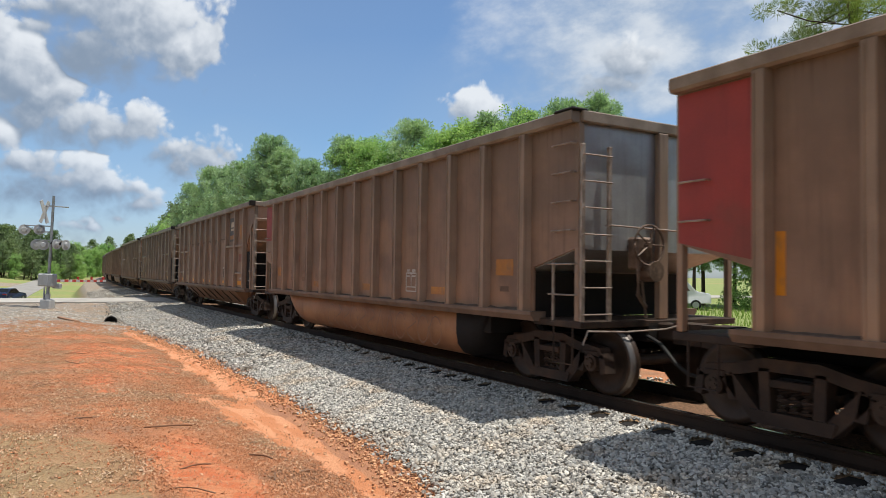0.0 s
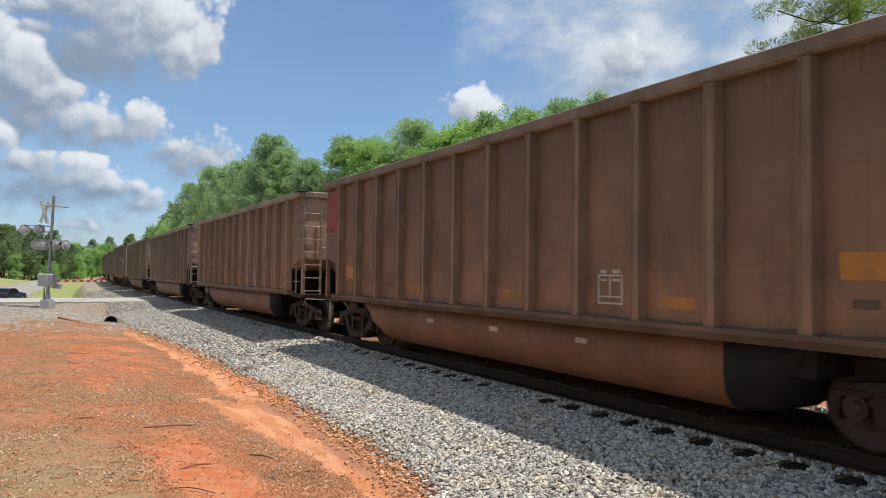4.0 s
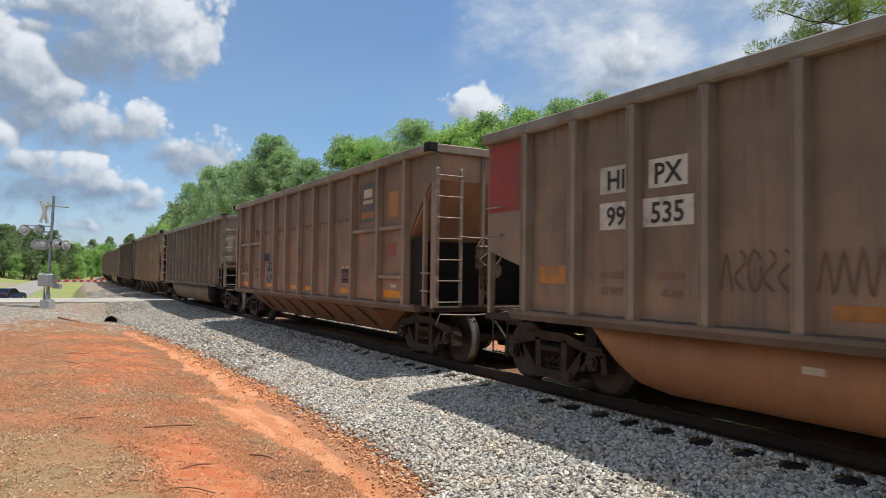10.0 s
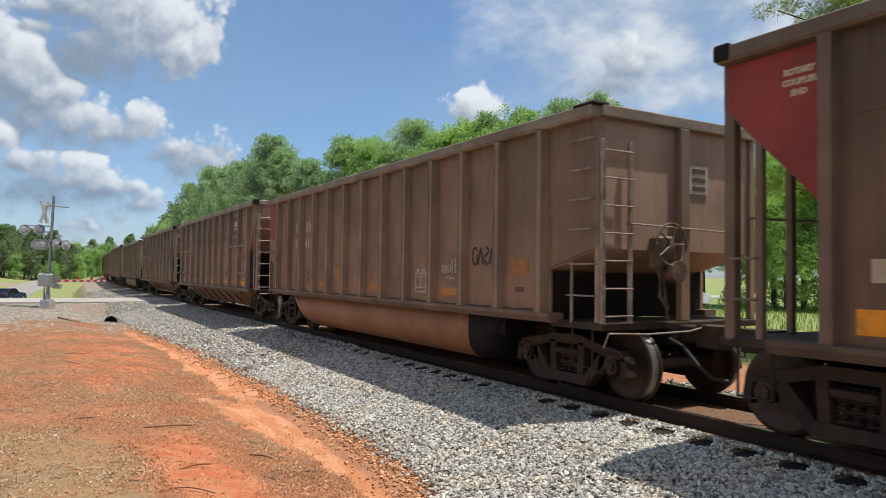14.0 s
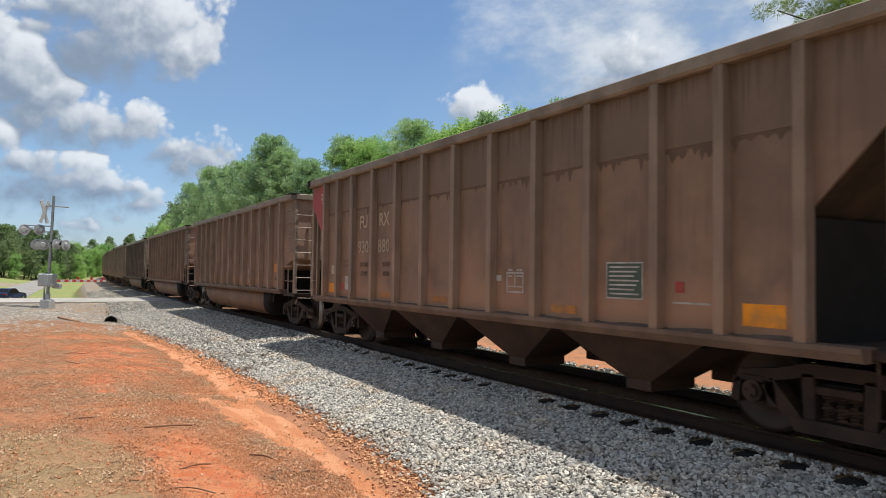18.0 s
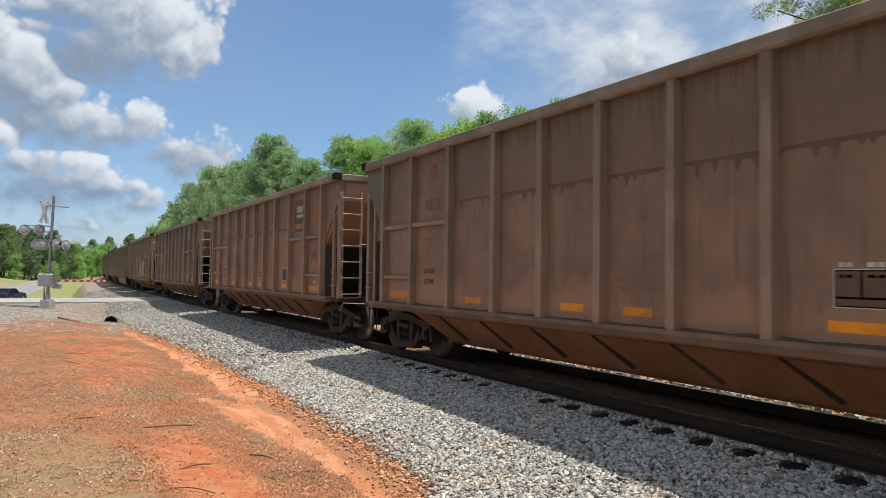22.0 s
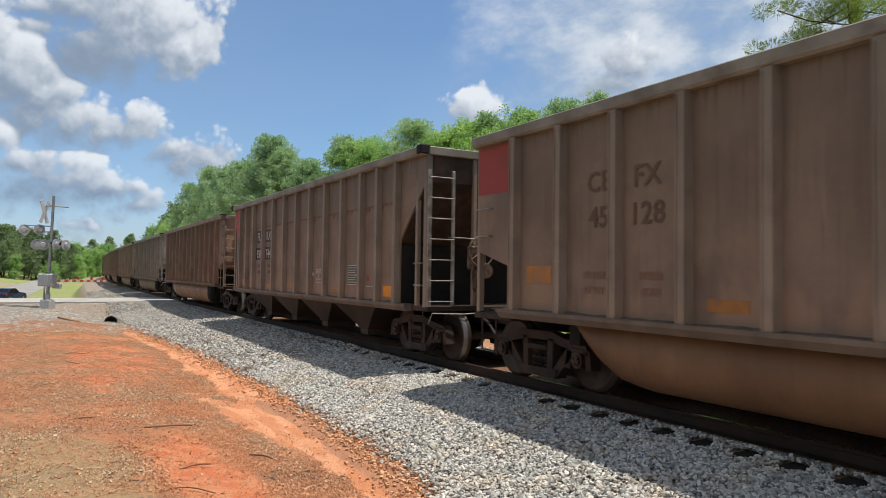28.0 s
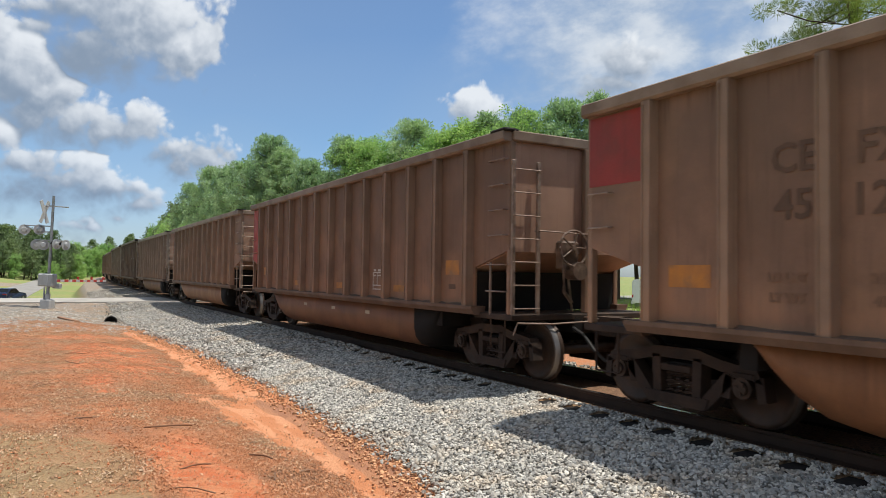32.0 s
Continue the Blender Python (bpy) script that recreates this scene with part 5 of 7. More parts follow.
    for s in (-1, 1):
        bm = B()
        prism(bm, ((s * 7.19, HTOP - 0.16), (s * 7.19, HTOP - 0.64), (s * (edge + 0.02), low_z), (s * 4.85, 0.935), (s * 4.85, 0.975), (s * (edge - 0.02), low_z + 0.04), (s * 7.14, HTOP - 0.59), (s * 7.14, HTOP - 0.16)), -SIDE + 0.036, SIDE - 0.036)
        part("slope_sheet", bm, M["truck"] if pockets else M["slope"], car, "brown sloping end sheet")
        bm = B()
        box(bm, s * (edge - 0.5), s * 7.3, -1.5, 1.5, 0.93, 1.02, 0.012)
        part("end_platform", bm, M["truck"], car)
        # black sheet stands for the shade behind the open end frame
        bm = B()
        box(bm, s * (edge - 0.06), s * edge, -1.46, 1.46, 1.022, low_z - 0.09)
        part("bulkhead", bm, M["under"], car, "inner bulkhead, black for the shaded recess")
        for y in (-1, 1):
            bm = box(B(), s * 7.12, s * 7.24, y * 1.5, y * 1.38, 0.98, HTOP - 0.16, 0.012)
            part("corner_post", bm, M["rib"], car)
            bm = box(B(), s * 7.16, s * 7.24, y * 0.5, y * 0.42, 1.02, HTOP - 0.16, 0.01)
            part("end_post", bm, M["rib"], car)
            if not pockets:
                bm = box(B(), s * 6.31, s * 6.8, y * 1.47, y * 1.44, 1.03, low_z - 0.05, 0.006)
                part("side_plate", bm, M["under"], car, "black side plate")
            bm = box(B(), s * 6.81, s * 6.89, y * 1.5, y * 1.42, 1.02, HTOP - 0.55, 0.01)
            part("side_post", bm, M["rib"], car)
            for z in (1.4, 1.8) if pockets else (1.3, 1.62):
                bm = tube(B(), ((s * 7.14, y * 1.49, z), (s * 7.14, y * 1.55, z), (s * 6.86, y * 1.55, z), (s * 6.86, y * 1.49, z)), 0.0125, 6)
                part("hand_hold", bm, M["bar"], car)
    ladder(car, 7.27, -1.46, "y", 0.95, 3.5, 7, 0.5, 1)
    ladder(car, -7.27, 1.46, "y", 0.95, 3.5, 7, 0.5, -1)
    add_trucks(car)
    add_ends(car, 1.98)
    add_top(car, True, HTOP)
    return car


# markings --------------------------------------------------------------
FLAT = SIDE + 0.003
TEXTS = {}


def lettering(words, height, mat):
    """Painted letters as a thin mesh, standing upright and facing the near side."""
    key = (words, height, mat.name)
    if key not in TEXTS:
        curve = bpy.data.curves.new("lettering", "FONT")
        curve.body, curve.size, curve.extrude, curve.resolution_u = words, height * 1.4, 0.0012, 2
        curve.align_x, curve.offset = "CENTER", 0.006
        ob = new("lettering", curve)
        me = bpy.data.meshes.new_from_object(ob)
        bpy.data.objects.remove(ob)
        me.materials.clear()
        me.materials.append(mat)
        TEXTS[key] = me
    return TEXTS[key]


PLATES = {}


def patch(car, name, x, z, w, h, mat, label="", depth=FLAT):
    key = (name, round(w, 3), round(h, 3), mat.name)
    if key not in PLATES:
        PLATES[key] = to_mesh(name, box(B(), -w / 2, w / 2, -0.002, 0.002, -h / 2, h / 2), mat)
    return part(name, PLATES[key], None, car, label, at=pose(x, -depth, z))


def write(car, words, x, z, height, mat, label="", depth=FLAT + 0.004):
    return part("lettering", lettering(words, height, mat), None, car, label, at=pose(x, -depth, z, 90, 0, 0))


def stencil_box(car, x, z, w, h, mat):
    """An outlined data panel: a thin frame, a middle bar and unreadable lines."""
    key = ("stencil", w, h, mat.name)
    if key not in PLATES:
        bm = B()
        t = 0.022
        box(bm, -w / 2, w / 2, -0.002, 0.002, h / 2 - t, h / 2)
        box(bm, -w / 2, w / 2, -0.002, 0.002, -h / 2, -h / 2 + t)
        for k in (-1, 1):
            box(bm, k * w / 2, k * (w / 2 - t), -0.002, 0.002, -h / 2 + t, h / 2 - t)
        box(bm, -t / 2, t / 2, -0.002, 0.002, -h / 2 + 0.1, h / 2 - t)
        box(bm, -w / 2 + t, w / 2 - t, -0.002, 0.002, -h / 2 + 0.08, -h / 2 + 0.1)
        for a, b in ((-0.4, -0.3), (-0.27, -0.16), (0.1, 0.24), (0.28, 0.4)):
            box(bm, w * a, w * b, -0.002, 0.002, h * 0.27, h * 0.35)
            box(bm, w * a, w * b, -0.002, 0.002, h * 0.54, h * 0.66)
        PLATES[key] = to_mesh("data_panel", bm, mat)
    part("data_panel", PLATES[key], None, car, "white-outlined stencilled data panel", at=pose(x, -FLAT, z))


def faded_lines(car, x, z, w, n, mat):
    key = ("lines", w, n, mat.name)
    if key not in PLATES:
        bm = B()
        for k in range(n):
            for a, b in ((-0.5, -0.12), (-0.05, 0.22), (0.28, 0.5)):
                box(bm, a * w, b * w, -0.0015, 0.0015, -0.11 * k, 0.055 - 0.11 * k)
        PLATES[key] = to_mesh("faded_lettering", bm, mat)
    part("faded_lettering", PLATES[key], None, car, "", at=pose(x, -FLAT, z))


def scrawl(car, x, z, w, h, mat, seed, loops=7, thick=0.018, label="spray-painted scrawl", depth=FLAT + 0.002):
    """An unreadable spray tag: a line of loops and strokes lying on the sheet."""
    r = random.Random(seed)
    bm = B()
    for k in range(loops):
        cx = -w / 2 + w * (k + 0.5) / loops
        pts = []
        kind = r.randrange(3)
        for i in range(11):
            a = i / 10
            if kind == 0:
                pts.append((cx + w / loops * 0.45 * math.cos(6.0 * a + 0.5), h * 0.5 * math.sin(6.0 * a + 0.5)))
            elif kind == 1:
                pts.append((cx + w / loops * (a - 0.5) * 0.9, h * (0.5 - abs(2 * a - 1)) * r.uniform(0.85, 1.1)))
            else:
                pts.append((cx + w / loops * 0.4 * math.sin(7 * a), h * (0.5 - a)))
        tube(bm, [(a, r.uniform(-0.0005, 0.0005), b) for a, b in pts], thick * 0.5, 4)
    for v in bm.verts:
        v.co.y *= 0.15
    part("spray_tag", bm, mat, car, label, at=pose(x, -depth, z))


def block_letters(car, x, z, w, h, fill, rim, seed):
    """Large bubble-like spray letters that cannot be read: overlapping rounded lobes with dark outlines and dots, on a paint cloud."""
    n = 8
    for k in range(7):
        q = random.Random(seed * 7 + k)
        part("paint_cloud", rod(B(), (0, -0.001, 0), (0, 0.001, 0), 0.3 + 0.12 * q.random(), 18), M["plum"], car, at=pose(x - w / 2 + w * k / 6, -FLAT - 0.002 * k, z + h * q.uniform(0.05, 0.3)))
    for k in range(n):
        q = random.Random(seed * 10 + k)
        cx = -w / 2 + w * (k + 0.5) / n
        slots = [q.random() for _ in range(6)]
        deep = FLAT + 0.018 + 0.008 * k
        for grow, mat, y, name in ((1.07, rim, 0.0, "letter_rim"), (0.99, fill, 0.004, "letter_fill")):
            pts = []
            for i in range(32):
                a = 2 * math.pi * i / 32
                rr = (abs(math.cos(a)) ** 4 + abs(math.sin(a)) ** 4) ** (-1 / 4) * (1 + 0.12 * math.sin(2 * a + k * 1.7) + 0.13 * math.sin(3 * a + slots[0] * 6) + 0.06 * math.sin(7 * a + slots[1] * 6))
                pts.append((w / n * 0.53 * rr * grow * math.cos(a), h * 0.47 * rr * (grow * 0.98) * math.sin(a)))
            part(name, prism(B(), pts, -0.001, 0.001), mat, car, "", at=pose(x + cx, -deep - y, z + 0.07 * math.sin(k * 2.1)))
        for j in range(2):
            px, pz = cx + w / n * (slots[j] - 0.5) * 0.6, h * (slots[j + 2] - 0.5) * 0.6
            part("paint_dot", rod(B(), (0, -0.001, 0), (0, 0.001, 0), 0.06 + 0.05 * slots[j + 1], 14), M["cream"], car, at=pose(x + px, -deep - 0.0065, z + pz))
        for j in range(1 + k % 2):
            px, pz = cx + w / n * (slots[j] - 0.5) * 0.3, h * ((0.1, -0.26)[j])
            start = slots[2 + j] * 6
            bm = tube(B(), [(px + w / n * 0.17 * math.cos(t + start), 0.0, pz + h * 0.15 * math.sin(1.2 * t + start)) for t in (0, 0.5, 1.0, 1.5, 2.0, 2.5, 3.0)], 0.026, 6)
            for v in bm.verts:
                v.co.y *= 0.06
            part("letter_stroke", bm, rim, car, "", at=pose(x, -deep - 0.009, z))


GX = [-6.155 + 1.026 * (k + 0.5) for k in range(12)]
HX = [(a + b) / 2 for a, b in zip(HRIB, HRIB[1:])]
KX = [(a + b) / 2 for a, b in zip(KRIB, KRIB[1:])]


def end_panel(car, kind, mat, low):
    """The painted panel at the trailing end of the near side."""
    if kind == "G":
        pts = ((-HALF + 0.03, low), (-6.27, low - (0.2 if low < 2.1 else 0.0)), (-6.27, TOP - 0.19), (-HALF + 0.03, TOP - 0.19))
    elif kind == "K":
        pts = ((-HALF + 0.05, HTOP - 0.64), (-6.14, 2.2), (-6.14, HTOP - 0.19), (-HALF + 0.05, HTOP - 0.19))
    else:
        pts = ((-HALF + 0.05, HTOP - 0.62), (-7.08, 3.25), (-6.85, 3.02), (-6.5, 2.63), (-6.31, 2.42), (-6.31, HTOP - 0.19), (-HALF + 0.05, HTOP - 0.19))
    part("end_panel", prism(B(), pts, -0.002, 0.002), mat, car, mat.name.replace("_", " "), at=pose(0, -FLAT, 0))


def marks(car, kind, one, two, mat, height, back=None, first=1, z=2.72):
    """Car initials and number, split over two bays; one and two are (initials, number) halves."""
    xs = {"G": GX, "H": HX, "K": KX}[kind]
    for k, (a, b) in enumerate((one, two)):
        x = xs[first + k] + ((0.17, -0.06) if kind == "G" else (-0.05, -0.12))[k]
        for j, words in enumerate((a, b)):
            if not words:
                continue
            zz = z - j * (0.44 if kind == "G" else 0.54)
            if back:
                patch(car, "number_patch", x, zz + height * 0.5, 0.22 + 0.2 * len(words) * height / 0.28, height * 1.4, back)
            write(car, words, x, zz, height, mat, depth=FLAT + 0.006)


def strips(car, kind, bays, mat, z=1.32, w=0.5, h=0.13):
    xs = {"G": GX, "H": HX, "K": KX}[kind]
    for b in bays:
        patch(car, "reflector_strip", xs[b], z, w, h, mat, "amber reflective strip" if mat == M["amber"] else "dirty amber reflective strip")


def lined_card(car, x, z, w, h):
    """A dark green card with a white rim and rows of unreadable text."""
    patch(car, "data_card", x, z, w, h, M["white"], "white-rimmed dark green data card")
    patch(car, "card_face", x, z, w - 0.04, h - 0.04, M["teal"], depth=FLAT + 0.004)
    for k in range(7):
        patch(car, "text_line", x - 0.02 * (k % 3), z + h * (0.36 - 0.12 * k), w * (0.8 - 0.06 * (k % 3)), h * 0.045, M["white"], depth=FLAT + 0.008)


def stroke(car, pts, mat, thick=0.03, label="", name="spray_stroke"):
    """A sprayed line through points (x, z) on the near side, smoothed and lying on the sheet."""
    fine = []
    for i in range(len(pts) - 1):
        p0, p1, p2, p3 = (Vector(pts[max(0, min(len(pts) - 1, i + k))]) for k in (-1, 0, 1, 2))
        for j in range(6):
            u = j / 6
            fine.append(0.5 * (2 * p1 + (p2 - p0) * u + (2 * p0 - 5 * p1 + 4 * p2 - p3) * u * u + (3 * p1 - p0 - 3 * p2 + p3) * u ** 3))
    fine.append(Vector(pts[-1]))
    bm = tube(B(), [(a.x, 0.0, a.y) for a in fine], thick * 0.5, 6)
    for v in bm.verts:
        v.co.y *= 0.12
    part(name, bm, mat, car, label, at=pose(0, -FLAT - 0.003, 0))


def hand_tag(car, x, z, w, h, mat, thick=0.03, underline=True):
    """A five-letter sprayed hand tag: n, o, u, l, t and a squiggle under it."""
    glyphs = (((0, 0.55), (0.02, 0.0), (0.01, 0.4), (0.08, 0.6), (0.13, 0.5), (0.14, 0.05)), ((0.27, 0.52), (0.21, 0.4), (0.21, 0.12), (0.29, 0.08), (0.33, 0.3), (0.27, 0.52)),
              ((0.42, 0.58), (0.41, 0.2), (0.46, 0.08), (0.53, 0.2), (0.55, 0.6), (0.56, 0.1)), ((0.7, 0.85), (0.69, 0.3), (0.71, 0.05)), ((0.92, 1.0), (0.88, 0.5), (0.9, 0.1), (0.97, 0.15)), ((0.82, 0.5), (1.0, 0.62)))
    for pts in glyphs + ((((0.3, -0.3), (0.45, -0.2), (0.6, -0.34), (0.52, -0.42), (0.7, -0.3), (0.85, -0.32)),) if underline else ()):
        stroke(car, [(x + (a - 0.5) * w, z + b * h) for a, b in pts], mat, thick, name="spray_stroke")


def load_lines(car, xs, z, one, two, mat=None):
    """The load limit and light weight, stencilled small over two bays."""
    for k, (x, words) in enumerate(zip(xs, (one, two))):
        for j, word in enumerate(words):
            write(car, word, x, z - 0.19 * j, 0.085, mat or M["faint"])


# ---------------------------------------------------------------- the cars of the train, in order
CONSIST = "GGHHHGGGGHGGHGKKGHHGKGGGHHHHGKGKGGGGGGHHGGHGG"
# how far a car's trailing end lies ahead of even spacing, by its own length
SLACK = {20: -0.25, 23: -0.2, 0: -0.28, 1: -0.18, 2: -0.02, 3: 0.12, 4: -0.06, 9: -0.2, 13: -0.33, 6: -0.1, 8: -0.38, 10: -0.2, 11: -0.12, 12: -0.14, 14: -0.25, 15: -0.12, 16: -0.25, 18: 0.25, 24: -0.1, 26: -0.2}
SHADE = {"d": (0.62, 0.6, 0.6, 1), "n": (1, 1, 1, 1), "w": (1.05, 1.0, 0.95, 1), "g": (0.92, 0.98, 1.0, 1), "r": (0.86, 0.78, 0.74, 1), "p": (1.2, 1.14, 1.06, 1), "b": (0.5, 0.5, 0.52, 1), "t": (0.9, 1.02, 1.1, 1)}
A, D, W, C, K, T = M["amber"], M["dull_amber"], M["white"], M["cream"], M["black"], M["faint"]


def along(t):
    """How far the train has come at t seconds: the trailing end of its first car."""
    return -5.016 + 17.4520 * t + 2.26158e-3 * t ** 2 - 7.56848e-4 * t ** 3 + 1.186066e-5 * t ** 4


def stands(n, t):
    """The pose of the train's car n at t seconds."""
    return on_track(along(t) - n * PITCH_M + HALF + SLACK.get(n, 0.0))


PROTO = {"G": gondola(), "H": hopper(False), "K": hopper(True)}
CARS = {n: copy_thing(PROTO[k], stands(n, 0)) if k in CONSIST[:n] else PROTO[k] for n, k in enumerate(CONSIST)}


def make_car(n, kind, shade="n", panel=None, low=2.0):
    car = CARS[n]
    for ob in car.children_recursive:
        ob.color = SHADE[shade]
    if panel:
        end_panel(car, kind, M[panel], low)
    return car


def usual_gondola(n, shade, one=None, two=None, ink=None, back=None, panel="red", low=2.55, height=0.28, bays=(0, 3, 6, 9), extra=True, z=2.66):
    car = make_car(n, "G", shade, panel, low)
    if one:
        marks(car, "G", one, two, ink or T, height, back, z=z)
    strips(car, "G", bays[:1], D, 1.62, 0.55, 0.24)
    strips(car, "G", bays[1:], D)
    patch(car, "reflector_strip", GX[11] - 0.05, 1.72, 0.44, 0.24, A if n in (19, 21, 33) else D, "dusty amber reflective square")
    for x in (-2.0, 0.0, 2.0) if n % 3 == 2 else ():
        patch(car, "tub_reflector", x, 0.78, 0.22, 0.07, C, "small pale reflector", depth=1.463)
    if extra:
        stencil_box(car, GX[8], 1.45, 0.42, 0.36, W)
        patch(car, "white_card", GX[11] - 0.05, 1.4, 0.22, 0.08, M["faint"])
        load_lines(car, (GX[1] + 0.1, GX[2]), 1.58, ("LD LMT", "LT WT"), ("244800", "41700"), M["ghost"])
    return car


def tall_patches(car, one, two, z=2.46, h=0.9, wide=0.8, back=0.05):
    """Cream patches, each with two lines of black lettering."""
    for x, (a, b) in ((GX[1] + 0.03 - back, one), (GX[2] - 0.02 - back, two)):
        patch(car, "number_patch", x, z, wide, h, C, "cream number patch")
        write(car, a, x + 0.02, z + 0.08 * h, h * 0.36, K, depth=FLAT + 0.006)
        write(car, b, x + 0.02, z - 0.42 * h, h * 0.36, K, depth=FLAT + 0.006)


def usual_long(n, shade, panel="green", logo=True):
    car = make_car(n, "H", shade, panel)
    patch(car, "reflector_strip", HX[0], 1.2, 0.8, 0.14, A, "amber reflective strip")
    strips(car, "H", (2, 4, 5), A, 1.2, 0.46, 0.1)
    patch(car, "reflector_strip", HX[7] + 0.1, 1.2, 0.5, 0.1, A, "amber reflective strip")
    patch(car, "reflector_strip", HX[9], 1.2, 0.85, 0.14, A, "amber reflective strip")
    patch(car, "red_mark", HX[1] + 0.02, 3.42, 0.2, 0.28, M["old_red"], "small worn red mark")
    write(car, "TILX", HX[1] - 0.02, 2.74, 0.2, T if n in (12, 18, 27) else M["ghost"])
    faded_lines(car, HX[1], 2.2, 0.6, 1, M["ghost"])
    load_lines(car, (HX[1] - 0.1,), 1.62, ("LD LMT", "LT WT"), ())
    if logo:
        patch(car, "logo_panel", HX[8], 3.12, 0.86, 0.86, M["soot_blue"], "faded dark logo panel")
        patch(car, "logo_bar", HX[8], 3.3, 0.44, 0.18, C, depth=FLAT + 0.004)
        patch(car, "logo_bar", HX[8], 3.12, 0.5, 0.08, C, depth=FLAT + 0.004)
        patch(car, "logo_bar", HX[8], 2.84, 0.7, 0.14, M["rust"], depth=FLAT + 0.004)
        patch(car, "orange_panel", HX[9], 2.98, 0.46, 0.5, M["rust"], "faded orange panel")
        patch(car, "red_mark", HX[9] - 0.08, 2.08, 0.4, 0.26, M["old_red"])
    patch(car, "data_face", HX[7] + 0.14, 1.53, 0.46, 0.32, M["faint"], "black data panel")
    stencil_box(car, HX[7] + 0.14, 1.53, 0.48, 0.34, W)
    faded_lines(car, HX[5], 1.55, 0.6, 2, M["ghost"])
    patch(car, "white_card", HX[9], 1.36, 0.22, 0.06, W)
    return car


def usual_pocket(n, shade, one, two, ink, back=None, panel="red"):
    car = make_car(n, "K", shade, panel)
    marks(car, "K", one, two, ink, 0.27, back, 2, 2.58)
    strips(car, "K", (0,), A, 1.25, 0.46, 0.22)
    strips(car, "K", (3, 5, 8), D, 1.17, 0.5, 0.11)
    patch(car, "reflector_strip", KX[11], 1.25, 0.46, 0.22, A, "amber reflective square")
    patch(car, "label_card", KX[0], 1.68, 0.2, 0.2, C, "small lined card")
    patch(car, "white_card", KX[1] + 0.05, 1.38, 0.26, 0.3, W, "white card in a holder")
    patch(car, "red_mark", KX[1] - 0.26, 1.3, 0.18, 0.14, M["pink"])
    patch(car, "red_mark", KX[10] - 0.15, 1.5, 0.12, 0.12, M["red"])
    patch(car, "white_line", KX[10], 1.33, 0.5, 0.02, W)
    stencil_box(car, KX[7], 1.5, 0.42, 0.3, W)
    patch(car, "white_card", KX[7] - 0.42, 1.56, 0.14, 0.09, W)
    lined_card(car, KX[9], 1.56, 0.6, 0.44)
    load_lines(car, (KX[2], KX[3]), 1.75, ("LD LMT", "LT WT"), ("236300", "49700"))
    faded_lines(car, KX[1], 1.85, 0.5, 2, M["ghost"])
    if panel == "red":
        for k, words in enumerate(("ROTARY", "COUPLER", "END")):
            write(car, words, -6.42, 3.5 - 0.1 * k, 0.055, M["cream"])
    return car


c = usual_gondola(0, "w", low=1.98, bays=(), extra=False)
strips(c, "G", (3, 6, 9), D)
patch(c, "reflector_strip", GX[0] - 0.36, 1.75, 0.1, 0.6, A, "tall amber reflective strip")
c = usual_gondola(1, "n", None, None)
for ob in c.children:
    if ob.name.startswith("end_sheet") and ob.data:
        ob.data = ob.data.copy()
        ob.data.materials.clear()
        ob.data.materials.append(M["bright"])
scrawl(c, 1.0, 0.62, 5.5, 0.5, M["ghost"], 3, 12, 0.02, "faded outline spray tag across the tub")
c = usual_long(2, "n")
c = usual_long(3, "g")
c = usual_long(4, "n")
hand_tag(c, HX[4], 1.96, 0.44, 0.2, W, 0.02, False)
scrawl(c, HX[4], 1.7, 0.36, 0.24, W, 6, 3)
usual_gondola(5, "r")
c = usual_gondola(6, "w", ("WF", "973"), ("", ""), K, M["white"], "yellow_panel", 2.55)
c = usual_gondola(7, "n", None, None, K, C, "red", 1.98, bays=(), extra=False)
tall_patches(c, ("FU", "964"), ("RX", "153"))
hand_tag(c, GX[6] + 0.1, 2.46, 0.8, 0.24, M["blue"], 0.03, False)
scrawl(c, -3.6, 0.72, 0.7, 0.4, W, 12, 5, 0.02)
scrawl(c, GX[3], 1.5, 0.5, 0.2, W, 13, 4, 0.012)
stencil_box(c, GX[8] - 0.05, 1.5, 0.52, 0.36, W)
patch(c, "reflector_strip", GX[8] + 0.34, 1.52, 0.1, 0.5, A, "tall amber reflective strip")
patch(c, "reflector_strip", GX[0] - 0.3, 1.8, 0.1, 0.7, D, "tall amber reflective strip")
patch(c, "reflector_strip", GX[4] + 0.3, 1.55, 0.08, 0.5, D)
c = usual_gondola(8, "n", ("CE", "4"), ("FX", "285"), T, None, "red", 1.98)
stroke(c, ((1.15, 1.75), (1.2, 1.35), (1.28, 1.85), (1.42, 1.45), (1.62, 1.4)), W, 0.012, "thin white chalk scrawl")
c = usual_long(9, "n", "green")
TAG_REAR = [((-3.2, 1.1), (-3.25, 1.35), (-3.13, 2.1), (-2.95, 1.7), (-2.7, 1.47), (-2.62, 1.62)), ((-2.72, 1.55), (-2.9, 1.85), (-2.75, 2.1), (-2.55, 2.18), (-2.4, 2.05), (-2.38, 1.6)),
       ((-2.45, 2.1), (-2.2, 2.15), (-2.0, 1.95), (-2.05, 1.65)), ((-2.0, 1.65), (-1.85, 2.05), (-1.55, 2.2), (-1.35, 2.1), (-1.28, 1.7)), ((-2.0, 1.65), (-1.65, 1.78), (-1.4, 1.5), (-1.3, 1.1)),
       ((-2.3, 1.4), (-2.0, 1.58), (-1.8, 1.4)), ((-3.1, 1.1), (-2.9, 1.5), (-2.7, 1.1))]
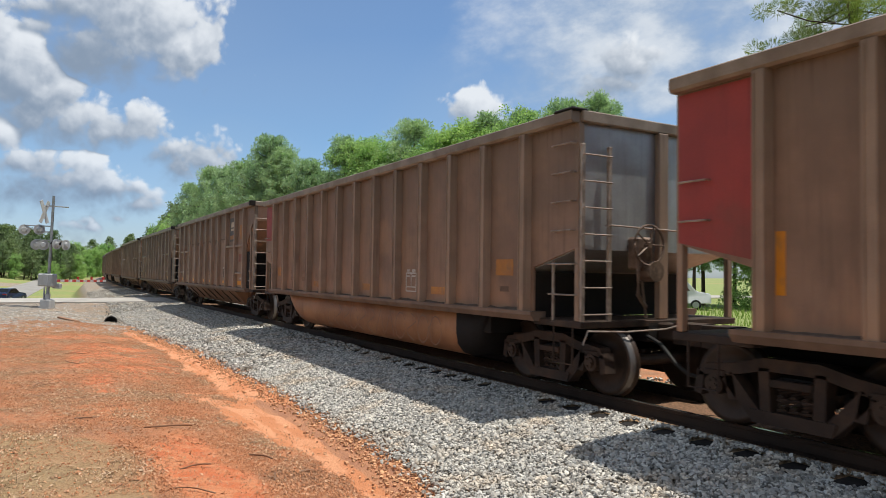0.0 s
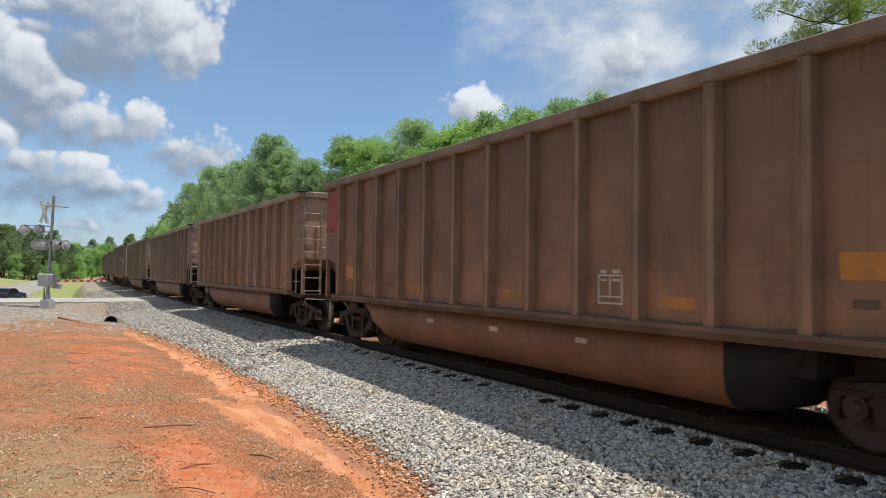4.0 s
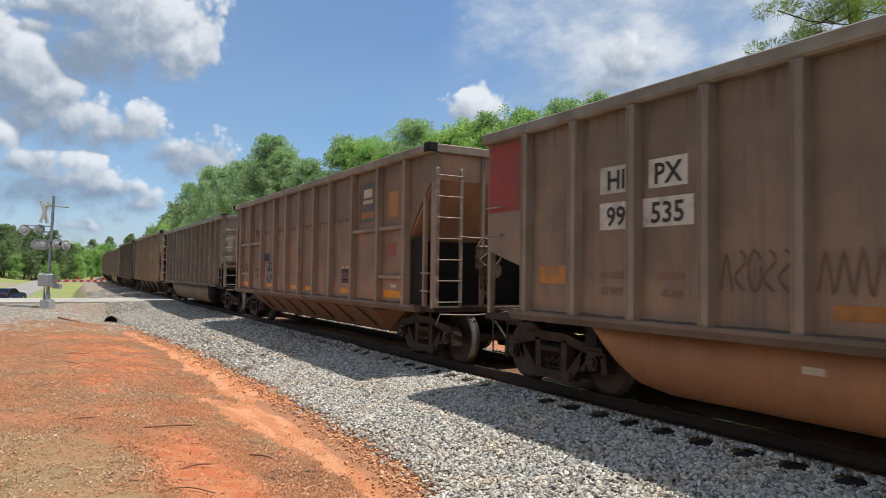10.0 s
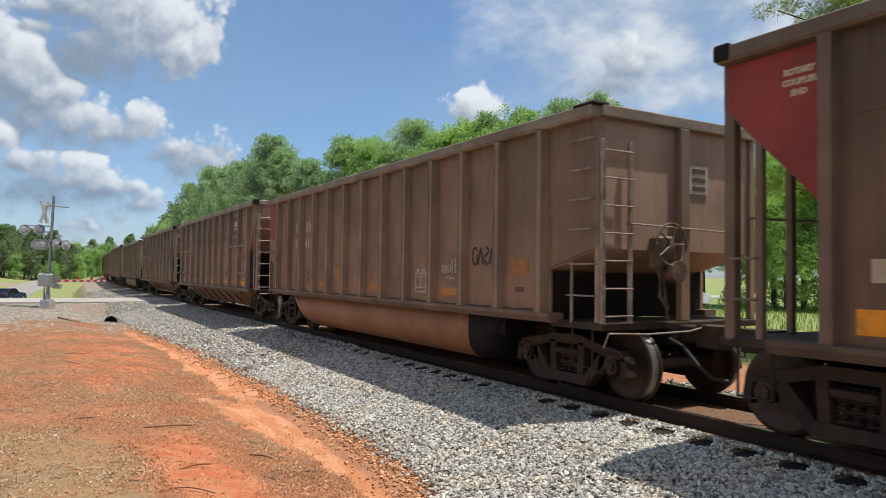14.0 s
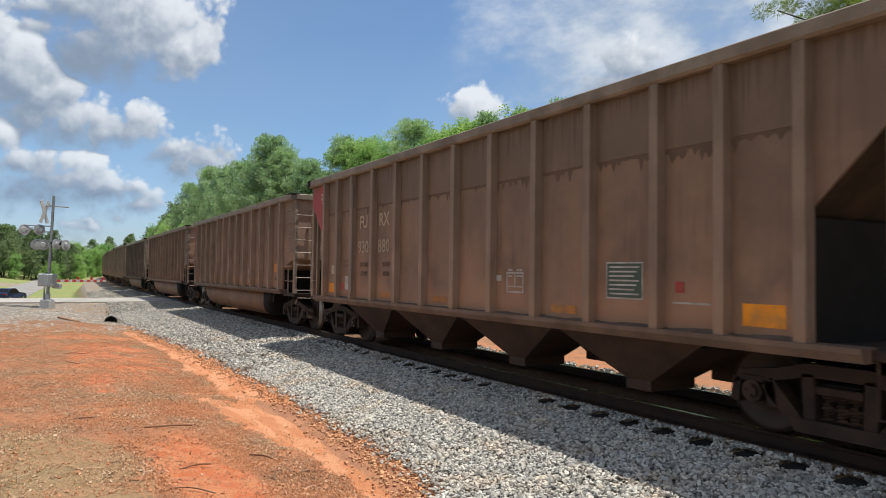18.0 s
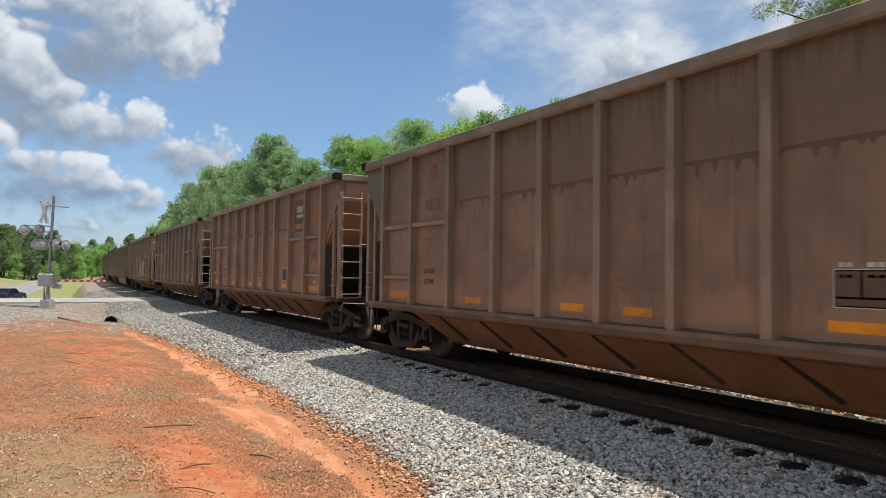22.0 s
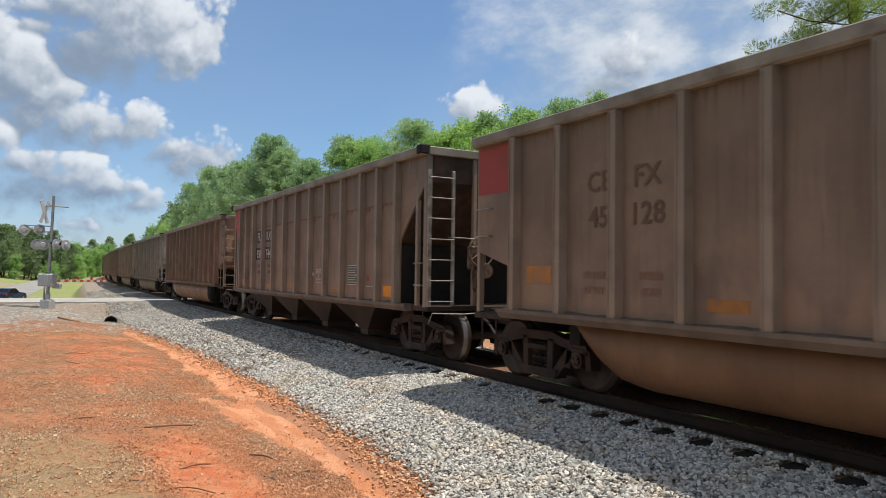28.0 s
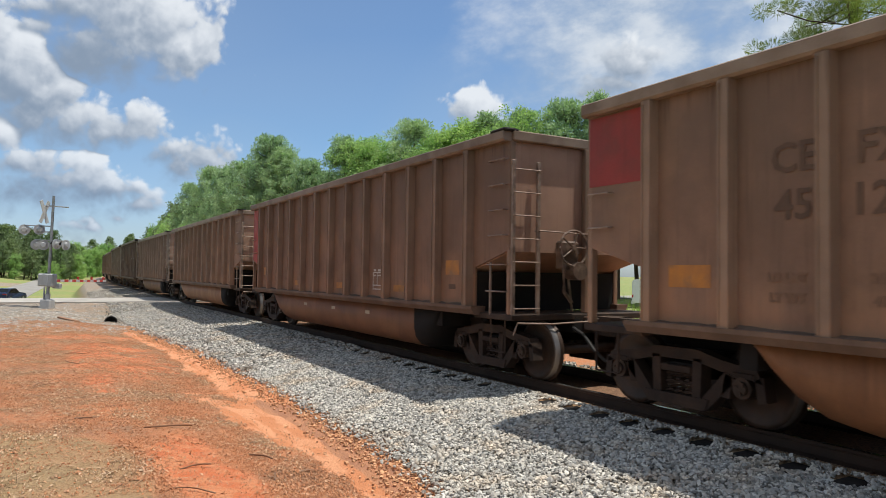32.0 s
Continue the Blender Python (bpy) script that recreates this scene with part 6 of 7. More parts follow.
TAG_FRONT = [((-1.35, 2.15), (-1.0, 2.15), (-0.72, 2.08), (-0.78, 1.8), (-0.85, 1.6), (-0.6, 1.5), (-0.3, 1.55), (-0.12, 2.0), (-0.4, 2.12), (-0.72, 2.08)), ((-0.3, 1.55), (-0.15, 1.4), (-0.02, 1.1)),
       ((-0.12, 2.0), (0.3, 2.15), (0.75, 2.2), (0.95, 2.0), (1.1, 1.6)), ((-0.1, 1.95), (0.02, 1.7), (0.3, 1.62), (0.5, 1.35), (0.6, 1.08)),
       ((1.1, 1.7), (1.4, 2.1), (1.8, 2.1), (1.95, 1.7), (1.7, 1.4), (1.3, 1.35), (1.2, 1.1)), ((0.85, 1.35), (1.4, 1.3), (0.9, 1.2))]
for pts in TAG_REAR + TAG_FRONT:
    stroke(c, pts, W, 0.026, "white outline of sprayed letters")
stroke(c, [(HX[3] + 0.14 * math.cos(a), 2.44 + 0.18 * math.sin(a)) for a in (0.5 * k for k in range(14))], M["faint"], 0.02)
for ob in c.children:
    if ob.name.startswith(("corner_post", "ladder")):
        ob.color = (1.7, 1.85, 2.0, 1)
c = usual_gondola(10, "g", ("ND", "364"), ("YX", "529"), T, M["tan_patch"], "red", 2.85, bays=(0, 7))
strips(c, "G", (3, 5), A)
scrawl(c, GX[7] - 0.2, 1.75, 0.5, 0.5, M["blue"], 22, 3, 0.03, "teal spray tag")
usual_gondola(11, "t", ("HI", "99"), ("PX", "535"), K, M["white"], "red", 2.55, height=0.235, bays=(0, 4, 7))
for k in (3, 4):
    scrawl(CARS[11], GX[k], 1.68, 0.8, 0.4, M["faint"], 60 + k, 5, 0.03, "faded black spray tag")
c = usual_long(12, "n")
scrawl(c, HX[2] - 0.3, 2.05, 0.55, 0.2, M["navy"], 31, 6, 0.07, "dark blue spray tag")
scrawl(c, HX[2] - 0.02, 1.75, 0.45, 0.28, K, 131, 5, 0.06, "black spray tag")
scrawl(c, HX[2] + 0.02, 1.4, 0.5, 0.22, K, 132, 5, 0.06, "black spray tag")
scrawl(c, HX[2], 1.55, 1.0, 0.6, W, 133, 6, 0.025, "white spray tag", FLAT + 0.006)
scrawl(c, HX[0], 1.74, 0.7, 0.24, M["faint"], 32, 5, 0.04, "black spray tag")
c = usual_gondola(13, "t", ("TI", "43"), ("LX", "288"), M["worn_black"], None, "teal", 2.25, bays=(3, 7), height=0.25, z=2.33)
strips(c, "G", (0, 1, 4, 9, 10), A, 1.3, 0.5, 0.13)
load_lines(c, (GX[1] + 0.1, GX[2]), 1.6, ("LD LMT", "LT WT"), ("244800", "41700"))
hand_tag(c, GX[10], 2.02, 0.82, 0.3, W, 0.035)
scrawl(c, GX[3], 1.8, 0.35, 0.3, M["navy"], 34, 3, 0.03)
c = usual_pocket(14, "p", ("FU", "930"), ("RX", "891"), W)
scrawl(c, KX[8] - 0.1, 1.55, 0.7, 0.35, M["navy"], 35, 5, 0.04, "dark blue spray tag")
stroke(c, ((KX[4], 1.95), (KX[4], 1.4)), W, 0.05)
stroke(c, ((KX[4] - 0.2, 1.85), (KX[4] + 0.2, 1.85)), W, 0.05)
c = usual_pocket(15, "d", ("FU", "932"), ("RX", "256"), W)
scrawl(c, -1.4, 1.65, 3.0, 0.62, W, 36, 9, 0.022, "white outline spray tag")
patch(c, "reflector_strip", KX[0] + 0.3, 1.62, 0.09, 0.55, A, "tall amber reflective strip")
c = usual_gondola(16, "n", ("FU", "930"), ("RX", "410"), W)
hand_tag(c, GX[9], 1.62, 0.5, 0.26, W, 0.026)
scrawl(c, GX[10] + 0.1, 1.9, 0.8, 0.28, K, 137, 5, 0.04, "black spray tag")
strips(c, "G", (4,), D, 1.6, 0.45, 0.22)
part("end_data_panel", box(B(), -0.004, 0.004, -0.18, 0.18, -0.2, 0.2), W, c, "white stencilled data panel on the car end", at=pose(7.204, 0.35, 2.95))
for k in range(3):
    part("end_data_bar", box(B(), -0.003, 0.003, -0.13, 0.13, -0.03, 0.03), M["faint"], c, at=pose(7.212, 0.35, 3.07 - 0.12 * k))
usual_long(17, "n")
c = usual_long(18, "n")
scrawl(c, HX[2] + 0.2, 1.85, 0.5, 0.32, M["navy"], 38, 5, 0.03, "dark spray tag")
c = usual_gondola(19, "n", None, None, low=1.98)
stroke(c, ((4.7, 1.8), (4.66, 1.5), (4.8, 1.35), (4.85, 1.75), (4.78, 1.85), (4.95, 1.82)), W, 0.012, "thin white chalk scrawl")
c = usual_pocket(20, "n", ("FU", "930"), ("RX", "880"), C)
patch(c, "replaced_rib_plate", -4.4, 2.35, 0.16, 2.4, M["galv"], "bare metal repair strip", depth=SIDE + 0.106)
c = usual_gondola(21, "n", None, None, T, None, "red", 1.98)
c = usual_gondola(22, "r", None, None, T, None, "red", 1.98, bays=(0, 3, 6), extra=False)
scrawl(c, GX[1] + 0.1, 2.0, 0.7, 0.35, W, 41, 5, 0.01, "thin white chalk scrawl")
stencil_box(c, GX[9] + 0.1, 1.5, 0.55, 0.36, W)
c = usual_gondola(23, "n", ("FU", "964"), ("RX", "31"), C, None, "red", 1.98, bays=(), extra=False)
patch(c, "number_patch", GX[3], 2.22, 0.44, 0.4, K)
write(c, "59", GX[3], 2.09, 0.3, C, depth=FLAT + 0.008)
for ob in c.children:
    if ob.name.startswith(("rib", "side_sill")):
        ob.color = SHADE["b"]
for x in (GX[0] - 0.25, GX[3] + 0.3, GX[5] + 0.4, GX[8] - 0.25):
    patch(c, "reflector_strip", x, 1.52, 0.09, 0.5, A, "tall amber reflective strip")
stencil_box(c, GX[9] + 0.05, 1.45, 0.56, 0.36, W)
load_lines(c, (GX[2],), 1.5, ("244000", "41900"), ())
stroke(c, ((1.42, 1.98), (1.3, 2.1), (1.25, 1.95), (1.42, 1.85), (1.45, 2.0), (1.36, 1.65), (1.24, 1.5), (1.12, 1.62)), W, 0.03, "white sprayed loop")
scrawl(c, -1.2, 0.84, 0.5, 0.2, W, 142, 4, 0.012)
for n in (24, 25, 26):
    usual_long(n, "nwn"[n - 24])
for n in (25, 27):
    stroke(CARS[n], [(HX[3] + 0.14 * math.cos(a), 2.44 + 0.18 * math.sin(a)) for a in (0.5 * k - 2.2 for k in range(10))], M["faint"], 0.02)
c = usual_long(27, "p")
block_letters(c, 0.6, 1.62, 5.6, 0.98, M["silver"], K, 44)
for k in (4, 5, 7):
    patch(c, "reflector_strip", HX[k], 1.2, 0.46, 0.1, A, "amber reflective strip", FLAT + 0.08)
usual_gondola(28, "n", None, None, low=1.98)
c = usual_pocket(29, "n", ("", ""), ("", ""), W)
block_letters(c, 1.2, 1.6, 6.0, 0.75, M["white"], M["navy"], 45)
usual_gondola(30, "t", ("CE", "45"), ("FX", "128"), T, None, "red", 2.85, height=0.26)
c = usual_pocket(31, "t", ("FU", "930"), ("RX", "744"), W, K)
c = usual_gondola(32, "r", None, None, K, C, "red", 1.98, bays=(0, 3, 7, 9), extra=False)
stencil_box(c, GX[8], 1.5, 0.6, 0.38, W)
tall_patches(c, ("FU", "964"), ("RX", "230"), 2.28, 0.8, 0.86, 0.1)
scrawl(c, -3.9, 0.7, 0.5, 0.3, W, 47, 4, 0.02)
c = usual_gondola(33, "t", ("ND", "96"), ("YX", "51"), K, M["tan_patch"], "red", 2.75)
scrawl(c, GX[10] - 0.2, 1.5, 0.75, 0.28, W, 48, 6, 0.02)
c = usual_gondola(34, "w", ("CE", "45"), ("FX", "128"), T, None, "red", 2.72, height=0.28, z=2.6)
usual_gondola(35, "r", None, None, low=1.98)
usual_gondola(36, "w")
usual_gondola(37, "n")
usual_long(38, "d")
for n in range(39, 45):
    if CONSIST[n] == "G":
        usual_gondola(n, "nwr"[n % 3], extra=False)
    else:
        usual_long(n, "g", logo=False)

# brighter tint on these tubs stands for sunlight bounced up from the clay
for n in (1, 10, 11, 16, 28, 32, 36):
    for ob in CARS[n].children:
        if ob.name.startswith("tub"):
            ob.color = (1.45, 1.42, 1.36, 1)

# ---------------------------------------------------------------- the crossing signal
SX, SY = -38.5, 0.22
SZ = ground_height(SX, SY)
signal = thing("crossing_signal", "grey steel railway crossing signal with a lowered striped gate", "crossing signal", at=pose(SX, SY, SZ, 0, 0, 60) @ pose(0, 0, 0, 0, 1.6, 0))
part("mast", rod(B(), (0, 0, 0.1), (0, 0, 5.42), 0.075, 14, 0.06), M["galv"], signal)
bm = box(B(), -0.24, 0.24, -0.24, 0.24, -0.05, 0.42, 0.03)
rod(bm, (0, 0, 0.4), (0, 0, 0.7), 0.12, 12)
part("foundation", bm, M["grey_paint"], signal, "grey bolted foundation")
bm = box(B(), -0.44, 0.28, -0.2, 0.28, 1.04, 1.66, 0.06)
cabinet = part("gate_mechanism", bm, M["grey_paint"], signal, "grey gate mechanism cabinet")
part("cabinet_door", box(B(), -0.38, 0.06, -0.215, -0.19, 1.1, 1.6, 0.01), M["grey_paint"], cabinet)
part("conduit", tube(B(), ((-0.12, -0.1, 1.02), (-0.12, -0.1, 0.1)), 0.04, 8), M["galv"], signal)
for turn_deg in (66, -66):
    board = box(B(), -0.58, 0.58, -0.012, 0.012, -0.1, 0.1, 0.004)
    part("crossbuck_board", board, M["sign_white"], signal, "white crossbuck board", at=pose(-0.36, -0.06 - (0.026 if turn_deg > 0 else 0), 4.62, 0, 0, 78) @ pose(0, 0, 0, 0, turn_deg, 0))
part("crossarm", tube(B(), ((-0.55, 0, 4.93), (0.75, 0, 4.89)), 0.03, 8), M["galv"], signal)
for z, x0, x1 in ((3.94, -1.4, 0.05), (3.66, -0.75, 0.05), (3.26, -0.8, 0.75)):
    part("lamp_arm", tube(B(), ((x0, 0, z), (x1, 0, z)), 0.028, 8), M["galv"], signal)
part("lamp_bracket", tube(B(), ((-1.3, 0, 3.94), (-0.75, 0.05, 3.66), (-0.3, 0, 3.64)), 0.022, 6), M["galv"], signal)
for x, z, turned in ((-1.32, 3.73, 30), (-0.6, 3.76, 40), (-0.7, 3.03, 25), (-0.35, 3.03, 25), (0.28, 3.09, 70), (0.72, 3.07, 70)):
    at = pose(x, 0, z, 0, 0, turned + 180)
    lamp = part("lamp_unit", rod(rod(B(), (0, -0.02, 0), (0, 0.02, 0), 0.25, 20), (0, 0.02, 0), (0, 0.16, 0), 0.14, 14, 0.1), M["grey_paint"], signal, "round crossing lamp", at=at)
    bm = B()
    for k in range(11):
        a, b = math.pi * k / 11 - 0.1, math.pi * (k + 1) / 11 - 0.1
        vs = [bm.verts.new(p) for p in ((0.16 * math.cos(a), -0.02, 0.16 * math.sin(a)), (0.16 * math.cos(b), -0.02, 0.16 * math.sin(b)), (0.16 * math.cos(b), -0.26, 0.16 * math.sin(b)), (0.16 * math.cos(a), -0.26, 0.16 * math.sin(a)))]
        bm.faces.new(vs)
    bmesh.ops.solidify(bm, geom=bm.faces[:], thickness=0.008)
    part("hood", bm, M["black"], lamp, "black lamp hood")
    part("lens", rod(B(), (0, -0.035, 0), (0, -0.021, 0), 0.12, 16), M["gate_red"], lamp, "red lens")
arm_from, arm_to = Vector((-38.7, 0.5, 1.02)), Vector((-45.8, 3.25, 0.93))
gate = part("gate_arm", rod(B(), (0, 0, 0), ((arm_to - arm_from).length, 0, 0), 0.045, 8, 0.03), M["sign_white"], signal, "red and white striped gate arm",
            at=signal.matrix_basis.inverted() @ Matrix.Translation(arm_from) @ (arm_to - arm_from).to_track_quat("X", "Z").to_matrix().to_4x4())
stripe = to_mesh("stripe", box(B(), -0.26, 0.26, -0.05, 0.05, -0.065, 0.065, 0.01), M["gate_red"])
pale_stripe = to_mesh("stripe", box(B(), -0.26, 0.26, -0.046, 0.046, -0.06, 0.06, 0.01), M["sign_white"])
for k in range(14):
    part("stripe", stripe if k % 2 == 0 else pale_stripe, None, gate, at=pose(0.35 + 0.53 * k, 0, 0))
for k in (0.42, 0.7, 0.97):
    part("arm_lamp", box(box(B(), -0.05, 0.05, -0.05, 0.05, 0.05, 0.22, 0.01), -0.09, 0.09, -0.02, 0.02, 0.1, 0.16), M["gate_red"], gate, "small red arm lamp", at=pose(k * 7.4, 0, 0))
part("counterweight", box(B(), -0.2, 0.2, -0.1, 0.1, 0.95, 1.2, 0.03), M["grey_paint"], signal, at=pose(0.25, 0.3, 0))

# a dark drain pipe end and clods beside it
pipe = thing("drain_pipe", "black plastic drain pipe end in the clay bank", "pipe", at=pose(-31.9, 2.5, ground_height(-31.9, 2.5) + 0.06, 0, 3, 174))
bm = B()
ring_out, ring_in = [], []
for r, xx in ((0.24, 0.0), (0.24, 0.9), (0.2, 0.9), (0.2, 0.0)):
    ring_out.append([bm.verts.new((xx, r * math.cos(a), r * 0.8 * math.sin(a))) for a in (2 * math.pi * k / 18 for k in range(18))])
for a, b in zip(ring_out, ring_out[1:] + ring_out[:1]):
    for k in range(18):
        bm.faces.new((a[k], a[(k + 1) % 18], b[(k + 1) % 18], b[k]))
bmesh.ops.recalc_face_normals(bm, faces=bm.faces)
part("pipe_wall", bm, M["rubber"], pipe)
# black disc across the bore paints in the dark of the pipe
part("pipe_inside", rod(B(), (0.55, 0, 0), (0.6, 0, 0), 0.2, 16), M["black"], pipe)
log = thing("weathered_board", "weathered board lying on the clay bank", "board", mesh=to_mesh("weathered_board", box(B(), -0.9, 0.9, -0.09, 0.09, 0.0, 0.06, 0.012), M["twig"]))
log.matrix_basis = pose(-30.5, 0.9, ground_height(-30.5, 0.9) + 0.01, 0, 2, 18)


# ---------------------------------------------------------------- vehicles
def vehicle(name, label, paint, profile, glass_line, length, width, at):
    """A road vehicle from its side profile, with glass, wheels and lights."""
    car = thing(name, label, "car", at=at)
    bm = prism(B(), profile, -width / 2, width / 2)
    for v in bm.verts:
        if v.co.z > 0.95:
            v.co.y *= 0.8
    bmesh.ops.bevel(bm, geom=bm.edges[:], offset=0.05, segments=2, affect="EDGES")
    part("body", bm, paint, car)
    for s in (-1, 1):
        bm = B()
        ring = [bm.verts.new((x, s * (width / 2 * (1.0 if z < 0.96 else 0.815) + 0.004 - (0.03 if z < 0.98 else 0)), z)) for x, z in glass_line]
        bm.faces.new(ring)
        bmesh.ops.solidify(bm, geom=bm.faces[:], thickness=0.012)
        part("side_window", bm, M["glass"], car, "dark side glass")
        for x in (-length * 0.3, length * 0.31):
            tyre = part("wheel", rod(B(), (0, -0.11, 0), (0, 0.11, 0), 0.33, 20), M["tyre"], car, at=pose(x, s * (width / 2 - 0.1), 0.33))
            part("rim", rod(B(), (0, s * 0.1, 0), (0, s * 0.118, 0), 0.21, 16), M["galv"], tyre)
        part("tail_light", box(B(), -length / 2 - 0.012, -length / 2 + 0.1, s * (width / 2 - 0.42), s * (width / 2 - 0.04), 0.72, 0.9, 0.02), M["tail"], car, "red tail light")
    zs = [z for _, z in glass_line]
    xs = [x for x, _ in glass_line]
    bm = prism(B(), ((min(xs) - 0.42, 1.0), (min(xs) - 0.06, max(zs) + 0.01), (min(xs) - 0.02, max(zs) + 0.01), (min(xs) - 0.38, 1.0)), -width * 0.36, width * 0.36)
    part("rear_window", bm, M["glass"], car, "dark rear glass")
    part("plate", box(B(), -length / 2 - 0.02, -length / 2, -0.16, 0.16, 0.62, 0.76), M["sign_white"], car)
    part("bumper", box(B(), -length / 2 - 0.06, -length / 2 + 0.2, -width / 2 + 0.03, width / 2 - 0.03, 0.3, 0.52, 0.04), paint, car)
    return car


SEDAN = ((-2.35, 0.35), (-2.38, 0.85), (-2.25, 1.0), (-1.75, 1.05), (-1.1, 1.42), (0.2, 1.46), (1.1, 1.02), (2.15, 0.88), (2.35, 0.7), (2.35, 0.3), (-2.3, 0.25))
sedan_z = side_road_row(-90.0, -2.3)[0][2]
vehicle("sedan", "dark blue sedan waiting on the side road", M["car_blue"], SEDAN, ((-1.35, 1.0), (-1.0, 1.34), (0.15, 1.38), (0.85, 1.02)), 4.7, 1.82, pose(-89.0, -3.2, sedan_z + 0.005, 0, 0, 158))
VAN = ((-2.5, 0.4), (-2.5, 1.85), (-2.3, 1.95), (0.9, 1.95), (1.6, 1.2), (2.45, 1.05), (2.5, 0.45), (-2.4, 0.35))
VX, VY = -33.0, 36.7
vehicle("white_van", "white van parked on the lawn beyond the track", M["car_white"], VAN, ((-1.9, 1.25), (-1.9, 1.75), (0.7, 1.75), (1.2, 1.25)), 5.0, 1.9, pose(VX, VY, ground_height(VX, VY), 0, 0, 40))


# ---------------------------------------------------------------- trees
def leaves(name, centres, radii, per, long, wide, mat, outward):
    """Many small leaf blades in clumps about the centres, their faces turned outwards and up."""
    n = len(centres) * per
    c, r = np.repeat(np.array(centres), per, 0), np.repeat(np.array(radii), per)
    d = RNG.normal(size=(n, 3))
    d /= np.linalg.norm(d, axis=1)[:, None]
    p = c + d * (r * RNG.uniform(0.4, 1.0, n) ** 0.6)[:, None] * np.array([1, 1, 0.8])
    axis = d * (0.8 if outward else 0.3) + RNG.normal(size=(n, 3)) * (0.45 if outward else 0.9) + np.array([0, 0, 0.3 if outward else -0.1])
    axis /= np.linalg.norm(axis, axis=1)[:, None]
    face = d + np.array([0, 0, 0.45]) + RNG.normal(size=(n, 3)) * 0.4
    side = np.cross(axis, face)
    side /= np.linalg.norm(side, axis=1)[:, None] + 1e-6
    s = RNG.uniform(0.6, 1.4, n)[:, None]
    a, b = axis * long * s, side * wide * s
    v = np.stack((p - b, p + a * 0.5 - b * 1.1, p + a, p + a * 0.5 + b * 1.1), 1)
    f = np.arange(n * 4).reshape(n, 4)
    return raw_mesh(name, v.reshape(-1, 3), f, mat)


def pine(seed, tall, bare, spreads, per=64, long=0.24, wide=0.034, limbs=58, tuft=1.05, blades="pine"):
    r = random.Random(seed)
    bm = B()
    pts = [Vector((0.25 * math.sin(z * 0.3 + seed), 0.2 * math.cos(z * 0.23 + seed), z)) for z in np.linspace(0, tall * 0.97, 9)]
    for i, (a, b) in enumerate(zip(pts, pts[1:])):
        rod(bm, a, b, 0.21 * (1 - i / 9) + 0.03, 8, 0.21 * (1 - (i + 1) / 9) + 0.03)
    centres, radii = [], []
    for k in range(limbs):
        h = bare + (1 - bare) * (k + r.random()) / limbs
        reach = spreads * (0.12 + 0.92 * math.sin(math.pi * min(1, (1 - h) / (1 - bare) * 0.7 + 0.06))) * r.uniform(0.62, 1.12)
        a = k * 2.4 + r.uniform(-0.5, 0.5)
        z0 = tall * h
        base = pts[min(8, int(h * 8.5))].copy()
        base.z = min(z0, tall * 0.97)
        tip = base + Vector((reach * math.cos(a), reach * math.sin(a), reach * r.uniform(0.0, 0.4)))
        tube(bm, (base, (base + tip) / 2 + Vector((0, 0, -0.12)), base.lerp(tip, 0.85)), 0.02, 4)
        for j in range(6):
            q = 0.25 + 0.8 * (j + r.random()) / 6
            side = Vector((-math.sin(a), math.cos(a), 0)) * r.uniform(-0.6, 0.6) * reach * 0.35
            c = base.lerp(tip, q) + side + Vector((0, 0, r.uniform(-0.15, 0.35)))
            centres.append(c[:])
            radii.append(r.uniform(0.3, 0.56) * tuft)
    for k in range(10):
        centres.append((pts[-1].x + r.uniform(-0.5, 0.5), pts[-1].y + r.uniform(-0.5, 0.5), tall - r.uniform(-0.2, 0.9)))
        radii.append(0.4)
    tree = thing("pine_tree", "tall pine with tufted dark green needles", "tree", "trees of the wood")
    part("trunk", bm, M["bark"], tree)
    part("crown", leaves("crown", centres, radii, per, long, wide, M[blades], True), None, tree)
    return tree


def broadleaf(seed, tall, wide_by, low, per=80, long=0.13, wide=0.05, blades="leaf"):
    r = random.Random(seed)
    bm = B()
    rod(bm, (0, 0, 0), (0.1, 0, tall * 0.5), 0.17, 8, 0.1)
    rod(bm, (0.1, 0, tall * 0.5), (0, 0.1, tall * 0.92), 0.1, 6, 0.02)
    centres, radii = [], []
    lobes = [(r.uniform(-0.5, 0.5) * wide_by, r.uniform(-0.5, 0.5) * wide_by, tall * r.uniform(low, 0.9), wide_by * r.uniform(0.3, 0.5)) for _ in range(13)] + [(0, 0, tall * 0.88, wide_by * 0.38), (0.1 * wide_by, 0.1, tall * 0.8, wide_by * 0.45)]
    for x, y, z, q in lobes:
        rod(bm, (0.05, 0, z * 0.72), (x, y, z), 0.05, 5, 0.015)
        for _ in range(32):
            d = Vector((r.gauss(0, 1), r.gauss(0, 1), r.gauss(0, 0.9))).normalized() * q * r.uniform(0.55, 1.1)
            centres.append((x + d.x, y + d.y, z + d.z))
            radii.append(r.uniform(0.34, 0.6))
    tree = thing("broadleaf_tree", "young broadleaf tree with bright green leaves", "tree", "trees of the wood")
    part("trunk", bm, M["bark"], tree)
    part("crown", leaves("crown", centres, radii, per, long, wide, M[blades], False), None, tree)
    return tree


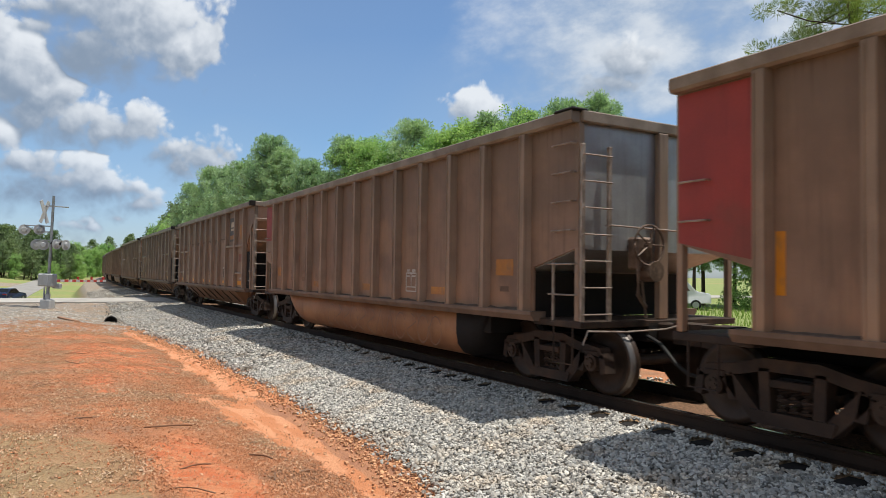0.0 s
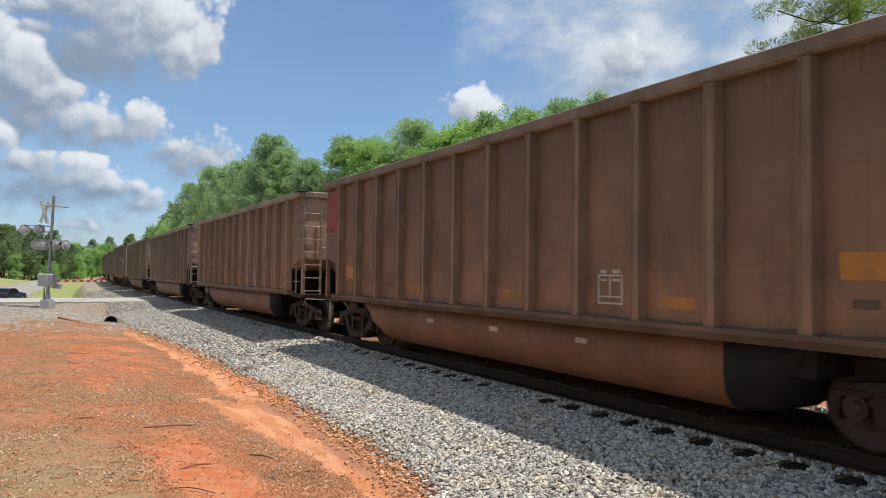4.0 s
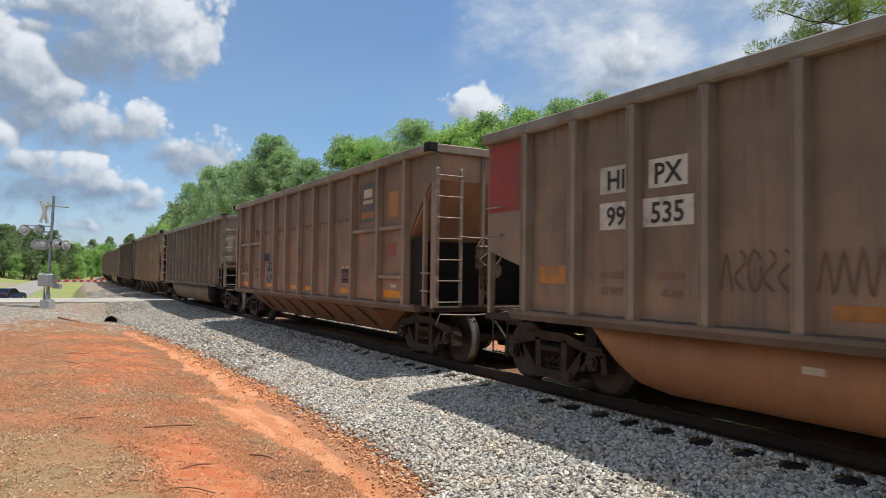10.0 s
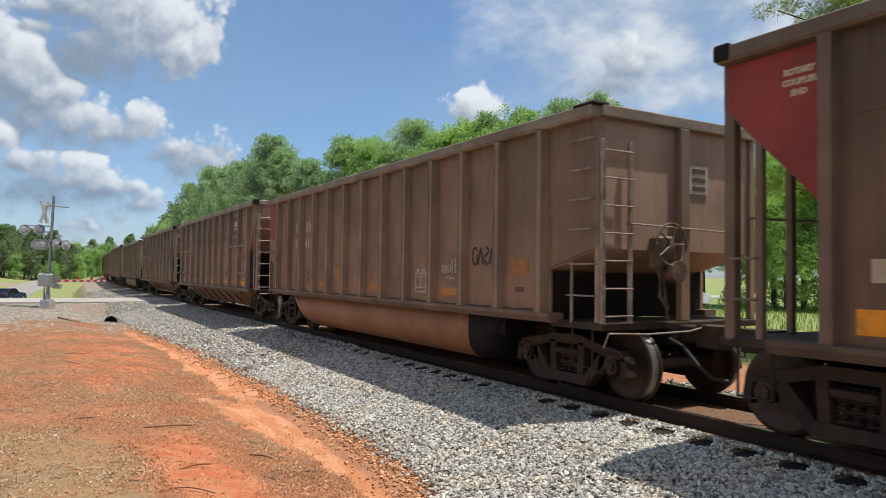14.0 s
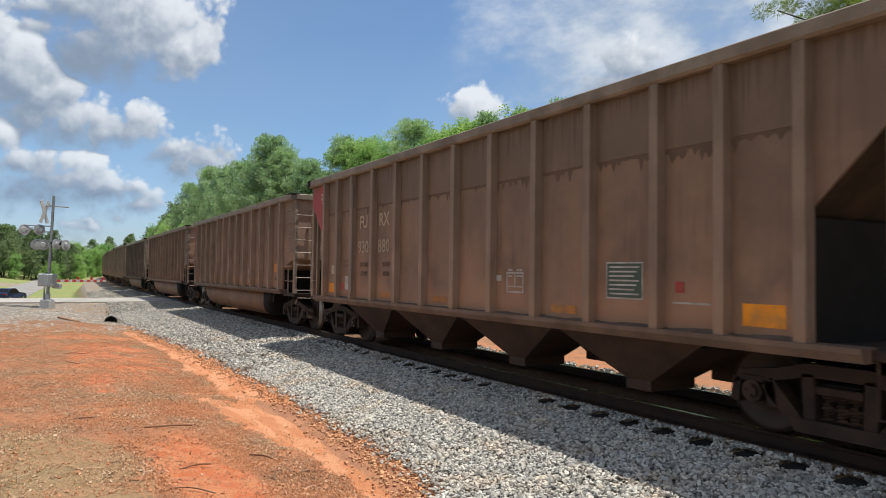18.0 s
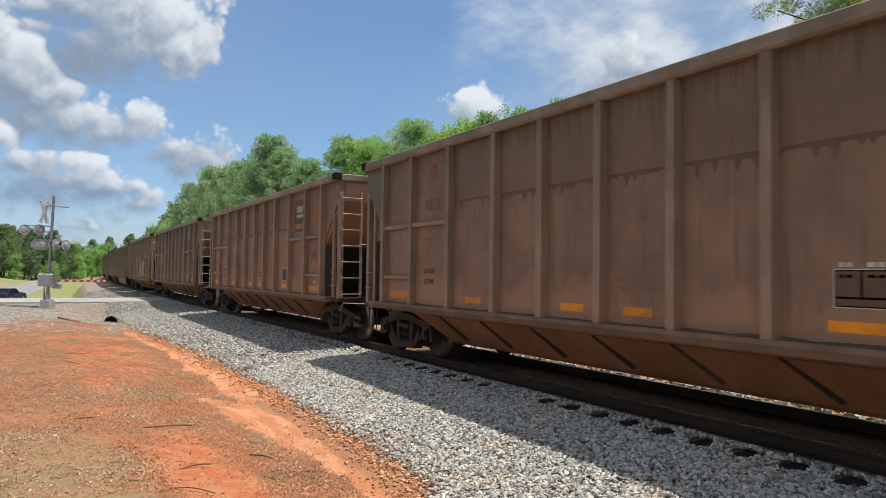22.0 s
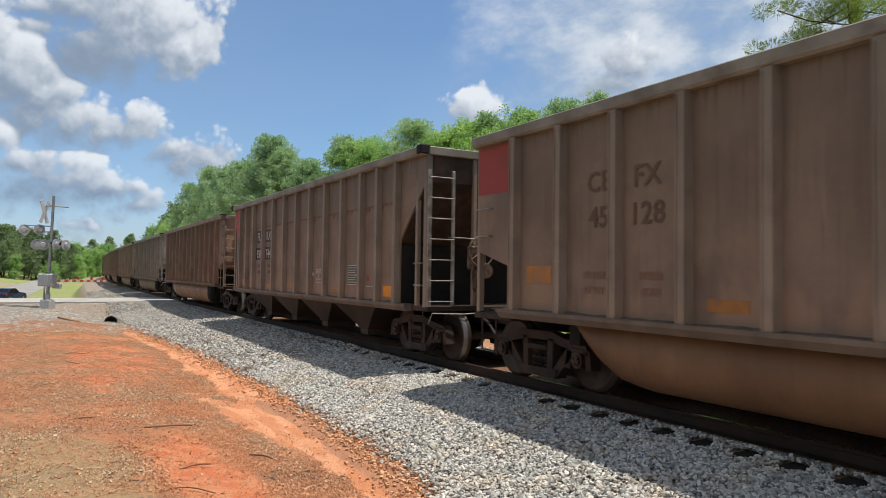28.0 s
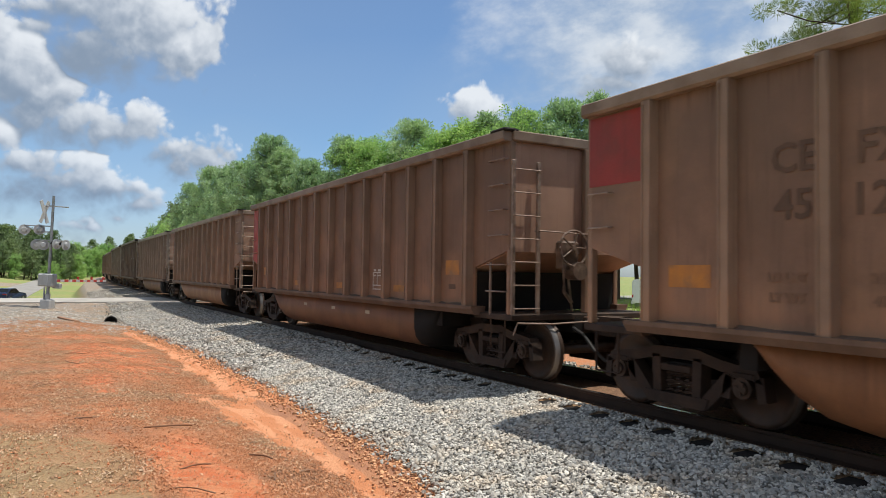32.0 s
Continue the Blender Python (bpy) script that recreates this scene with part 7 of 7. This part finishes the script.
KINDS = [pine(1, 15, 0.28, 2.9), pine(2, 14, 0.25, 3.2), pine(3, 16, 0.34, 2.7), broadleaf(4, 12, 4.2, 0.22), broadleaf(5, 10, 4.8, 0.08, blades="sunny"), broadleaf(6, 13.5, 3.6, 0.25), broadleaf(7, 6, 5.4, 0.12, 14, 0.3, 0.1),
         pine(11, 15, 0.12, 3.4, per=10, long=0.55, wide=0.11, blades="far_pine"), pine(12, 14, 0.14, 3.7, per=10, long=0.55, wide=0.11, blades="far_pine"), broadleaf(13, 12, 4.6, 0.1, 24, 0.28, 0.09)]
TALL = (15.2, 14.2, 16.2, 12.0, 10.0, 13.5, 6.0, 15.2, 14.2, 12.0)
FAR = {0: 7, 1: 8, 2: 7, 3: 9, 4: 9, 5: 9}
FIRST = set()


def plant(k, x, y, size, turned):
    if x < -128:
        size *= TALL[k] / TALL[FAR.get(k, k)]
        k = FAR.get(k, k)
    m = pose(x, y, ground_height(x, y) - 0.05, 0, 0, turned)
    if k in FIRST:
        tree = copy_thing(KINDS[k], m)
    else:
        FIRST.add(k)
        tree = KINDS[k]
        tree.matrix_basis = m
    tree.scale = (size, size, size)
    return tree


# the edge of the wood beyond the track: place of each fold of the edge, height
EDGE = [(-420, 58, 1.5), (-360, 46.5, 1.5), (-300, 37.0, 1.35), (-230, 29.6, 1.25), (-185, 26.4, 1.2), (-150, 23.5, 1.05), (-122, 20.5, 0.92), (-100, 18.5, 0.92), (-84, 18, 0.95), (-68, 20.5, 1.0), (-60, 25.5, 1.0), (-53, 29, 1.02),
        (-47, 31.5, 1.03), (-42, 36, 1.02), (-32, 43, 1.0), (-20, 45, 1.0), (-8, 46, 1.0), (6, 44, 1.0), (20, 40, 1.0)]
r = random.Random(19)
for (x0, y0, h0), (x1, y1, h1) in zip(EDGE, EDGE[1:]):
    gap = math.hypot(x1 - x0, y1 - y0)
    count = max(2, round(gap / (3.0 if x0 > -130 else 6)))
    for i in range(count):
        q = (i + r.random() * 0.7) / count
        x, y, h = x0 + (x1 - x0) * q, y0 + (y1 - y0) * q, h0 + (h1 - h0) * q
        for row in range(2):
            k = r.choice((4, 4, 3)) if x > -38 else r.choice((0, 1, 2, 3, 5, 0, 2)) if x > -66 else r.choice((0, 1, 2, 1, 3))
            if x < -128:
                k = r.choice((3, 3, 5, 0))
            if x > -98:
                size = r.uniform((8.0, 10.6)[row], (10.5, 12.6)[row]) * h / TALL[k]
            else:
                size = h * ((0.8, 1.04, 1.14)[row] + r.uniform(-0.1, 0.08)) * 0.98
            plant(k, x + r.uniform(-1.5, 1.5) + (0 if x < -70 else -0.6) * row * 3.5, y + row * 3.8 + r.uniform(-1, 1), size, r.uniform(0, 360))
# the tall ones that stand out of the wood's edge: place, kind and height
for x, y, k, high in ((-120, 20.3, 0, 16.4), (-91.9, 18.4, 1, 15.4), (-86, 18.6, 0, 14.6), (-78.5, 19.2, 1, 14.4), (-74.4, 19.8, 0, 13.6), (-72.1, 20.2, 1, 16.4), (-70.8, 21.4, 0, 14.9), (-73.3, 21.2, 2, 15.4), (-66.8, 22.8, 1, 13.4), (-69.6, 20.6, 2, 14.4), (-65.2, 22.4, 2, 13.0), (-62.1, 24.3, 0, 15.0),
                      (-60.6, 25.4, 2, 14.2), (-59.8, 25.7, 5, 15.4), (-58.4, 26.4, 3, 14.2), (-56.8, 27.2, 3, 14.0), (-54.6, 28.4, 1, 15.7), (-53.2, 29, 3, 13.8), (-51.8, 29.6, 5, 14.5),
                      (-50.2, 30.4, 5, 15.6), (-48.8, 31, 3, 14.9), (-47.4, 31.6, 0, 15.0), (-45.5, 33, 2, 15.1), (-44.2, 34.2, 3, 14.8), (-42.7, 35.6, 1, 15.6), (-40.8, 37, 0, 15.8)):
    plant(k, x, y, high / TALL[k], x * 31 % 360)
# the wood across the field, beyond the side road
for i in range(40):
    y = -84 + 92 * (i + r.random() * 0.6) / 40
    plant(r.choice((0, 1, 2, 3, 5)), -226 - r.uniform(0, 10), y, 1.02 - 0.012 * max(0, y + 20) + r.uniform(-0.1, 0.12), r.uniform(0, 360))
    plant(r.choice((0, 1, 2)), -238 - r.uniform(0, 8), y + 1, 1.1 - 0.012 * max(0, y + 20) + r.uniform(-0.1, 0.1), r.uniform(0, 360))
    plant(r.choice((0, 1, 1, 2)), -221 + r.uniform(-3, 3), y, 0.55 + r.uniform(-0.15, 0.2), r.uniform(0, 360))
    if i % 3 == 0:
        plant(r.choice((4, 3, 6)), -219 + r.uniform(-3, 3), y + 1.5, 0.6 + r.uniform(-0.1, 0.2), r.uniform(0, 360))
for i in range(26):
    x = -232 - 6 * i + r.uniform(-4, 4)
    y = CENTRE + bend(x) - 12.0 - r.uniform(0, 8) + 0.12 * i
    plant(r.choice((3, 4, 6, 5)), x, y, 0.75 + 0.012 * i + r.uniform(-0.12, 0.12), r.uniform(0, 360))
for i in range(30):
    plant(r.choice((0, 1, 2, 4)), -395 + r.uniform(-20, 10), -70 + 4.6 * i + r.uniform(-1.5, 1.5), 1.15 + r.uniform(-0.45, 0.25), r.uniform(0, 360))
# the pine whose boughs hang into view beyond the near cars
near_pine = pine(9, 13, 0.3, 3.0, per=230, long=0.16, wide=0.006, limbs=66, tuft=0.5)
next(ob for ob in near_pine.children if ob.name.startswith("crown")).data.materials[0] = M["near_pine"]
tagged(near_pine, "pine with long needle tufts close behind the track", "tree")
near_pine.matrix_basis = pose(-10.9, 19.6, ground_height(-10.9, 19.6), 0, 0, 30)
# shrubs and tall grass along the far side
v, f = [], []
for k in range(9000):
    x, y = RNG.uniform(-60, 8), RNG.uniform(15.5, 40)
    z, a, s = ground_height(x, y), RNG.uniform(0, 6.283), RNG.uniform(0.5, 1.5)
    ux, uy, lean = math.cos(a) * 0.03, math.sin(a) * 0.03, RNG.uniform(-0.1, 0.1, 2)
    i = len(v)
    v += [(x - ux, y - uy, z - 0.02), (x + ux, y + uy, z - 0.02), (x + lean[0] * s, y + lean[1] * s, z + 0.28 * s)]
    f.append((i, i + 1, i + 2))
thing("tall_grass", "bright green tall grass along the far lawn", "grass", kind="stuff", mesh=raw_mesh("tall_grass", v, f, M["weed"]))


# ---------------------------------------------------------------- what moves
def motions():
    """The whole train rolls past, slowing a little; wheels turn while their car goes by."""
    times = [float(k) for k in range(33)]
    for n, car in CARS.items():
        walk(car, [(t, stands(n, t)) for t in times])
        by = next((t for t in np.arange(0, 60, 0.05) if along(t) - n * PITCH_M + HALF > 0), 60.0)
        first, last = max(0, round((by - 2.2) * FPS)), min(round(32 * FPS), round((by + 0.6) * FPS))
        if first >= 32 * FPS:
            continue
        ticks = sorted({0, *range(first, last + 1), 32 * FPS})
        for ob in car.children_recursive:
            if ob.name.startswith("wheelset"):
                x = ob.matrix_basis.translation.x
                rows = []
                for k in ticks:
                    t = min(max(k, first), last) / FPS
                    rows.append((k / FPS, pose(x, 0, 0.457) @ Matrix.Rotation((along(t) - along(first / FPS)) / 0.457, 4, "Y")))
                walk(ob, rows)


motions()
